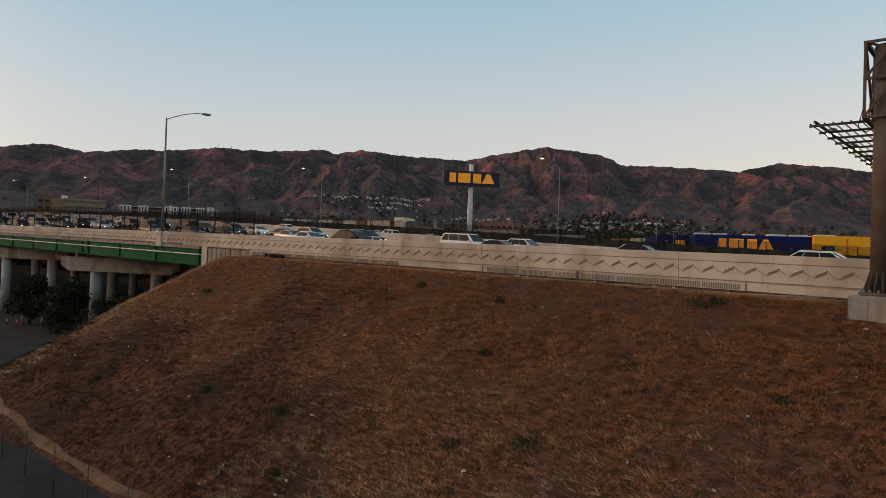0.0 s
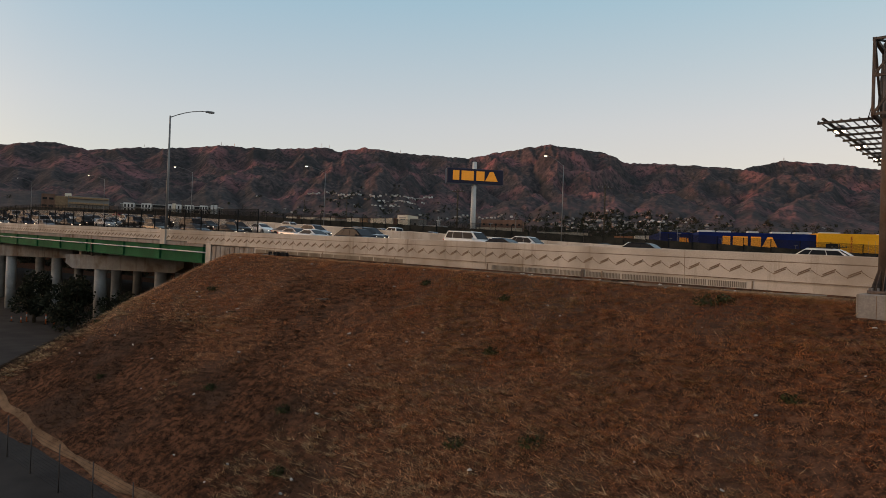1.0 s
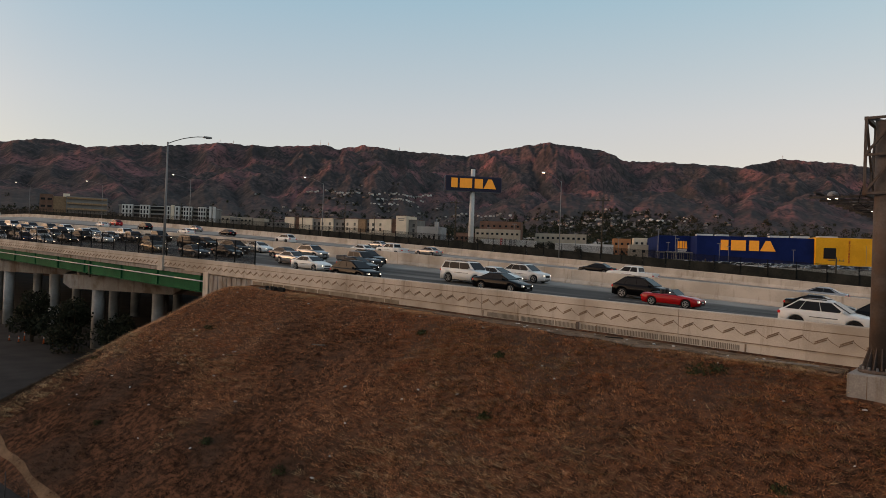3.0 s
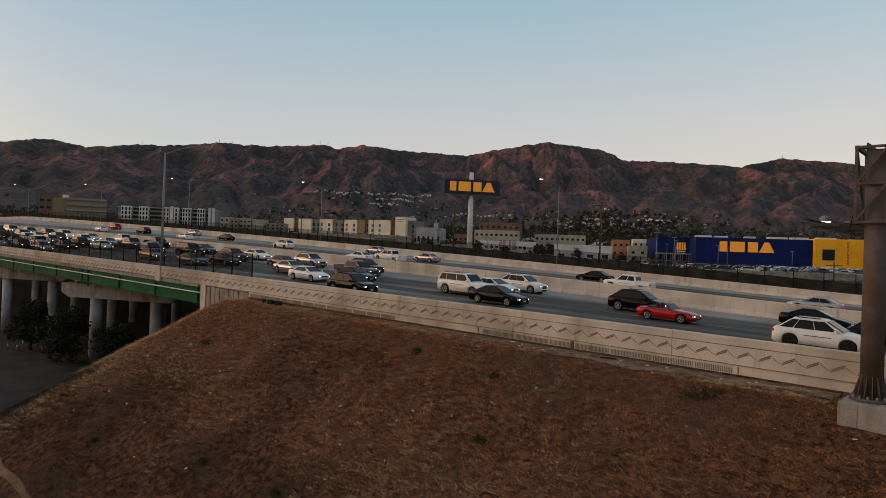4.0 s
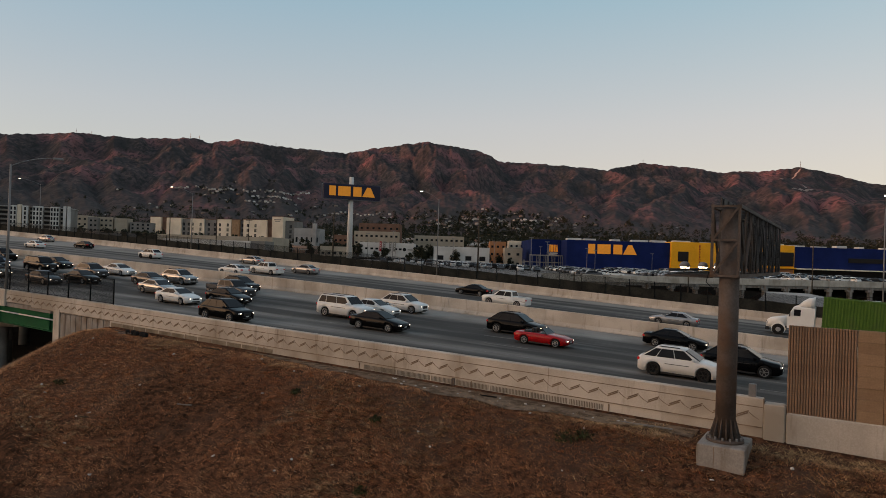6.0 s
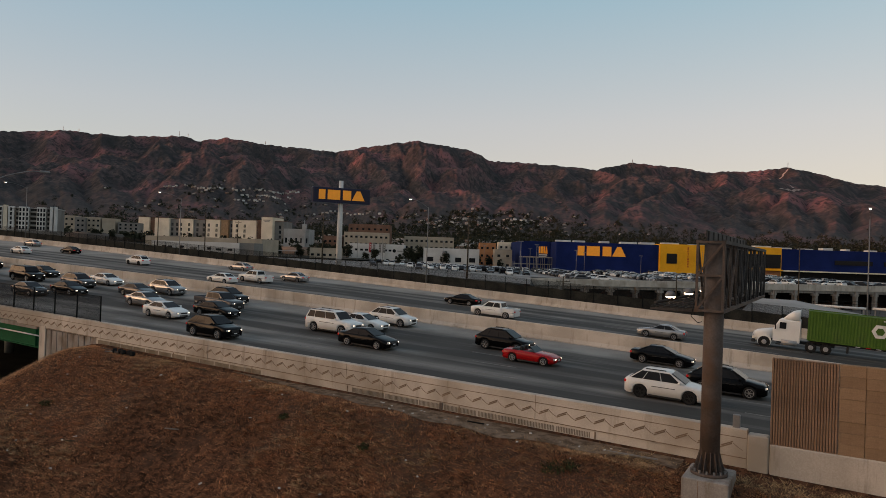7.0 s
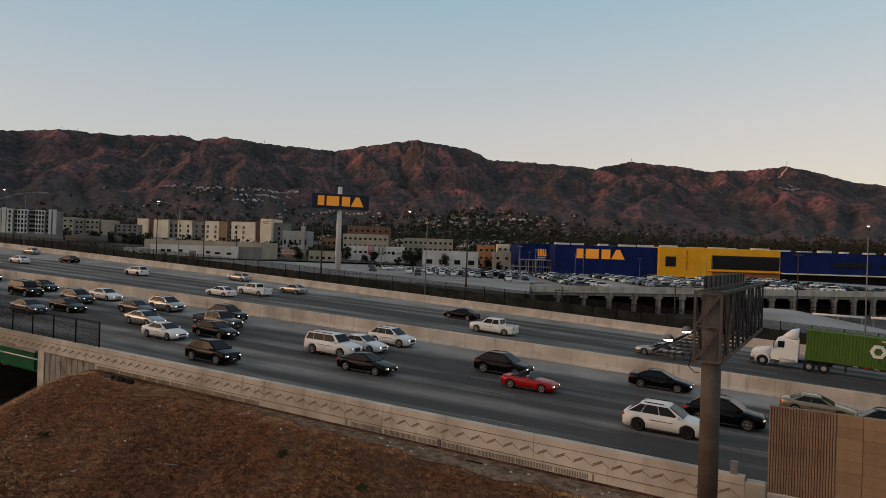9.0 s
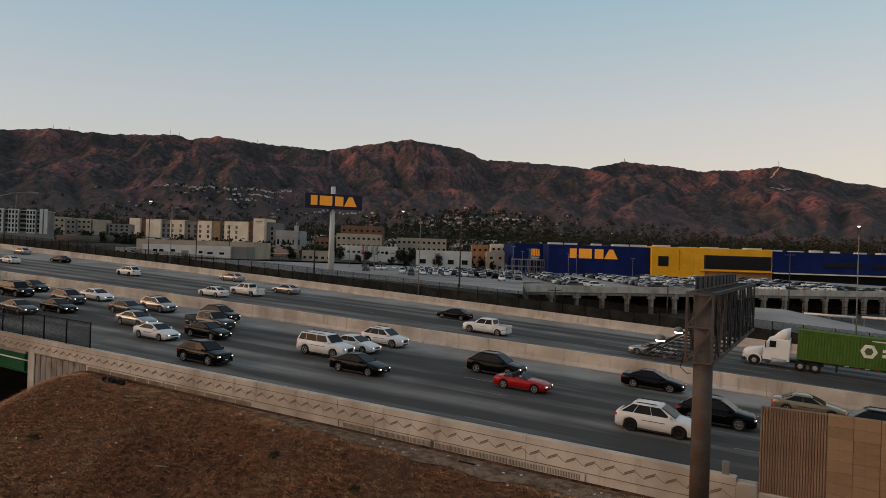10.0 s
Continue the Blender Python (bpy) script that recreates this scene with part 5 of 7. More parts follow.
for i in range(28):
    xa, xb = 34 - 12.0 * i, 22 - 12.0 * i
    for k in range(12):
        beam(wire, (xa, y_far(xa) - 78.3, z_road(xa, 80.0) + 2.17 + 0.077 * k - 8), (xb, y_far(xb) - 78.3, z_road(xb, 80.0) + 2.17 + 0.077 * k - 8), 0.036, 0.036)
tagged(part("wire_mesh", wire, MESH_BLACK, screen, "open dark wire mesh above the fabric"), kind="stuff")


def utility_pole(x, y, h, arms=1):
    p = thing("utility_pole", "dark wooden utility pole with a crossarm", "utility pole", "utility poles", pose(x, y, z_at(x, y) - 0.3, 0, 0, 30))
    part("pole", one(tube, (0, 0, 0), (0, 0, h), 0.16, 0.1, 8), BARK, p)
    for k in range(arms):
        part("crossarm", one(beam, (-1.2, 0, h - 0.6 - k), (1.2, 0, h - 0.6 - k), 0.12, 0.12), BARK, p)
        for x2 in (-1.1, -0.5, 0.5, 1.1):
            part("insulator", one(tube, (x2, 0, h - 0.56 - k), (x2, 0, h - 0.34 - k), 0.06, n=6), GALV, p)


for bearing, dist, h in ((40.6, 125, 10), (28.3, 118, 11), (20.2, 118, 8), (11.2, 130, 9), (2.5, 180, 16), (50, 200, 13), (53.5, 210, 12), (47.5, 260, 13), (63, 260, 12)):
    utility_pole(*toward(dist, bearing), h)


# ---- vehicles ----
PAINT = {k: plain("car_paint_" + k, c, 0.16, m, spread=0.04) for k, c, m in (
    ("white", (0.62, 0.62, 0.60), 0), ("silver", (0.30, 0.30, 0.30), 0.5), ("black", (0.003, 0.003, 0.0035), 0), ("grey", (0.075, 0.075, 0.078), 0.4),
    ("red", (0.34, 0.010, 0.012), 0), ("pearl", (0.60, 0.60, 0.585), 0), ("blue", (0.03, 0.045, 0.09), 0.3), ("gold", (0.24, 0.19, 0.13), 0.4))}
for k in ("black", "grey", "blue"):
    PAINT[k].node_tree.nodes["Principled BSDF"].inputs["Specular IOR Level"].default_value = 0.12
RUBBER = surface("tyre_rubber", (0.012, 0.012, 0.012), (0.025, 0.025, 0.025), 6, 0.9, 0.1, 40)
ALLOY = plain("alloy_rim", (0.3, 0.3, 0.3), 0.4, 0.3)
HEADLIGHT = plain("lit_headlight", (1.0, 0.92, 0.78), 0.2, 0, 1.1)
LAMP_OFF = plain("clear_lamp_glass", (0.45, 0.45, 0.44), 0.15)
TAIL = plain("red_tail_lamp", (0.35, 0.01, 0.01), 0.3, 0, 0.12)
TRIM = plain("black_plastic_trim", (0.02, 0.02, 0.02), 0.6)
PLATE = plain("pale_plate", (0.5, 0.5, 0.5), 0.6)
# length, width, height, belt, hood, tail height, windscreen foot, roof front, roof rear, rear glass foot, wheel radius, wheelbase
KINDS = {
    "sedan": (4.8, 1.84, 1.45, 0.97, 0.89, 1.02, 1.05, 0.10, -0.95, -1.85, 0.335, 2.78),
    "suv": (4.7, 1.92, 1.70, 1.09, 1.04, 1.12, 1.15, 0.25, -1.35, -2.12, 0.385, 2.75),
    "large_suv": (5.2, 2.02, 1.90, 1.22, 1.16, 1.26, 1.24, 0.58, -2.2, -2.46, 0.41, 3.0),
    "pickup": (5.6, 1.96, 1.80, 1.17, 1.14, 1.15, 1.35, 0.62, -0.95, -1.15, 0.40, 3.5),
    "convertible": (4.15, 1.76, 1.22, 0.86, 0.83, 0.88, 0.55, 0.1, -0.2, -0.3, 0.32, 2.4),
}
WORDS = {"sedan": "four-door car", "suv": "sport utility vehicle", "large_suv": "large sport utility vehicle", "pickup": "pickup truck", "convertible": "open convertible car"}


def car_body(bm, kind, h, w, lo, belt, hood, tail, wf, rg, wr, wb, fine=True):
    """The lower body: rounded sections along the length, with the wheel arches cut into the sides."""
    sporty = kind in ("sedan", "convertible")
    nose = 0.16 if sporty else 0.11
    line = [(h, hood - 0.30), (h - 0.06, hood - 0.20), (h - 0.22, hood - nose), (h - 0.6, hood - 0.06), (wf + 0.1, belt - 0.015), (wf - 0.25, belt), (rg + 0.2, belt + 0.01)]
    if kind == "pickup":
        line += [(rg - 0.03, belt), (rg - 0.05, 0.74), (-h + 0.12, 0.74), (-h + 0.1, belt), (-h + 0.02, belt - 0.02), (-h, belt - 0.08)]
    else:
        line += [(max(rg - 0.05, -h + 0.35), tail), (-h + 0.14, tail - 0.03), (-h + 0.05, tail - 0.10), (-h, tail - 0.30)]
    plan = [(h, 0.60), (h - 0.05, 0.74), (h - 0.16, 0.86), (h - 0.4, 0.95), (h - 0.8, 0.99), (0.2, 1.0), (-h + 0.7, 0.985), (-h + 0.22, 0.93), (-h + 0.06, 0.85), (-h, 0.74)]
    xs = {round(p[0], 3) for p in line} | {round(p[0], 3) for p in plan}
    gap = wr * 1.14
    for xw in (-wb / 2, wb / 2):
        for k in range(9 if fine else 3):
            xs.add(round(xw + gap * math.cos(math.pi * k / (8 if fine else 2)), 3))
        xs |= {round(xw - gap - 0.012, 3), round(xw + gap + 0.012, 3)}
    at = lambda pts, x: float(np.interp(x, [p[0] for p in reversed(pts)], [p[1] for p in reversed(pts)]))
    rings = []
    for x in sorted(xs, reverse=True):
        if not -h <= x <= h:
            continue
        top, k = at(line, x), at(plan, x) * w
        end = max(0, abs(x) - (h - 0.25)) / 0.25
        z0 = lo + 0.10 * end
        arch = z0
        for xw in (-wb / 2, wb / 2):
            if abs(x - xw) < gap:
                arch = max(arch, wr + math.sqrt(gap * gap - (x - xw) ** 2) * 0.98)
        arch = min(arch, top - 0.10)
        mid = max(arch + 0.02, z0 + (top - z0) * 0.52)
        sh = max(mid + 0.01, top - 0.11)
        half = [(-k * 0.72, z0 + 0.02), (-k * 0.72, max(arch, z0 + 0.03)), (-k * 0.985, arch), (-k, mid), (-k * 0.985, sh), (-k * 0.93, top - 0.035), (-k * 0.80, top), (-k * 0.4, top + 0.022)]
        if not fine:
            half = [half[i] for i in (1, 2, 4, 6)]
        rings.append([(x, y, z) for y, z in half] + [(x, -y, z) for y, z in reversed(half)])
    loft(bm, rings, True, True, True)
    bmesh.ops.recalc_face_normals(bm, faces=bm.faces)


def pane_on(bm, quad, u0, u1, t0, t1, v0, v1, out):
    """A pane laid on a side of the cabin: shares along its lower and upper edges and up its height."""
    a, b, c, d = quad  # lower front, lower rear, upper rear, upper front
    spot = lambda u, v: (a + (b - a) * u) * (1 - v) + (d + (c - d) * u) * v
    n = out * 0.012
    edge = lambda v: (u0 + (t0 - u0) * v, u1 + (t1 - u1) * v)
    p = [spot(edge(v0)[0], v0), spot(edge(v0)[1], v0), spot(edge(v1)[1], v1), spot(edge(v1)[0], v1)]
    raw(bm, [q + n for q in p] + [q - n for q in p], [(0, 1, 2, 3), (7, 6, 5, 4), (0, 4, 5, 1), (1, 5, 6, 2), (2, 6, 7, 3), (3, 7, 4, 0)])


def make_car(kind, colour, group, full=True, lit=True):
    L, W, H, belt, hood, tail, wf, rf, rr, rg, wr, wb = KINDS[kind]
    h, w = L / 2, W / 2
    car = thing({"sedan": "car", "suv": "car", "large_suv": "car", "pickup": "pickup_truck", "convertible": "car"}[kind], f"{colour} {WORDS[kind]} " + ("parked in rows" if group.endswith("park") else "in freeway traffic with lit headlights" if lit else "in freeway traffic"), "car", group)
    paint = PAINT[colour]
    lo = wr * 0.60
    bm = bmesh.new()
    car_body(bm, kind, h, w, lo, belt, hood, tail, wf, rg, wr, wb, full)
    part("body", bm, paint, car)
    if full:
        part("underbody", one(box, -h + 0.3, h - 0.3, -w * 0.71, w * 0.71, lo - 0.05, lo + 0.42), TRIM, car)
    if kind == "pickup":
        for s in (-1, 1):
            part("bed_side", one(rbox, -h + 0.06, rg - 0.04, min(s * w * 0.97, s * (w - 0.12)), max(s * w * 0.97, s * (w - 0.12)), 0.76, belt + 0.01, 0.03), paint, car)
        part("bed_floor", one(box, -h + 0.12, rg - 0.06, -w * 0.86, w * 0.86, 0.72, 0.80), TRIM, car)
        part("tailgate", one(rbox, -h + 0.02, -h + 0.09, -w * 0.86, w * 0.86, 0.76, belt + 0.005, 0.02), paint, car)
    cw, tw, z = w * 0.91, w * (0.70 if kind in ("sedan", "convertible") else 0.76), H - 0.09
    if kind == "convertible":
        bm = bmesh.new()
        raw(bm, [(wf, -cw, belt), (wf, cw, belt), (rf, tw, H), (rf, -tw, H), (wf - 0.05, -cw, belt), (wf - 0.05, cw, belt), (rf - 0.05, tw, H), (rf - 0.05, -tw, H)], BOX_FACES)
        part("windscreen", bm, GLASS, car)
        part("cockpit", one(rbox, -0.95, 0.45, -cw * 0.82, cw * 0.82, belt - 0.05, belt + 0.035, 0.03), TRIM, car)
        part("folded_roof", one(rbox, -1.35, -0.85, -cw * 0.8, cw * 0.8, belt - 0.05, belt + 0.12, 0.06), TRIM, car)
        for y in (-0.36, 0.36):
            part("seat", one(rbox, -0.75, -0.5, y - 0.24, y + 0.24, belt, belt + 0.36, 0.07), TRIM, car)
    else:
        b0 = belt - 0.02
        V = Vector
        lf, lr_, uf, ur = V((wf, cw, b0)), V((rg, cw * 0.97, b0)), V((rf, tw, z)), V((rr, tw * 0.97, z))
        ringb = [V((wf + 0.06, 0, b0)), V((wf + 0.04, -cw * 0.55, b0)), V((wf, -cw, b0)), V((rg, -cw * 0.97, b0)), V((rg - 0.03, 0, b0)), V((rg, cw * 0.97, b0)), V((wf, cw, b0)), V((wf + 0.04, cw * 0.55, b0))]
        ringt = [V((rf + 0.05, 0, z + 0.03)), V((rf + 0.03, -tw * 0.55, z + 0.02)), V((rf, -tw, z)), V((rr, -tw * 0.97, z)), V((rr - 0.02, 0, z + 0.03)), V((rr, tw * 0.97, z)), V((rf, tw, z)), V((rf + 0.03, tw * 0.55, z + 0.02))]
        mx = (rf + rr) / 2
        ringu = [V((mx + (p.x - mx) * 0.93, p.y * 0.9, z + 0.062)) for p in ringt]
        ringv = [V((mx + (p.x - mx) * 0.62, p.y * 0.6, H)) for p in ringt]
        bm = bmesh.new()
        loft(bm, [ringb, ringt, ringu, ringv], True, True, False)
        bmesh.ops.recalc_face_normals(bm, faces=bm.faces)
        for f in bm.faces:
            f.smooth = f.calc_center_median().z > z + 0.02
        part("cabin", bm, paint, car)
        long = kind in ("suv", "large_suv")
        sides = [(0.08, 0.405, 0.045, 0.375), (0.42, 0.735, 0.39, 0.755), (0.75, 0.965, 0.77, 0.955)] if long else [(0.10, 0.495, 0.05, 0.48), (0.51, 0.89, 0.495, 0.91)]
        if kind == "pickup":
            sides = [(0.12, 0.55, 0.06, 0.53), (0.58, 0.93, 0.57, 0.93)]
        bm = bmesh.new()
        for s in (-1, 1):
            quad = [V((p.x, s * p.y, p.z)) for p in (lf, lr_, ur, uf)]
            for u0, u1, t0, t1 in sides:
                pane_on(bm, quad, u0, u1, t0, t1, 0.06, 0.93, V((0, s * 0.96, 0.28)))
                if full:
                    part("side_window", bm, GLASS, car, "dark tinted glass")
                    bm = bmesh.new()
        front = [V((wf + 0.035, cw, b0)), V((wf + 0.035, -cw, b0)), V((rf + 0.02, -tw, z + 0.01)), V((rf + 0.02, tw, z + 0.01))]
        pane_on(bm, front, 0.07, 0.93, 0.05, 0.95, 0.07, 0.95, V((0.6, 0, 0.8)) * 3)
        if full:
            part("windscreen", bm, GLASS, car, "dark tinted glass")
            bm = bmesh.new()
        rear = [V((rg - 0.015, cw * 0.97, b0)), V((rg - 0.015, -cw * 0.97, b0)), V((rr - 0.01, -tw * 0.97, z + 0.01)), V((rr - 0.01, tw * 0.97, z + 0.01))]
        pane_on(bm, rear, 0.10, 0.90, 0.08, 0.92, 0.14, 0.92, V((-0.8, 0, 0.5)) * 2)
        bmesh.ops.recalc_face_normals(bm, faces=bm.faces)
        back_glass = part("rear_window" if full else "glazing", bm, GLASS, car, "dark tinted glass")
        if not full:
            tagged(back_glass, kind="stuff")
        if full:
            for s in (-1, 1):
                part("mirror", one(rbox, wf - 0.42, wf - 0.24, min(s * (w + 0.16), s * (w - 0.04)), max(s * (w + 0.16), s * (w - 0.04)), belt - 0.01, belt + 0.13, 0.04), paint, car)
                part("door_handle_strip", one(rbox, rg * 0.35, wf - 0.55, min(s * w * 1.004, s * w * 0.97), max(s * w * 1.004, s * w * 0.97), belt - 0.335, belt - 0.30, 0.006), TRIM, car)
                if long:
                    part("roof_rail", one(beam, (rf - 0.25, s * tw * 0.86, H + 0.0), (rr + 0.2, s * tw * 0.86, H + 0.0), 0.04, 0.05), TRIM, car)
    nz = hood - 0.30
    if not full and lit:
        for s in (-1, 1):
            yy = s * 0.62 * w
            part("headlight", one(rbox, h - 0.10, h + 0.005, yy - 0.11, yy + 0.11, nz - 0.06, nz + 0.05, 0.02), HEADLIGHT, car, "lit headlight")
    if full:
        for s in (-1, 1):
            part("headlight", one(rbox, h - 0.34, h - 0.045, min(s * 0.50 * w, s * 0.83 * w), max(s * 0.50 * w, s * 0.83 * w), nz - 0.06, nz + 0.08, 0.04), LAMP_OFF, car)
            if lit:
                yy = s * 0.62 * w
                part("headlight_beam_lens", one(rbox, h - 0.1, h - 0.02, yy - 0.07, yy + 0.07, nz - 0.04, nz + 0.05, 0.02), HEADLIGHT, car, "lit headlight")
            part("tail_lamp", one(rbox, -h - 0.004, -h + 0.25, min(s * 0.52 * w, s * 0.885 * w), max(s * 0.52 * w, s * 0.885 * w), tail - 0.31, tail - 0.15, 0.04), TAIL, car, "red tail lamp")
        part("grille", one(rbox, h - 0.09, h + 0.012, -0.40 * w, 0.40 * w, lo + 0.30, nz + 0.05, 0.03), TRIM, car)
        part("bumper_intake", one(rbox, h - 0.14, h + 0.008, -0.5 * w, 0.5 * w, lo + 0.10, lo + 0.22, 0.03), TRIM, car)
        part("plate", one(box, -h - 0.012, -h + 0.02, -0.16, 0.16, tail - 0.46, tail - 0.34), PLATE, car)
        part("plate", one(box, h - 0.02, h + 0.016, -0.15, 0.15, lo + 0.23, lo + 0.31), PLATE, car)
        part("sill_trim", one(rbox, -wb / 2 + wr * 1.2, wb / 2 - wr * 1.2, -w * 0.99, w * 0.99, lo - 0.04, lo + 0.07, 0.02), TRIM, car)
    if group.endswith("park"):
        bm = bmesh.new()
        for x in (-wb / 2, wb / 2):
            for s in (-1, 1):
                tube(bm, (x, s * w * 0.72, wr), (x, s * (w - 0.02), wr), wr, n=8)
        tagged(part("running_gear", bm, RUBBER, car), kind="stuff")
        return car
    tyre = rim = None
    dark_rim = (kind, colour) == ("suv", "white")
    for x in (-wb / 2, wb / 2):
        for s in (-1, 1):
            at = pose(x, s * (w - 0.115), wr, 0, 0, 0 if s > 0 else 180)
            if tyre is None:
                bm = bmesh.new()
                if full:
                    prof = [(wr * 0.60, -0.11), (wr * 0.94, -0.11), (wr, -0.07), (wr, 0.075), (wr * 0.95, 0.11), (wr * 0.68, 0.112), (wr * 0.66, 0.06)]
                    loft(bm, [[(r * math.cos(2 * math.pi * i / 20), y, r * math.sin(2 * math.pi * i / 20)) for i in range(20)] for r, y in prof], True, True, True)
                else:
                    tube(bm, (0, -0.11, 0), (0, 0.11, 0), wr, n=10)
                bmesh.ops.recalc_face_normals(bm, faces=bm.faces)
                tyre = part("wheel", bm, RUBBER, car, at=at)
                if full:
                    bm = bmesh.new()
                    for i in range(16):
                        a, a2 = 2 * math.pi * i / 16, 2 * math.pi * (i + 1) / 16
                        beam(bm, (wr * 0.64 * math.cos(a), 0.1, wr * 0.64 * math.sin(a)), (wr * 0.64 * math.cos(a2), 0.1, wr * 0.64 * math.sin(a2)), 0.035, 0.03)
                    for i in range(6):
                        a = 2 * math.pi * i / 6
                        beam(bm, (0, 0.1, 0), (wr * 0.64 * math.cos(a), 0.1, wr * 0.64 * math.sin(a)), 0.07, 0.03)
                    rim = part("rim", bm, TRIM if dark_rim else ALLOY, tyre)
            else:
                o = new("wheel", tyre.data)
                o.parent, o.matrix_basis = car, at
                if rim:
                    q = new("rim", rim.data)
                    q.parent = o
    return car


MADE = {}


CAR_SCALE = Matrix.Scale(1 / PLAN_SCALE, 4)


def put_car(kind, colour, at, group, full=True, lit=True):
    key = (kind, colour, group, full, lit)
    if key not in MADE:
        MADE[key] = make_car(kind, colour, group, full, lit)
        MADE[key].matrix_basis = at @ CAR_SCALE
        return MADE[key]
    return copy_thing(MADE[key], at)


NEAR_CARS = [("suv", "white", -7.4, 36.5), ("suv", "black", -5.1, 41.0), ("sedan", "black", -10.35, 48.8), ("convertible", "red", -17.0, 41.1), ("suv", "black", -20.5, 44.4),
             ("sedan", "black", -27.7, 37.6), ("large_suv", "white", -33.4, 40.8), ("sedan", "white", -32.9, 43.9), ("suv", "pearl", -32.8, 47.9), ("suv", "black", -37.6, 32.8),
             ("sedan", "white", -47.7, 36.5), ("sedan", "black", -45.3, 39.7), ("pickup", "grey", -48.7, 42.9), ("suv", "black", -51.4, 46.4), ("sedan", "silver", -54.5, 39.5), ("sedan", "grey", -60.9, 43.1),
             ("suv", "silver", -60.2, 46.1), ("sedan", "white", -71.0, 46.3), ("suv", "grey", -71.0, 43.0), ("sedan", "black", -66.4, 39.3), ("sedan", "grey", -68.3, 36.5),
             ("large_suv", "black", -79.9, 42.3), ("sedan", "black", -82.4, 45.6), ("sedan", "gold", -0.7, 48.8), ("suv", "black", 3.4, 45.6), ("sedan", "blue", -90.5, 42.4), ("sedan", "gold", -78.0, 36.6), ("pickup", "black", -84.5, 39.3)]
for kind, colour, x, y in NEAR_CARS:
    put_car(kind, colour, road_pose(x, y), "traffic towards the gantry")
FAR_CARS = [("sedan", "black", -37.7, 69.2), ("pickup", "white", -30.1, 62.3), ("sedan", "silver", -13.8, 64.0), ("suv", "white", -94.5, 66.6), ("sedan", "silver", -81.5, 75.6),
            ("sedan", "white", -67.2, 59.4), ("pickup", "white", -66.2, 64.1), ("sedan", "silver", -65.4, 70.6), ("sedan", "white", -120.7, 62.6), ("sedan", "silver", -139.9, 74.7),
            ("sedan", "black", -119.4, 70.5), ("suv", "black", -146.0, 66.3), ("sedan", "white", -158.0, 62.0), ("suv", "red", -170.0, 70.0)]
for kind, colour, x, y in FAR_CARS:
    put_car(kind, colour, road_pose(x, y, back=True), "traffic away from the gantry", True, False)
rng = random.Random(5)
COLOURS = ["white", "black", "grey", "silver", "white", "black", "grey", "silver", "red", "blue", "white", "silver"]
for lane in range(6):
    x = -92.0 - rng.uniform(0, 6) - lane * 2.0
    while x > -290:
        y = y_median(x) - 2.3 - 3.2 * lane
        if y > 30 and not any(abs(x - c[2]) < 6.0 and abs(y - c[3]) < 2.4 for c in NEAR_CARS):
            put_car(rng.choice(["sedan", "suv", "sedan", "suv", "large_suv", "pickup"]), rng.choice(COLOURS), road_pose(x, y), "traffic towards the gantry", False, True)
        x -= rng.uniform(6.5, 11.0)


# ---- lorry with a green container ----
CONTAINER = surface("green_container_paint", (0.036, 0.092, 0.010), (0.052, 0.125, 0.015), 0.5, 0.7, 0.05, 9, stain=(0.042, 0.08, 0.016), stain_scale=0.5)
LORRY_WHITE = plain("white_cab_paint", (0.66, 0.65, 0.62), 0.3, spread=0.04)
lorry = thing("lorry", "white bonneted lorry hauling a long green container on the freeway", "lorry", at=road_pose(-6.6, 69.0, back=True) @ CAR_SCALE)


def lorry_section(bm, stations, smooth=True):
    """Rounded sections along the cab: place, half width, underside, top."""
    rings = []
    for x, k, z0, z1 in stations:
        r = min(0.16, (z1 - z0) * 0.3)
        half = [(-k, z0), (-k, z1 - r), (-k * 0.94, z1 - r * 0.3), (-k * 0.8, z1), (0, z1 + 0.03)]
        rings.append([(x, y, z) for y, z in half] + [(x, -y, z) for y, z in reversed(half[:-1])])
    loft(bm, rings, True, True, smooth)
    bmesh.ops.recalc_face_normals(bm, faces=bm.faces)
    return bm


part("bonnet", lorry_section(bmesh.new(), [(0, 0.62, 0.62, 1.15), (-0.08, 0.82, 0.55, 1.35), (-0.35, 0.93, 0.55, 1.55), (-1.0, 1.0, 0.95, 1.72), (-1.95, 1.02, 0.95, 1.92)]), LORRY_WHITE, lorry)
part("cab", lorry_section(bmesh.new(), [(-1.9, 1.06, 0.75, 1.95), (-2.35, 1.1, 0.75, 2.85), (-2.6, 1.12, 0.75, 3.0), (-4.3, 1.15, 0.75, 3.05), (-4.35, 1.1, 0.8, 3.0)], False), LORRY_WHITE, lorry)
part("roof_fairing", lorry_section(bmesh.new(), [(-2.75, 0.7, 2.95, 3.05), (-3.1, 0.95, 2.95, 3.45), (-3.6, 1.08, 2.95, 3.85), (-4.25, 1.12, 2.95, 4.05)]), LORRY_WHITE, lorry)
part("windscreen", one(raw, [(-1.98, -0.92, 2.02), (-1.98, 0.92, 2.02), (-2.34, 0.9, 2.8), (-2.34, -0.9, 2.8), (-2.03, -0.92, 1.98), (-2.03, 0.92, 1.98), (-2.4, 0.9, 2.78), (-2.4, -0.9, 2.78)], BOX_FACES), GLASS, lorry)
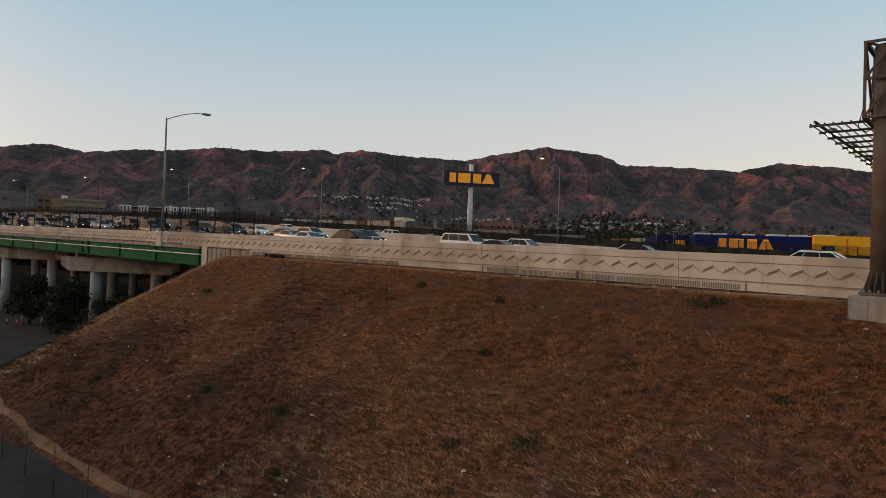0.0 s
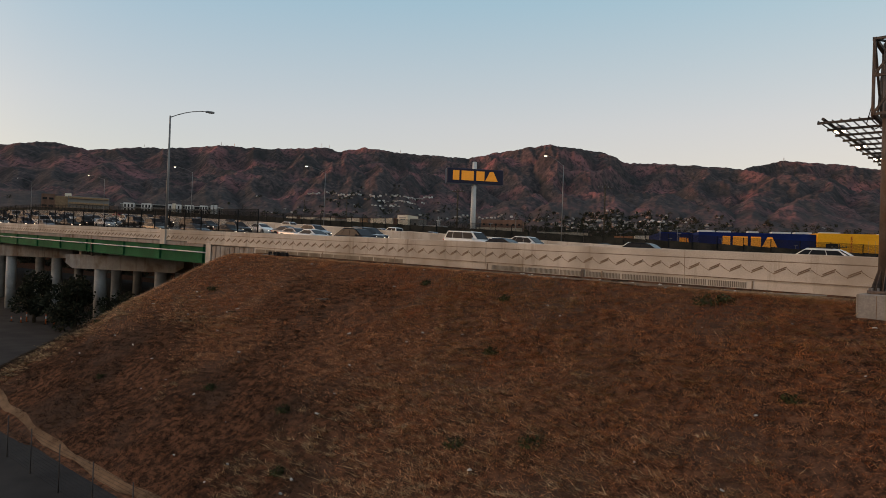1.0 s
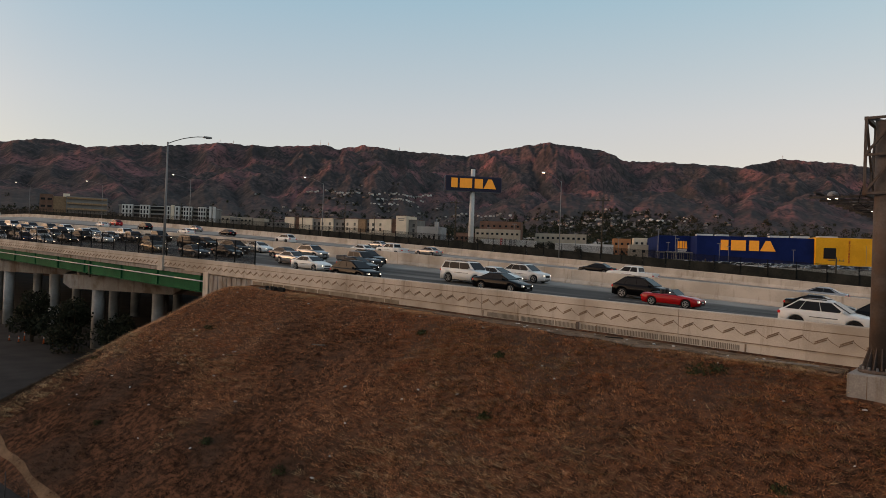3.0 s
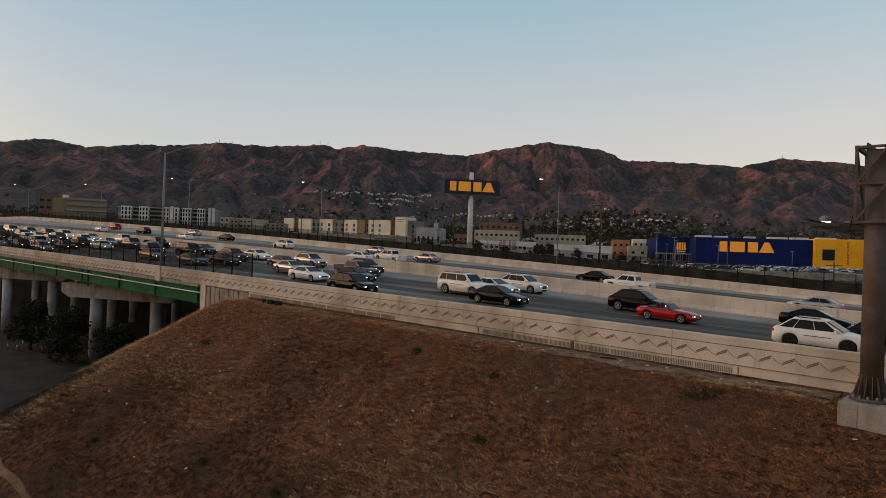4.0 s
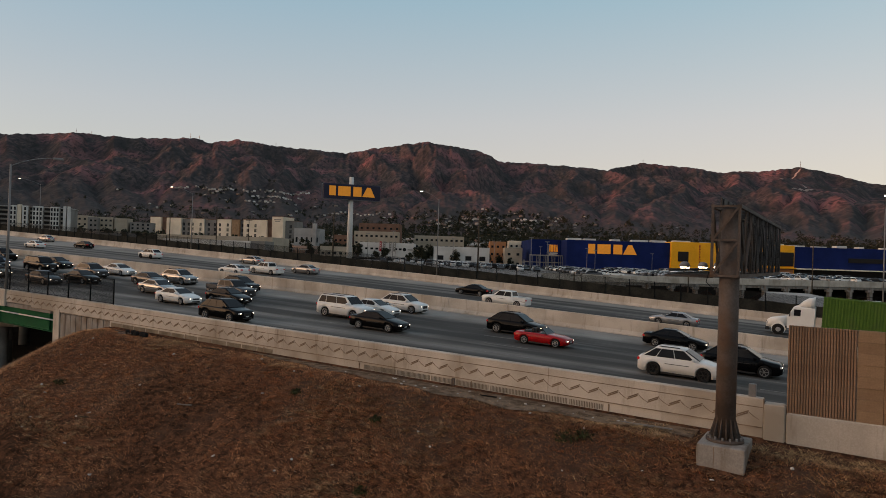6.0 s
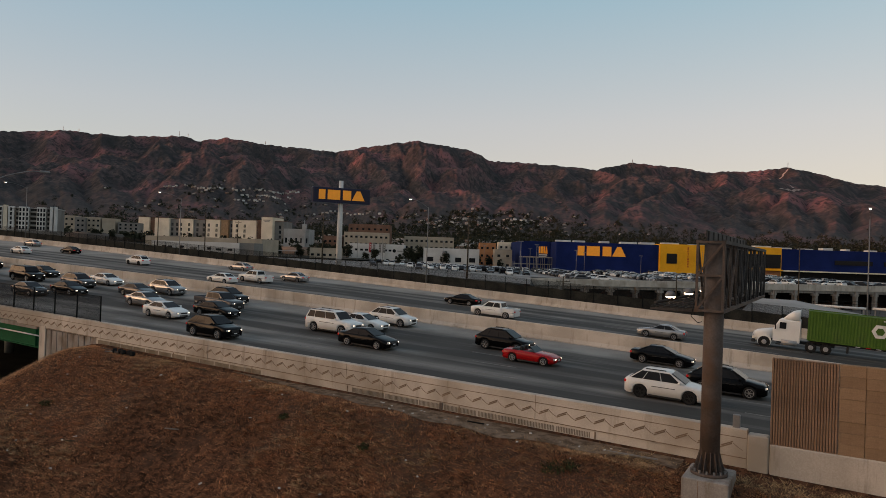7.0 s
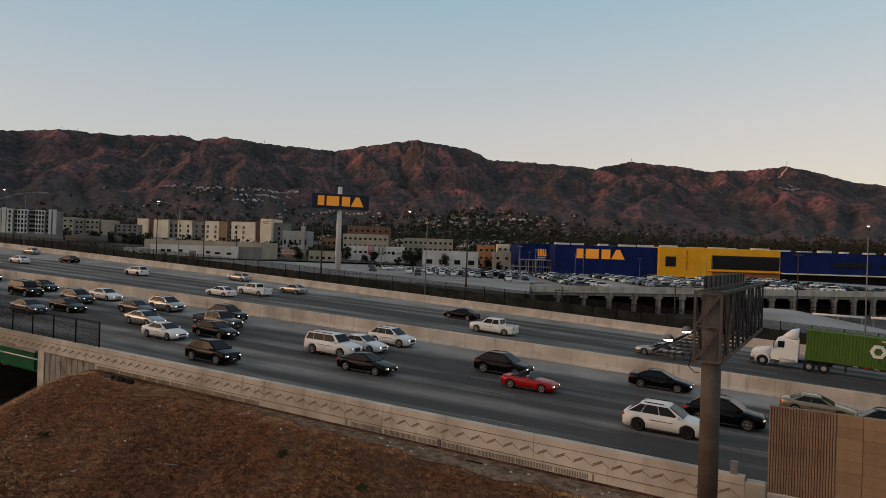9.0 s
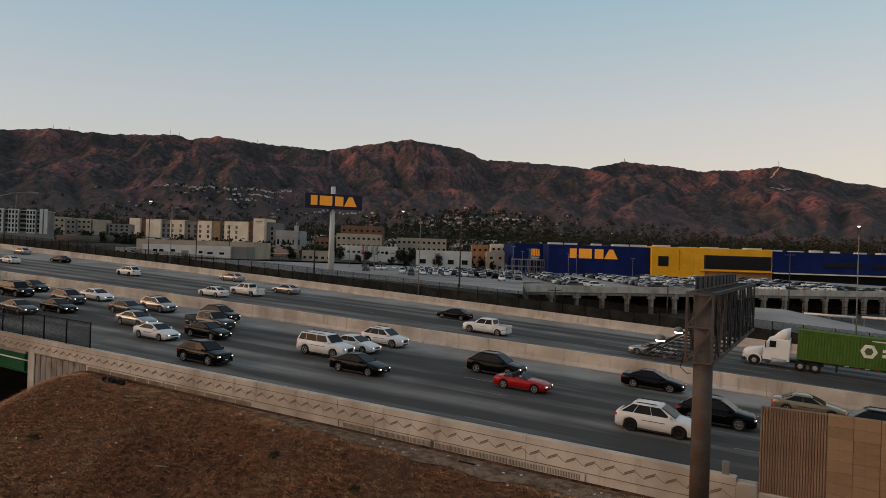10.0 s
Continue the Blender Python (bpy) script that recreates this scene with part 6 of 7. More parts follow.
for q in (-1, 1):
    y0, y1 = sorted((q * 1.08, q * 1.155))
    part("side_window", one(rbox, -3.05, -2.45, y0, y1, 2.05, 2.7, 0.02), GLASS, lorry)
    part("headlight", one(rbox, -0.35, -0.05, *sorted((q * 0.6, q * 0.86)), 1.0, 1.2, 0.04), LAMP_OFF, lorry)
    part("mirror", one(rbox, -2.15, -2.05, *sorted((q * 1.2, q * 1.42)), 1.95, 2.6, 0.03), MESH_BLACK, lorry)
    part("fuel_tank", one(tube, (-2.7, q * 0.95, 0.72), (-4.1, q * 0.95, 0.72), 0.3, n=14), ALLOY, lorry)
    part("step", one(rbox, -2.6, -2.2, *sorted((q * 0.8, q * 1.12)), 0.4, 0.5, 0.02), TRIM, lorry)
    part("fender", one(tube, (-1.15, q * 0.78, 0.62), (-1.15, q * 1.1, 0.62), 0.66, n=20), LORRY_WHITE, lorry)
    part("wheel_well", one(tube, (-1.15, q * 0.8, 0.5), (-1.15, q * 1.108, 0.5), 0.58, n=20), TRIM, lorry)
part("grille", one(rbox, -0.05, 0.02, -0.45, 0.45, 0.7, 1.25, 0.03), TRIM, lorry)
part("bumper", one(rbox, -0.3, 0.05, -1.1, 1.1, 0.35, 0.68, 0.06), TRIM, lorry)
part("chassis", one(rbox, -7.4, -0.5, -0.42, 0.42, 0.65, 0.95, 0.02), TRIM, lorry)
wheel = None
for x in (-1.15, -5.35, -6.65, -18.2, -19.5):
    for q in (-1, 1):
        at = pose(x, q * 1.0, 0.51, 0, 0, 0 if q > 0 else 180)
        if wheel is None:
            bm = bmesh.new()
            prof = [(0.3, -0.2), (0.48, -0.2), (0.51, -0.15), (0.51, 0.1), (0.47, 0.14), (0.3, 0.13)]
            loft(bm, [[(r * math.cos(2 * math.pi * i / 20), y, r * math.sin(2 * math.pi * i / 20)) for i in range(20)] for r, y in prof], True, True, True)
            bmesh.ops.recalc_face_normals(bm, faces=bm.faces)
            wheel = part("wheel", bm, RUBBER, lorry, at=at)
            hub = part("rim", one(tube, (0, 0.1, 0), (0, 0.15, 0), 0.29, 0.2, 16), ALLOY, wheel)
        else:
            o = new("wheel", wheel.data)
            o.parent, o.matrix_basis = lorry, at
            q2 = new("rim", hub.data)
            q2.parent = o
outline = []
for k in range(60):  # corrugated sides
    x = -4.95 - 0.27 * k
    outline += [(x, 1.27), (x - 0.06, 1.30), (x - 0.14, 1.30), (x - 0.2, 1.27)]
outline = outline + [(x, -y) for x, y in reversed(outline)]
bm = bmesh.new()
loft(bm, [[(x, y, z) for x, y in outline] for z in (1.25, 4.08)], True, True)
bmesh.ops.recalc_face_normals(bm, faces=bm.faces)
part("container", bm, CONTAINER, lorry, "green corrugated container")
for z in (1.2, 4.06):
    for q in (-1, 1):
        part("container_rail", one(rbox, -21.22, -4.93, *sorted((q * 1.2, q * 1.31)), z, z + 0.1, 0.02), CONTAINER, lorry)
part("trailer_frame", one(rbox, -21.1, -5.2, -0.5, 0.5, 0.95, 1.2, 0.02), TRIM, lorry)
part("landing_leg", one(rbox, -8.6, -8.4, 0.6, 0.75, 0.35, 1.2, 0.02), TRIM, lorry)
for k in range(14):
    part("marker_strip", one(box, -9.5 - k * 0.85, -9.1 - k * 0.85, 1.3, 1.315, 1.12, 1.18), TAIL if k % 2 else PLATE, lorry)
emblem = bmesh.new()
tube(emblem, (-11.0, 1.29, 2.85), (-11.0, 1.33, 2.85), 0.72, n=6)
part("emblem", emblem, PIPE_WHITE, lorry, "plain white six-sided mark")
part("emblem_centre", one(tube, (-11.0, 1.32, 2.85), (-11.0, 1.34, 2.85), 0.38, n=6), CONTAINER, lorry)
for z, x0, x1 in ((2.9, -12.1, -13.4), (2.42, -12.1, -13.9), (3.82, -11.2, -13.2), (3.82, -17.2, -18.8)):
    part("caption_bar", one(box, x1, x0, 1.3, 1.32, z, z + (0.3 if z < 3.5 else 0.1)), PIPE_WHITE, lorry)

# ---- grass, shrubs and litter on the bank ----
def blades(points, rng2, count, h0, h1, spread, width, lean=0.5):
    """Tufts of narrow leaning blades at the given places, as arrays of triangles."""
    n = len(points)
    base = np.repeat(points, count, axis=0)
    k = len(base)
    ang = rng2.uniform(0, 2 * np.pi, k)
    off = np.stack([np.cos(ang), np.sin(ang), 0 * ang], 1) * (rng2.uniform(0, spread, k) * np.repeat(rng2.uniform(0.5, 1.5, n), count))[:, None]
    hh = rng2.uniform(h0, h1, k) * np.repeat(rng2.uniform(0.6, 1.4, n), count)
    dirs = np.stack([np.cos(ang + rng2.normal(0, 0.7, k)), np.sin(ang + rng2.normal(0, 0.7, k)), 0 * ang], 1)
    side = np.stack([-dirs[:, 1], dirs[:, 0], 0 * ang], 1) * width
    foot = base + off
    tip = foot + dirs * (hh * rng2.uniform(0.25 * lean, lean, k))[:, None] + np.stack([0 * hh, 0 * hh, hh], 1)
    v = np.stack([foot - side, foot + side, tip], 1).reshape(-1, 3)
    return v, np.arange(3 * k).reshape(-1, 3)


def scatter_mesh(name, v, f, material):
    me = bpy.data.meshes.new(name)
    me.vertices.add(len(v))
    me.vertices.foreach_set("co", v.astype(np.float32).ravel())
    me.loops.add(f.size)
    me.loops.foreach_set("vertex_index", f.astype(np.int32).ravel())
    me.polygons.add(len(f))
    me.polygons.foreach_set("loop_start", np.arange(0, f.size, f.shape[1], dtype=np.int32))
    me.update(calc_edges=True)
    me.materials.append(material)
    return new(name, me)


def bank_points(rng2, n, x0, x1, y0, y1, keep=None):
    x, y = rng2.uniform(x0, x1, n), rng2.uniform(y0, y1, n)
    if keep is not None:
        k = keep(x, y)
        x, y = x[k], y[k]
    z = terrain(x, y)
    ok = (z > 0.07) & (y > y_path(x) - 0.5) & (np.abs(y - y_path(x)) > 0.27) & ~((np.abs(x + 3.6) < 0.9) & (y > 24.2)) & (y < 27.3)
    return np.stack([x, y, z - 0.03], 1)[ok]


gr = np.random.RandomState(11)
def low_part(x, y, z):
    """Where the bank takes the darker grass: low down and to the left, but for the straw by the footing and the pale
    end flank.
    """
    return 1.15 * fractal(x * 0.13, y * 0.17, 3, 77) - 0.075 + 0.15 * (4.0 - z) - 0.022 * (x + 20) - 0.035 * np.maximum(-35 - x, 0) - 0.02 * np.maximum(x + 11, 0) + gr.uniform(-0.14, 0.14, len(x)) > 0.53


def off_wall(x, y):
    """Bare soil along the foot of the wall, with a ragged edge."""
    return y < 26.3 + 0.9 * (fractal(x * 0.6, y * 0.6, 3, 31) - 0.5) + 0.9 * np.clip((x + 14) / -12, -0.5, 1)


pts = bank_points(gr, 150000, -62, 6, 7.5, 27.2, lambda x, y: (fractal(x * 0.5, y * 0.6, 3, 90) + gr.uniform(-0.35, 0.35, len(x)) > 0.34) & off_wall(x, y))
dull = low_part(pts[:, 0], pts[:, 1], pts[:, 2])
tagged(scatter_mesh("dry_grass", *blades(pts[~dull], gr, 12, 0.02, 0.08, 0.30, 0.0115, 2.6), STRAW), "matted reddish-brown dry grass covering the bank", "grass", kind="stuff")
tagged(scatter_mesh("dull_grass", *blades(pts[dull], gr, 11, 0.02, 0.075, 0.32, 0.014, 2.6), STRAW_DARK), "matted darker brown grass low and left on the bank", "grass", kind="stuff")
tagged(strip("bare_soil", -30, -4.8, lambda x: 27.45 - 1.4 * np.clip((x + 30) / 9, 0, 1) + (0.4 * np.sin(x * 0.37) * np.sin(x * 0.11) + 0.2 * np.sin(x * 1.7)) * np.clip((x + 30) / 9, 0, 1), lambda x: 0 * x + 27.58, 0.035, BARE_SOIL, 160, 8), "bare grey soil along the foot of the wall", "ground", kind="structure")
pts = bank_points(gr, 17000, -66, 8, 7, 27.0, lambda x, y: 1.8 * fractal(x * 0.2 + 4, y * 0.26, 3, 55) - 0.40 + 0.35 * np.clip((x + 19) / 10, -1, 0.4) + 0.3 * np.clip((-33 - x) / 8, 0, 0.9) + gr.uniform(-0.1, 0.1, len(x)) > 0.56)
tagged(scatter_mesh("straw_tufts", *blades(pts, gr, 30, 0.03, 0.13, 0.34, 0.011, 3.2), STRAW_PALE), "pale straw tufts among the dry grass", "grass", kind="stuff")


def shrub(x, y, r, seed):
    """A low scrubby bush: twigs with many small leaves."""
    r2 = np.random.RandomState(seed)
    b = thing("shrub", "small dark green weedy shrub on the dry bank", "shrub", "weeds on the bank", pose(x, y, z_at(x, y) - 0.02))
    bm = bmesh.new()
    for i in range(9):
        a = r2.uniform(0, 6.28)
        tube(bm, (0, 0, 0), (math.cos(a) * r * 0.8, math.sin(a) * r * 0.8, r * r2.uniform(0.5, 1.0)), 0.012, 0.005, 4)
    part("stem", bm, BARK, b)
    bm = bmesh.new()
    for i in range(170):
        d = Vector(r2.normal(0, 1, 3)).normalized() * r * r2.uniform(0.35, 1.05)
        d.z = abs(d.z) * 0.75
        q = Euler(r2.uniform(0, 6.28, 3)).to_quaternion()
        s = r2.uniform(0.03, 0.07)
        raw(bm, [d + q @ Vector(p) for p in ((-s, 0, 0), (0, -s * 0.5, 0), (s, 0, 0), (0, s * 0.5, 0))], [(0, 1, 2, 3)])
    part("foliage", bm, SCRUB, b)


for i, (x, y, r) in enumerate(((-10.9, 16.4, 0.5), (-13.3, 15.8, 0.4), (-9.0, 24.3, 0.55), (-8.4, 24.6, 0.4), (-27.5, 15.6, 0.35), (-22.0, 15.7, 0.4), (-15.4, 20.2, 0.35), (-7.5, 15.0, 0.3), (-38, 21.5, 0.4), (-22.4, 24.0, 0.3), (-19.0, 13.4, 0.35), (-36, 14.3, 0.3), (-45, 17.5, 0.35), (-5.0, 20.0, 0.3), (-17.2, 23.4, 0.35), (-44.4, 26.8, 0.5))):
    shrub(x, y, r, 100 + i)

LITTER = plain("pale_litter", (0.5, 0.48, 0.45), 0.7)
lr = random.Random(9)
for i in range(100):
    x, y = lr.uniform(-42, 1), lr.uniform(12, 26.6)
    if i < 26:
        x, y = lr.uniform(-22, -7), lr.uniform(26.2, 27.3)
    if y > 24.4 and -5 < x < -2:
        continue
    bm = bmesh.new()
    s = lr.uniform(0.04, 0.13)
    ring = [(s * lr.uniform(0.5, 1.1) * math.cos(a), s * lr.uniform(0.4, 0.8) * math.sin(a)) for a in [k * 1.05 for k in range(6)]]
    loft(bm, [[(u, v, 0) for u, v in ring], [(u * 0.8 + lr.uniform(-0.02, 0.02), v * 0.8, s * lr.uniform(0.2, 0.5)) for u, v in ring]], True, True)
    o = part("litter", bm, LITTER, None, at=pose(x, y, z_at(x, y) + 0.02, lr.uniform(-20, 20), lr.uniform(-20, 20), lr.uniform(0, 360)))
    tagged(o, "crumpled pale scrap of litter in the grass", "litter", "litter on the bank")
for x, y, lng, mat_ in ((-40.5, 26.7, 2.4, DARK_STEEL), (-39.4, 26.5, 1.8, GALV), (-38.9, 26.8, 1.3, MESH_BLACK), (-31.5, 26.4, 1.6, BARK), (-13.6, 26.7, 0.9, MESH_BLACK), (-6.6, 26.5, 2.0, GALV), (-28.0, 22.0, 0.9, GALV), (-33, 20, 1.0, BARK)):
    o = part("scrap_bar", one(beam, (-lng / 2, 0, 0), (lng / 2, 0.15, 0.05), 0.07, 0.05), mat_, None, at=pose(x, y, z_at(x, y) + 0.05, 0, 0, lr.uniform(-25, 10)))
    tagged(o, "discarded bar lying at the foot of the wall", "scrap", "scrap by the wall")
for i in range(5):
    x = -39.6 + 0.45 * i
    o = part("scrap_roll", one(tube, (-0.12, 0, 0.14), (0.12, 0, 0.14), 0.16, n=10), RUBBER, None, at=pose(x, 26.6 + 0.1 * (i % 2), z_at(x, 26.6), 0, 0, 60 + 9 * i))
    tagged(o, "small dark scrap roll at the foot of the wall", "scrap", "scrap by the wall")


# ---- trees ----
def leaf_cloud(r2, centres, radii, per, size):
    """Small leaf quads spread through clumps."""
    n = len(centres) * per
    c, r = np.repeat(centres, per, axis=0), np.repeat(radii, per)
    d = r2.normal(0, 1, (n, 3))
    d = d / np.linalg.norm(d, axis=1)[:, None] * (r * r2.uniform(0.3, 1.0, n) ** 0.6)[:, None]
    p = c + d
    a, b = r2.normal(0, 1, (n, 3)), r2.normal(0, 1, (n, 3))
    a = a / np.linalg.norm(a, axis=1)[:, None]
    b = np.cross(a, b)
    b = b / np.linalg.norm(b, axis=1)[:, None]
    s = (size * r2.uniform(0.6, 1.4, n))[:, None]
    v = np.stack([p - a * s, p - b * s * 0.6, p + a * s, p + b * s * 0.6], 1).reshape(-1, 3)
    return v, np.arange(4 * n).reshape(-1, 4)


def tree(x, y, h, spread, seed, label, group, z=None):
    r2 = np.random.RandomState(seed)
    t = thing("tree", label, "tree", group, pose(x, y, z_at(x, y) - 0.1 if z is None else z))
    bm = bmesh.new()
    tube(bm, (0, 0, 0), (0.1, 0, h * 0.4), 0.03 * h, 0.02 * h, 8)
    cs, rs = [], []
    for i in range(18):
        a, f = r2.uniform(0, 6.28), r2.uniform(0.15, 1.0)
        c = (math.cos(a) * spread * 0.65 * f, math.sin(a) * spread * 0.65 * f, h * r2.uniform(0.24, 0.92) * (1 - 0.25 * f))
        cs.append(c)
        rs.append(spread * r2.uniform(0.2, 0.42))
        tube(bm, (0.1, 0, h * r2.uniform(0.25, 0.42)), c, 0.011 * h, 0.004 * h, 5)
    part("trunk", bm, BARK, t)
    crown = scatter_mesh("crown", *leaf_cloud(r2, np.array(cs), np.array(rs), 260 if group == "street trees" else 110, (0.05 if group == "street trees" else 0.075) * h ** 0.6), LEAF)
    crown.parent = t
    return t


tree(-85.0, 26.2, 6.4, 3.0, 1, "dark leafy street tree near the bridge", "street trees", 0.0)
tree(-74.0, 26.6, 6.8, 4.0, 2, "dark leafy street tree beside the embankment", "street trees", 0.0)
tree(-69.0, 29.0, 5.2, 3.0, 3, "dark leafy street tree under the bridge edge", "street trees", 0.0)
CONE = plain("orange_cone_plastic", (0.5, 0.09, 0.02), 0.6)
for x, y, tall in ((-85.3, 25.0, 0.7), (-86.1, 25.8, 1.1), (-82.4, 26.6, 1.1), (-81.0, 27.0, 0.9), (-87.2, 24.6, 0.6)):
    c = thing("traffic_marker", "slim orange and white traffic marker on the street", "traffic marker", "street markers", pose(x, y, 0.03))
    part("post", one(tube, (0, 0, 0.03), (0, 0, tall), 0.09, 0.04, 10), CONE, c)
    part("band", one(tube, (0, 0, tall * 0.55), (0, 0, tall * 0.8), 0.075, 0.06, 10), PLATE, c)
    part("base", one(rbox, -0.2, 0.2, -0.2, 0.2, 0, 0.04, 0.01), MESH_BLACK, c)

# ---- car park ----
lot_rng = random.Random(3)
LOT_COLOURS = ["white", "black", "grey", "silver", "white", "black", "grey", "white"]
LOT_KINDS = ["sedan", "suv", "sedan", "suv", "pickup"]


FAR_PARKED = []


def lot_row(x0, y0, x1, y1, fill, turn, z=None, single=False):
    n = int(math.hypot(x1 - x0, y1 - y0) / 2.75)
    for i in range(n):
        if lot_rng.random() < fill:
            f = i / max(n - 1, 1)
            x, y = x0 + (x1 - x0) * f, y0 + (y1 - y0) * f
            kind, colour, at = lot_rng.choice(LOT_KINDS), lot_rng.choice(LOT_COLOURS), pose(x, y, (z_at(x, y) + 0.06) if z is None else z, 0, 0, turn + lot_rng.choice((0, 180)) + lot_rng.uniform(-3, 3))
            if single or (kind, colour, "cars in the car park", False, False) not in MADE:
                put_car(kind, colour, at, "cars in the car park", False, False)
            else:
                FAR_PARKED.append((kind, colour, at))


AHEAD, RIGHT = Vector((-0.507, 0.862)), Vector((0.862, 0.507))


def view_row(depth, l0, l1, fill, single=False):
    a, b = AHEAD * depth + RIGHT * l0, AHEAD * depth + RIGHT * l1
    lot_row(a.x, a.y, b.x, b.y, fill, 120, None, single)


for k, depth in enumerate((172, 188, 194, 210, 216, 232, 238, 254, 260)):
    view_row(depth, -0.035 * depth, (0.10 if k == 0 else 0.125) * depth, 0.3 if k == 0 else 0.93, k < 6)
    view_row(depth, -0.12 * depth, -0.03 * depth, 0.14, k < 6)
for depth in (222, 226, 243, 248, 267, 271):
    view_row(depth, -0.025 * depth, 0.125 * depth, 0.85)
for depth in (274, 280, 287, 293):
    view_row(depth, 28, 94, 0.85)
for k, l in enumerate((33, 38.5, 55, 60.5, 77, 82.5, 99, 104.5, 121)):
    d0 = 160 + 0.335 * (l - 40)
    a, b = AHEAD * d0 + RIGHT * l, AHEAD * (d0 + 76) + RIGHT * l
    lot_row(a.x, a.y, b.x, b.y, 0.85, 30, 10.42, k < 2)
for l0, l1 in ((64, 76), (86, 98), (107, 120), (124, 140)):
    a, b = AHEAD * (159 + 0.335 * (l0 - 40)) + RIGHT * l0, AHEAD * (159 + 0.335 * (l1 - 40)) + RIGHT * l1
    lot_row(a.x, a.y, b.x, b.y, 0.9, 137, 10.42, True)
lot_row(-66, 298, 60, 371, 0.85, 120, None)


def joined_cars(name, rows):
    """The farther parked cars in one mesh, each a shrunk copy of its kind."""
    verts, faces, slots, mats = [], [], [], []
    for kind, colour, at in rows:
        src = MADE[(kind, colour, "cars in the car park", False, False)]
        for o in src.children:
            m = at @ CAR_SCALE
            base = len(verts)
            verts += [m @ q.co for q in o.data.vertices]
            if o.data.materials[0] not in mats:
                mats.append(o.data.materials[0])
            k = mats.index(o.data.materials[0])
            for p in o.data.polygons:
                faces.append([base + i for i in p.vertices])
                slots.append(k)
    me = bpy.data.meshes.new(name)
    me.from_pydata(verts, [], faces)
    for m in mats:
        me.materials.append(m)
    me.polygons.foreach_set("material_index", slots)
    return new(name, me)


tagged(joined_cars("parked_traffic", FAR_PARKED), "rows of parked cars in many colours before the store", "parked cars", kind="stuff")


# ---- town: houses and trees ----
def block_mesh(name, items, material):
    """Many small blocks in one mesh: rows of x, y, z, width, depth, height, turn."""
    it = np.array(items)
    c, s = np.cos(it[:, 6]), np.sin(it[:, 6])
    corners = []
    for z in (0, 1):
        for a, b in ((-0.5, -0.5), (0.5, -0.5), (0.5, 0.5), (-0.5, 0.5)):
            u, v = a * it[:, 3], b * it[:, 4]
            corners.append(np.stack([it[:, 0] + u * c - v * s, it[:, 1] + u * s + v * c, it[:, 2] + z * it[:, 5]], 1))
    v = np.stack(corners, 1).reshape(-1, 3)
    f = (np.arange(len(it))[:, None, None] * 8 + np.array(BOX_FACES)[None]).reshape(-1, 4)
    return scatter_mesh(name, v, f, material)


def roof_mesh(name, items, material):
    """Hipped roofs over the blocks."""
    it = np.array(items)
    c, s = np.cos(it[:, 6]), np.sin(it[:, 6])
    pts2 = []
    for a, b, z in ((-0.54, -0.54, 0), (0.54, -0.54, 0), (0.54, 0.54, 0), (-0.54, 0.54, 0), (-0.22, 0, 1), (0.22, 0, 1)):
        u, v = a * it[:, 3], b * it[:, 4]
        pts2.append(np.stack([it[:, 0] + u * c - v * s, it[:, 1] + u * s + v * c, it[:, 2] + it[:, 5] + z * it[:, 4] * 0.22], 1))
    v = np.stack(pts2, 1).reshape(-1, 3)
    f = (np.arange(len(it))[:, None, None] * 6 + np.array([(0, 1, 5, 4), (2, 3, 4, 5)])[None]).reshape(-1, 4)
    f2 = (np.arange(len(it))[:, None, None] * 6 + np.array([(1, 2, 5, 5), (3, 0, 4, 4)])[None]).reshape(-1, 4)[:, :3]
    me = bpy.data.meshes.new(name)
    me.from_pydata(v.tolist(), [], f.tolist() + f2.tolist())
    me.materials.append(material)
    return new(name, me)


def island_tones(name, tones, rough=0.9):
    m = bpy.data.materials.new(name)
    m.use_nodes = True
    n, l = m.node_tree.nodes, m.node_tree.links
    g, r = n.new("ShaderNodeNewGeometry"), n.new("ShaderNodeValToRGB")
    r.color_ramp.interpolation = "CONSTANT"
    while len(r.color_ramp.elements) < len(tones):
        r.color_ramp.elements.new(0.5)
    for i, t in enumerate(tones):
        r.color_ramp.elements[i].position, r.color_ramp.elements[i].color = i / len(tones), (*t, 1)
    l.new(g.outputs["Random Per Island"], r.inputs["Fac"])
    l.new(r.outputs[0], n["Principled BSDF"].inputs["Base Color"])
    n["Principled BSDF"].inputs["Roughness"].default_value = rough
    return m


HOUSE_TONES = island_tones("house_walls", [(0.30, 0.27, 0.235), (0.2, 0.155, 0.12), (0.46, 0.43, 0.39), (0.13, 0.10, 0.082), (0.25, 0.16, 0.12), (0.10, 0.085, 0.075)])
ROOF_TONES = island_tones("house_roofs", [(0.12, 0.10, 0.09), (0.2, 0.11, 0.08), (0.28, 0.25, 0.22), (0.09, 0.085, 0.08), (0.16, 0.13, 0.11)])
tr = np.random.RandomState(23)
houses, groves, low_blocks = [], [], []
for i in range(620):
    b = tr.uniform(-3, 78)
    r = tr.uniform(480 if b < 42 else 720, 930)
    x, y = toward(r, b)
    houses.append((x, y, z_at(x, y) - 1, tr.uniform(9, 22), tr.uniform(8, 13), tr.uniform(4.5, 8), radians(30 + tr.choice((0, 90)) + tr.uniform(-8, 8))))
for i in range(150):
    b = tr.uniform(20, 66)
    r = tr.uniform(400 if b < 34 else 345 if b < 44 else 420, 560)
    x, y = toward(r, b)
    low_blocks.append((x, y, z_at(x, y) - 1, tr.uniform(8, 20), tr.uniform(7, 12), tr.uniform(3.4, 5.2), radians(30 + tr.choice((0, 90)) + tr.uniform(-4, 4))))
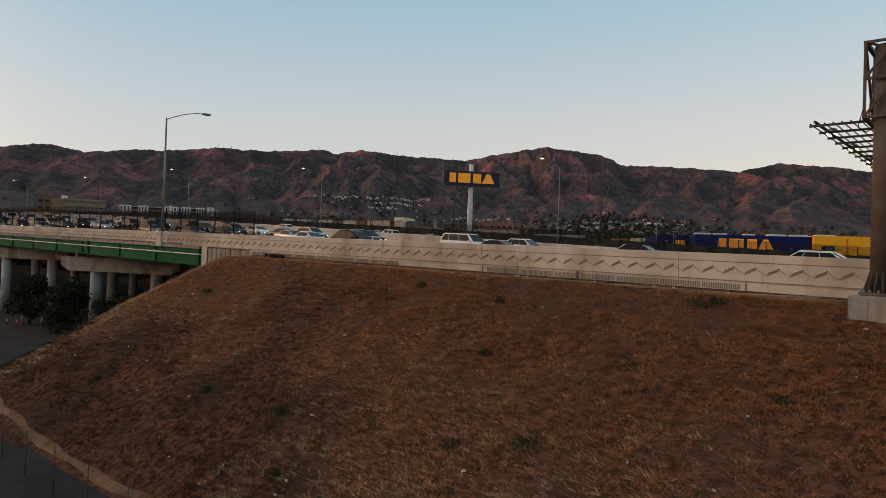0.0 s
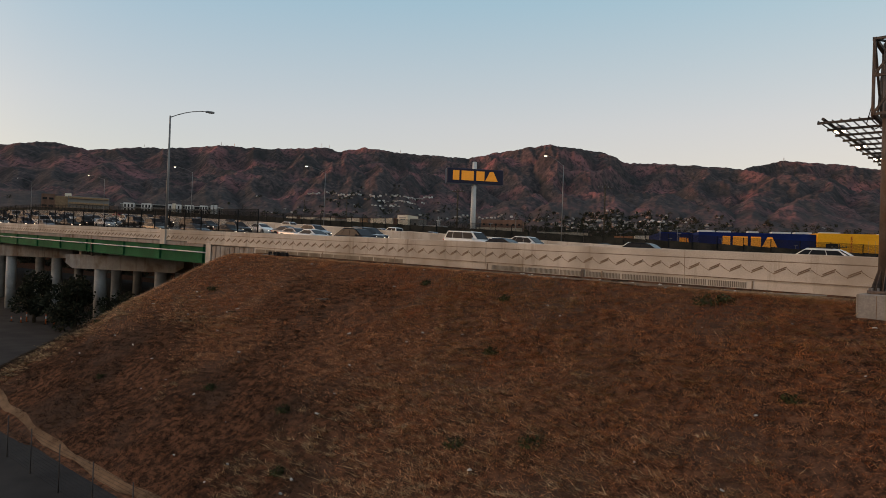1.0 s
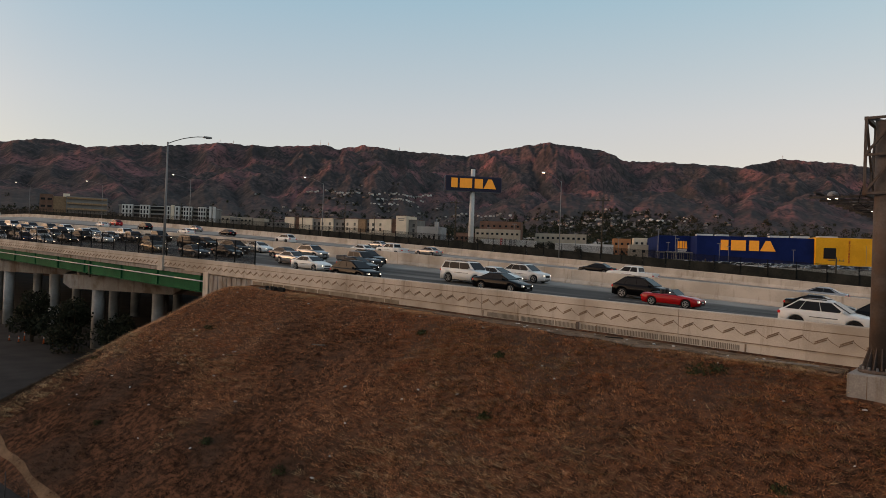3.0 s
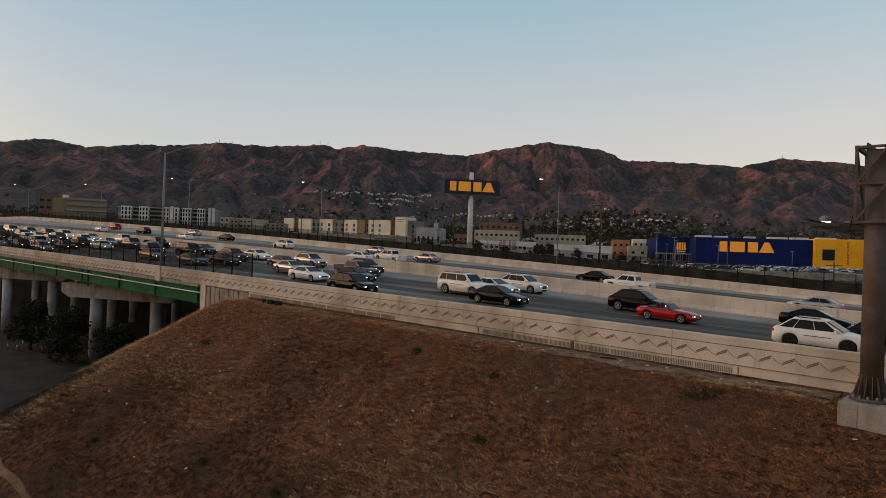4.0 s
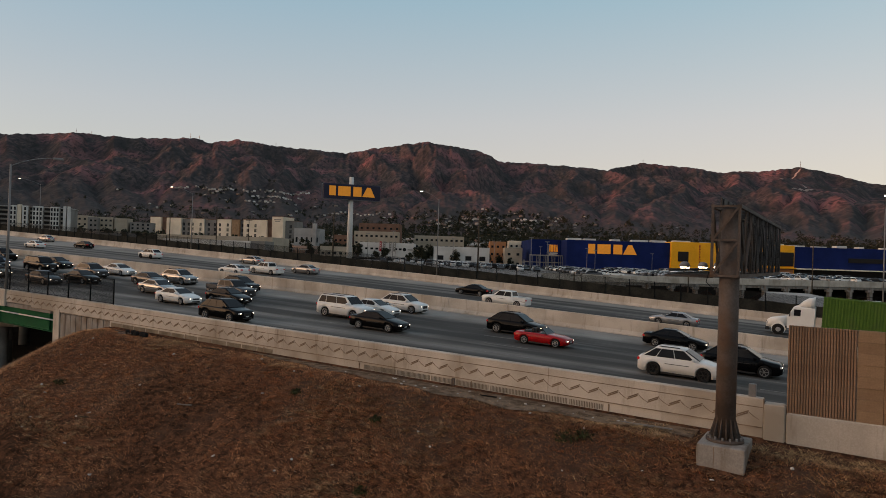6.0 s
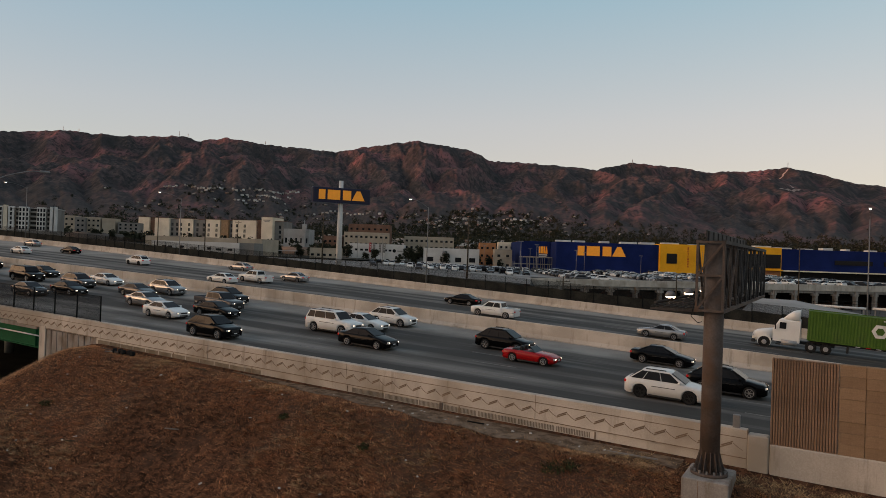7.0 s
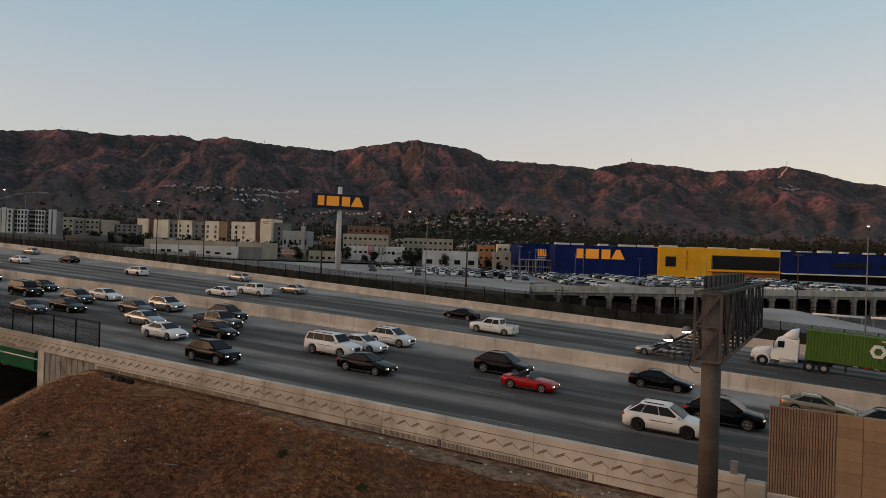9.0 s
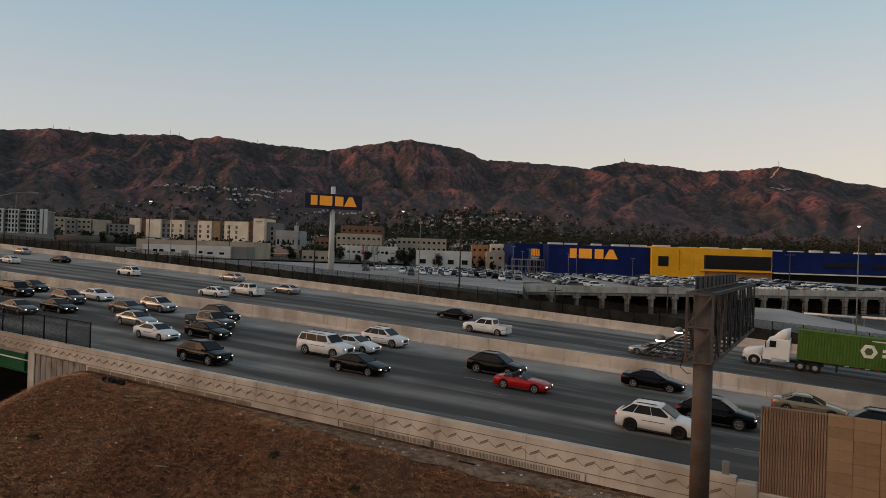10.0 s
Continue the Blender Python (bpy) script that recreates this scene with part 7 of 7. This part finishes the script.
# the estate on the foothill and looser houses along the mountain foot
for i in range(480):
    if i < 70:
        b, sft = tr.normal(47.5, 4.5), tr.uniform(0.16, 0.34)
    elif i < 330:
        b, sft = tr.normal(27, 5.0), tr.uniform(0.08, 0.20)
    else:
        b, sft = tr.uniform(0, 76), tr.uniform(0.0, 0.08)
    x, y, z = hill_z(b, sft)
    groves.append((x, y, z))
    houses.append((x + tr.uniform(-9, 9), y + tr.uniform(-9, 9), z - 1.5, tr.uniform(4, 8.5), tr.uniform(4, 7), tr.uniform(2.2, 3.6), radians(30 + tr.choice((0, 90)) + tr.uniform(-25, 25))))
ESTATE = island_tones("estate_walls", [(0.55, 0.5, 0.45), (0.42, 0.36, 0.31), (0.62, 0.58, 0.54), (0.3, 0.24, 0.2)])
BEAR, RANGE = np.degrees(np.arctan2(-MX[5], MY[5])), np.hypot(MX, MY)
estate = []
for b0, b1, rise, step in ((42.8, 53.2, 0.0785, 0.17), (43.5, 47.5, 0.071, 0.2), (45.2, 48.2, 0.064, 0.22), (22.0, 30.0, 0.050, 0.28), (24.0, 33.0, 0.043, 0.3), (36.0, 41.0, 0.052, 0.34)):
    for b in np.arange(b0, b1, step):
        if tr.uniform() < 0.22:
            continue
        j = int(np.argmin(np.abs(BEAR - b)))
        i = int(np.argmax((MZ[:, j] - 17.6) / RANGE[:, j] > rise + 0.0015 * math.sin(b * 2.1) + tr.normal(0, 0.0006)))
        estate.append((MX[i, j], MY[i, j], MZ[i, j] - 2.0, tr.uniform(4, 7), tr.uniform(5, 8), tr.uniform(3.4, 5.4), radians(48 + tr.uniform(-12, 12))))
tagged(block_mesh("hillside_estate", estate, ESTATE), "rows of pale houses on the foothill terraces", "houses", kind="stuff")
tagged(roof_mesh("estate_roofs", estate, ROOF_TONES), "brown roofs of the foothill houses", "roofs", kind="stuff")
tagged(block_mesh("town_sheds", low_blocks, HOUSE_TONES), "low flat-roofed sheds and shops of the town", "sheds", kind="stuff")
tagged(block_mesh("town_houses", houses, HOUSE_TONES), "scattered pale houses of the town below the mountains", "houses", kind="stuff")
tagged(roof_mesh("town_roofs", houses, ROOF_TONES), "brown and grey house roofs of the town", "roofs", kind="stuff")
cs, rs = [], []
for i in range(4800):
    b = tr.uniform(-4, 79)
    if i < 1700:
        r = tr.uniform(470 if b < 42 else 690, 930)
        x, y = toward(r, b)
        z = z_at(x, y)
    else:
        x, y, z = hill_z(b, abs(tr.normal(0, 0.075)) % 0.3)
        x, y = x + tr.uniform(-12, 12), y + tr.uniform(-12, 12)
    h = tr.uniform(6, 15)
    cs.append((x, y, z + h * 0.45))
    rs.append(h * 0.5)
for x, y, z in groves:
    for k in range(2):
        h = tr.uniform(5, 9)
        r = math.hypot(x, y)
        back = tr.uniform(6, 22)
        gx_, gy_ = x * (1 - back / r) + tr.uniform(-14, 14), y * (1 - back / r) + tr.uniform(-14, 14)
        cs.append((gx_, gy_, z + h * 0.2 - back * 0.12))
        rs.append(h * 0.5)
for i in range(260):
    b, r = tr.uniform(24, 70), tr.uniform(380, 600)
    x, y = toward(r, b)
    if y < y_lot(x) + 55 or (b < 31 and r < 420):
        continue
    h = tr.uniform(4, 9)
    cs.append((x, y, z_at(x, y) + h * 0.4))
    rs.append(h * 0.45)
tagged(scatter_mesh("town_trees", *leaf_cloud(tr, np.array(cs), np.array(rs), 32, 1.35), LEAF), "dark trees among the town's houses", "trees", kind="stuff")
for i, (b, r, h) in enumerate(((36.2, 340, 9), (37.0, 330, 7), (30.2, 330, 11), (31.2, 335, 12), (29.4, 340, 10), (46.5, 300, 9), (45.3, 310, 10), (44.3, 320, 8), (27.6, 350, 9), (26.5, 345, 8), (58, 420, 11), (56.8, 430, 10), (62.5, 440, 12), (60.5, 450, 11), (33.4, 345, 13), (32.5, 350, 12), (34.1, 355, 11), (38.6, 345, 11), (39.6, 350, 10), (40.4, 345, 11), (47.8, 330, 8), (51.8, 320, 7), (33.0, 300, 6), (34.2, 298, 6), (42.6, 300, 9), (41.4, 320, 10), (54.2, 330, 8), (25.6, 330, 7))):
    x, y = toward(r, b)
    tree(x, y, h * 0.72, h * 0.36, 300 + i, "dark evergreen tree beside the town buildings", "town trees")
# shrubs along the far fence
cs, rs = [], []
for i in range(260):
    x = -70 - tr.uniform(0, 1) ** 0.8 * 230
    y = y_far(x) + 3 + tr.uniform(0, 3.5)
    cs.append((x, y, z_at(x, y) + tr.uniform(0.2, 1.6)))
    rs.append(tr.uniform(0.8, 1.7))
for i in range(620):
    x = -120 - tr.uniform(0, 1) ** 0.7 * 250
    y = y_far(x) + 7 + tr.uniform(0, 1) * (60 if x < -215 else 16)
    cs.append((x, y, z_at(x, y) + tr.uniform(0.0, 1.4)))
    rs.append(tr.uniform(1.0, 2.4))
tagged(scatter_mesh("roadside_shrubs", *leaf_cloud(tr, np.array(cs), np.array(rs), 60, 0.28), LEAF), "dark shrubs behind the roadside fence", "shrubs", kind="stuff")

# ---- masts, fire road and car park lamps ----
for b, h in ((60.3, 30), (59.2, 18), (52.2, 34), (51.6, 20), (45.6, 22), (15.0, 24), (3.5, 30), (66.0, 22)):
    x, y, z = hill_z(b, 0.998)
    mast = thing("radio_mast", "slim radio mast on the mountain crest", "mast", "crest masts", pose(x, y, z - 3))
    part("mast", one(tube, (0, 0, 0), (0, 0, h + 3), 1.0, 0.6, 5), GALV, mast)
    for f in (0.55, 0.8):
        part("antenna", one(rbox, -1.8, 1.8, -0.8, 0.8, h * f, h * f + 2.5, 0.2), GALV, mast)


PALE_DIRT = surface("pale_cut_dirt", (0.26, 0.19, 0.165), (0.38, 0.29, 0.255), 0.05, 1.0, 0.2, 0.3)


def ground_ribbon(name, stops, width, label):
    """A cut dirt track over the mountain side through bearings and shares of the way up."""
    cols = np.degrees(np.arctan2(-MX[5], MY[5]))

    def ground_at(p):
        r, b = math.hypot(p.x, p.y), math.degrees(math.atan2(-p.x, p.y))
        u = min(max((r - 900) / 2700 * 259, 0), 258.5)
        i0, f = int(u), u - int(u)
        return float(np.interp(b, cols, MZ[i0])) * (1 - f) + float(np.interp(b, cols, MZ[i0 + 1])) * f

    mid = []
    for (b0, s0), (b1, s1) in zip(stops, stops[1:]):
        for k in range(30):
            f = k / 30
            mid.append(Vector(toward(900 + 2700 * (s0 + (s1 - s0) * f), b0 + (b1 - b0) * f + 0.05 * math.sin(k * 0.9))))
    bm = bmesh.new()
    prev = None
    for p, q in zip(mid, mid[1:]):
        side = Vector((-(q - p).y, (q - p).x)).normalized() * width
        row = [bm.verts.new((*(p + side * e), ground_at(p + side * e) + 1.6)) for e in (-1, 0, 1)]
        if prev:
            bm.faces.new((prev[0], row[0], row[1], prev[1]))
            bm.faces.new((prev[1], row[1], row[2], prev[2]))
        prev = row
    return tagged(part(name, bm, PALE_DIRT, None), label, "track", kind="structure")


ground_ribbon("fire_road", [(3.2, 0.985), (4.3, 0.93), (3.9, 0.88), (5.8, 0.82), (4.6, 0.76), (4.4, 0.72), (2.6, 0.62), (4.1, 0.55)], 4.5, "pale dirt track winding down the mountain")
for depth, l in ((200, -18), (215, 8), (215, 30), (235, -30), (240, 0), (240, 34), (262, 16), (262, 52), (285, 60), (285, 84), (190, 22), (278, 36)):
    p = AHEAD * depth + RIGHT * l
    lp = thing("car_park_lamp", "slim pale lamp post in the car park", "lamp post", "car park lamps", pose(p.x, p.y, z_at(p.x, p.y), 0, 0, 30))
    part("pole", one(tube, (0, 0, 0), (0, 0, 9.5), 0.1, 0.07, 8), GALV, lp)
    part("head", one(rbox, -0.7, 0.7, -0.2, 0.2, 9.4, 9.6, 0.05), GALV, lp)

# ---- lane dashes on the paving ----
PAINT_LINE = surface("worn_lane_paint", (0.12, 0.117, 0.11), (0.25, 0.243, 0.23), 1.5, 0.9, 0.0, 12)
road_ob = bpy.data.objects["road"]
dash = None
for line, sign, lanes in ((y_median, -1, 7), (y_median, 1, 7)):
    for lane in range(1, lanes):
        x = 4.0 + 1.7 * lane
        while x > -150:
            y = line(x) + sign * (1.0 + 3.27 * lane)
            if y > 30:
                at = road_pose(x, y, 0.006)
                if dash is None:
                    dash = part("lane_dash", one(box, -1.5, 1.5, -0.06, 0.06, 0, 0.006), PAINT_LINE, road_ob, at=at)
                else:
                    o = new("lane_dash", dash.data)
                    o.parent, o.matrix_basis = road_ob, at
            x -= 14.6

# ---- the plan to metres ----
for ob in [o for o in scene.objects if o.parent is None and o.type in ("MESH", "EMPTY", "FONT", "CURVE")]:
    ob.matrix_basis = Matrix.Scale(PLAN_SCALE, 4) @ ob.matrix_basis
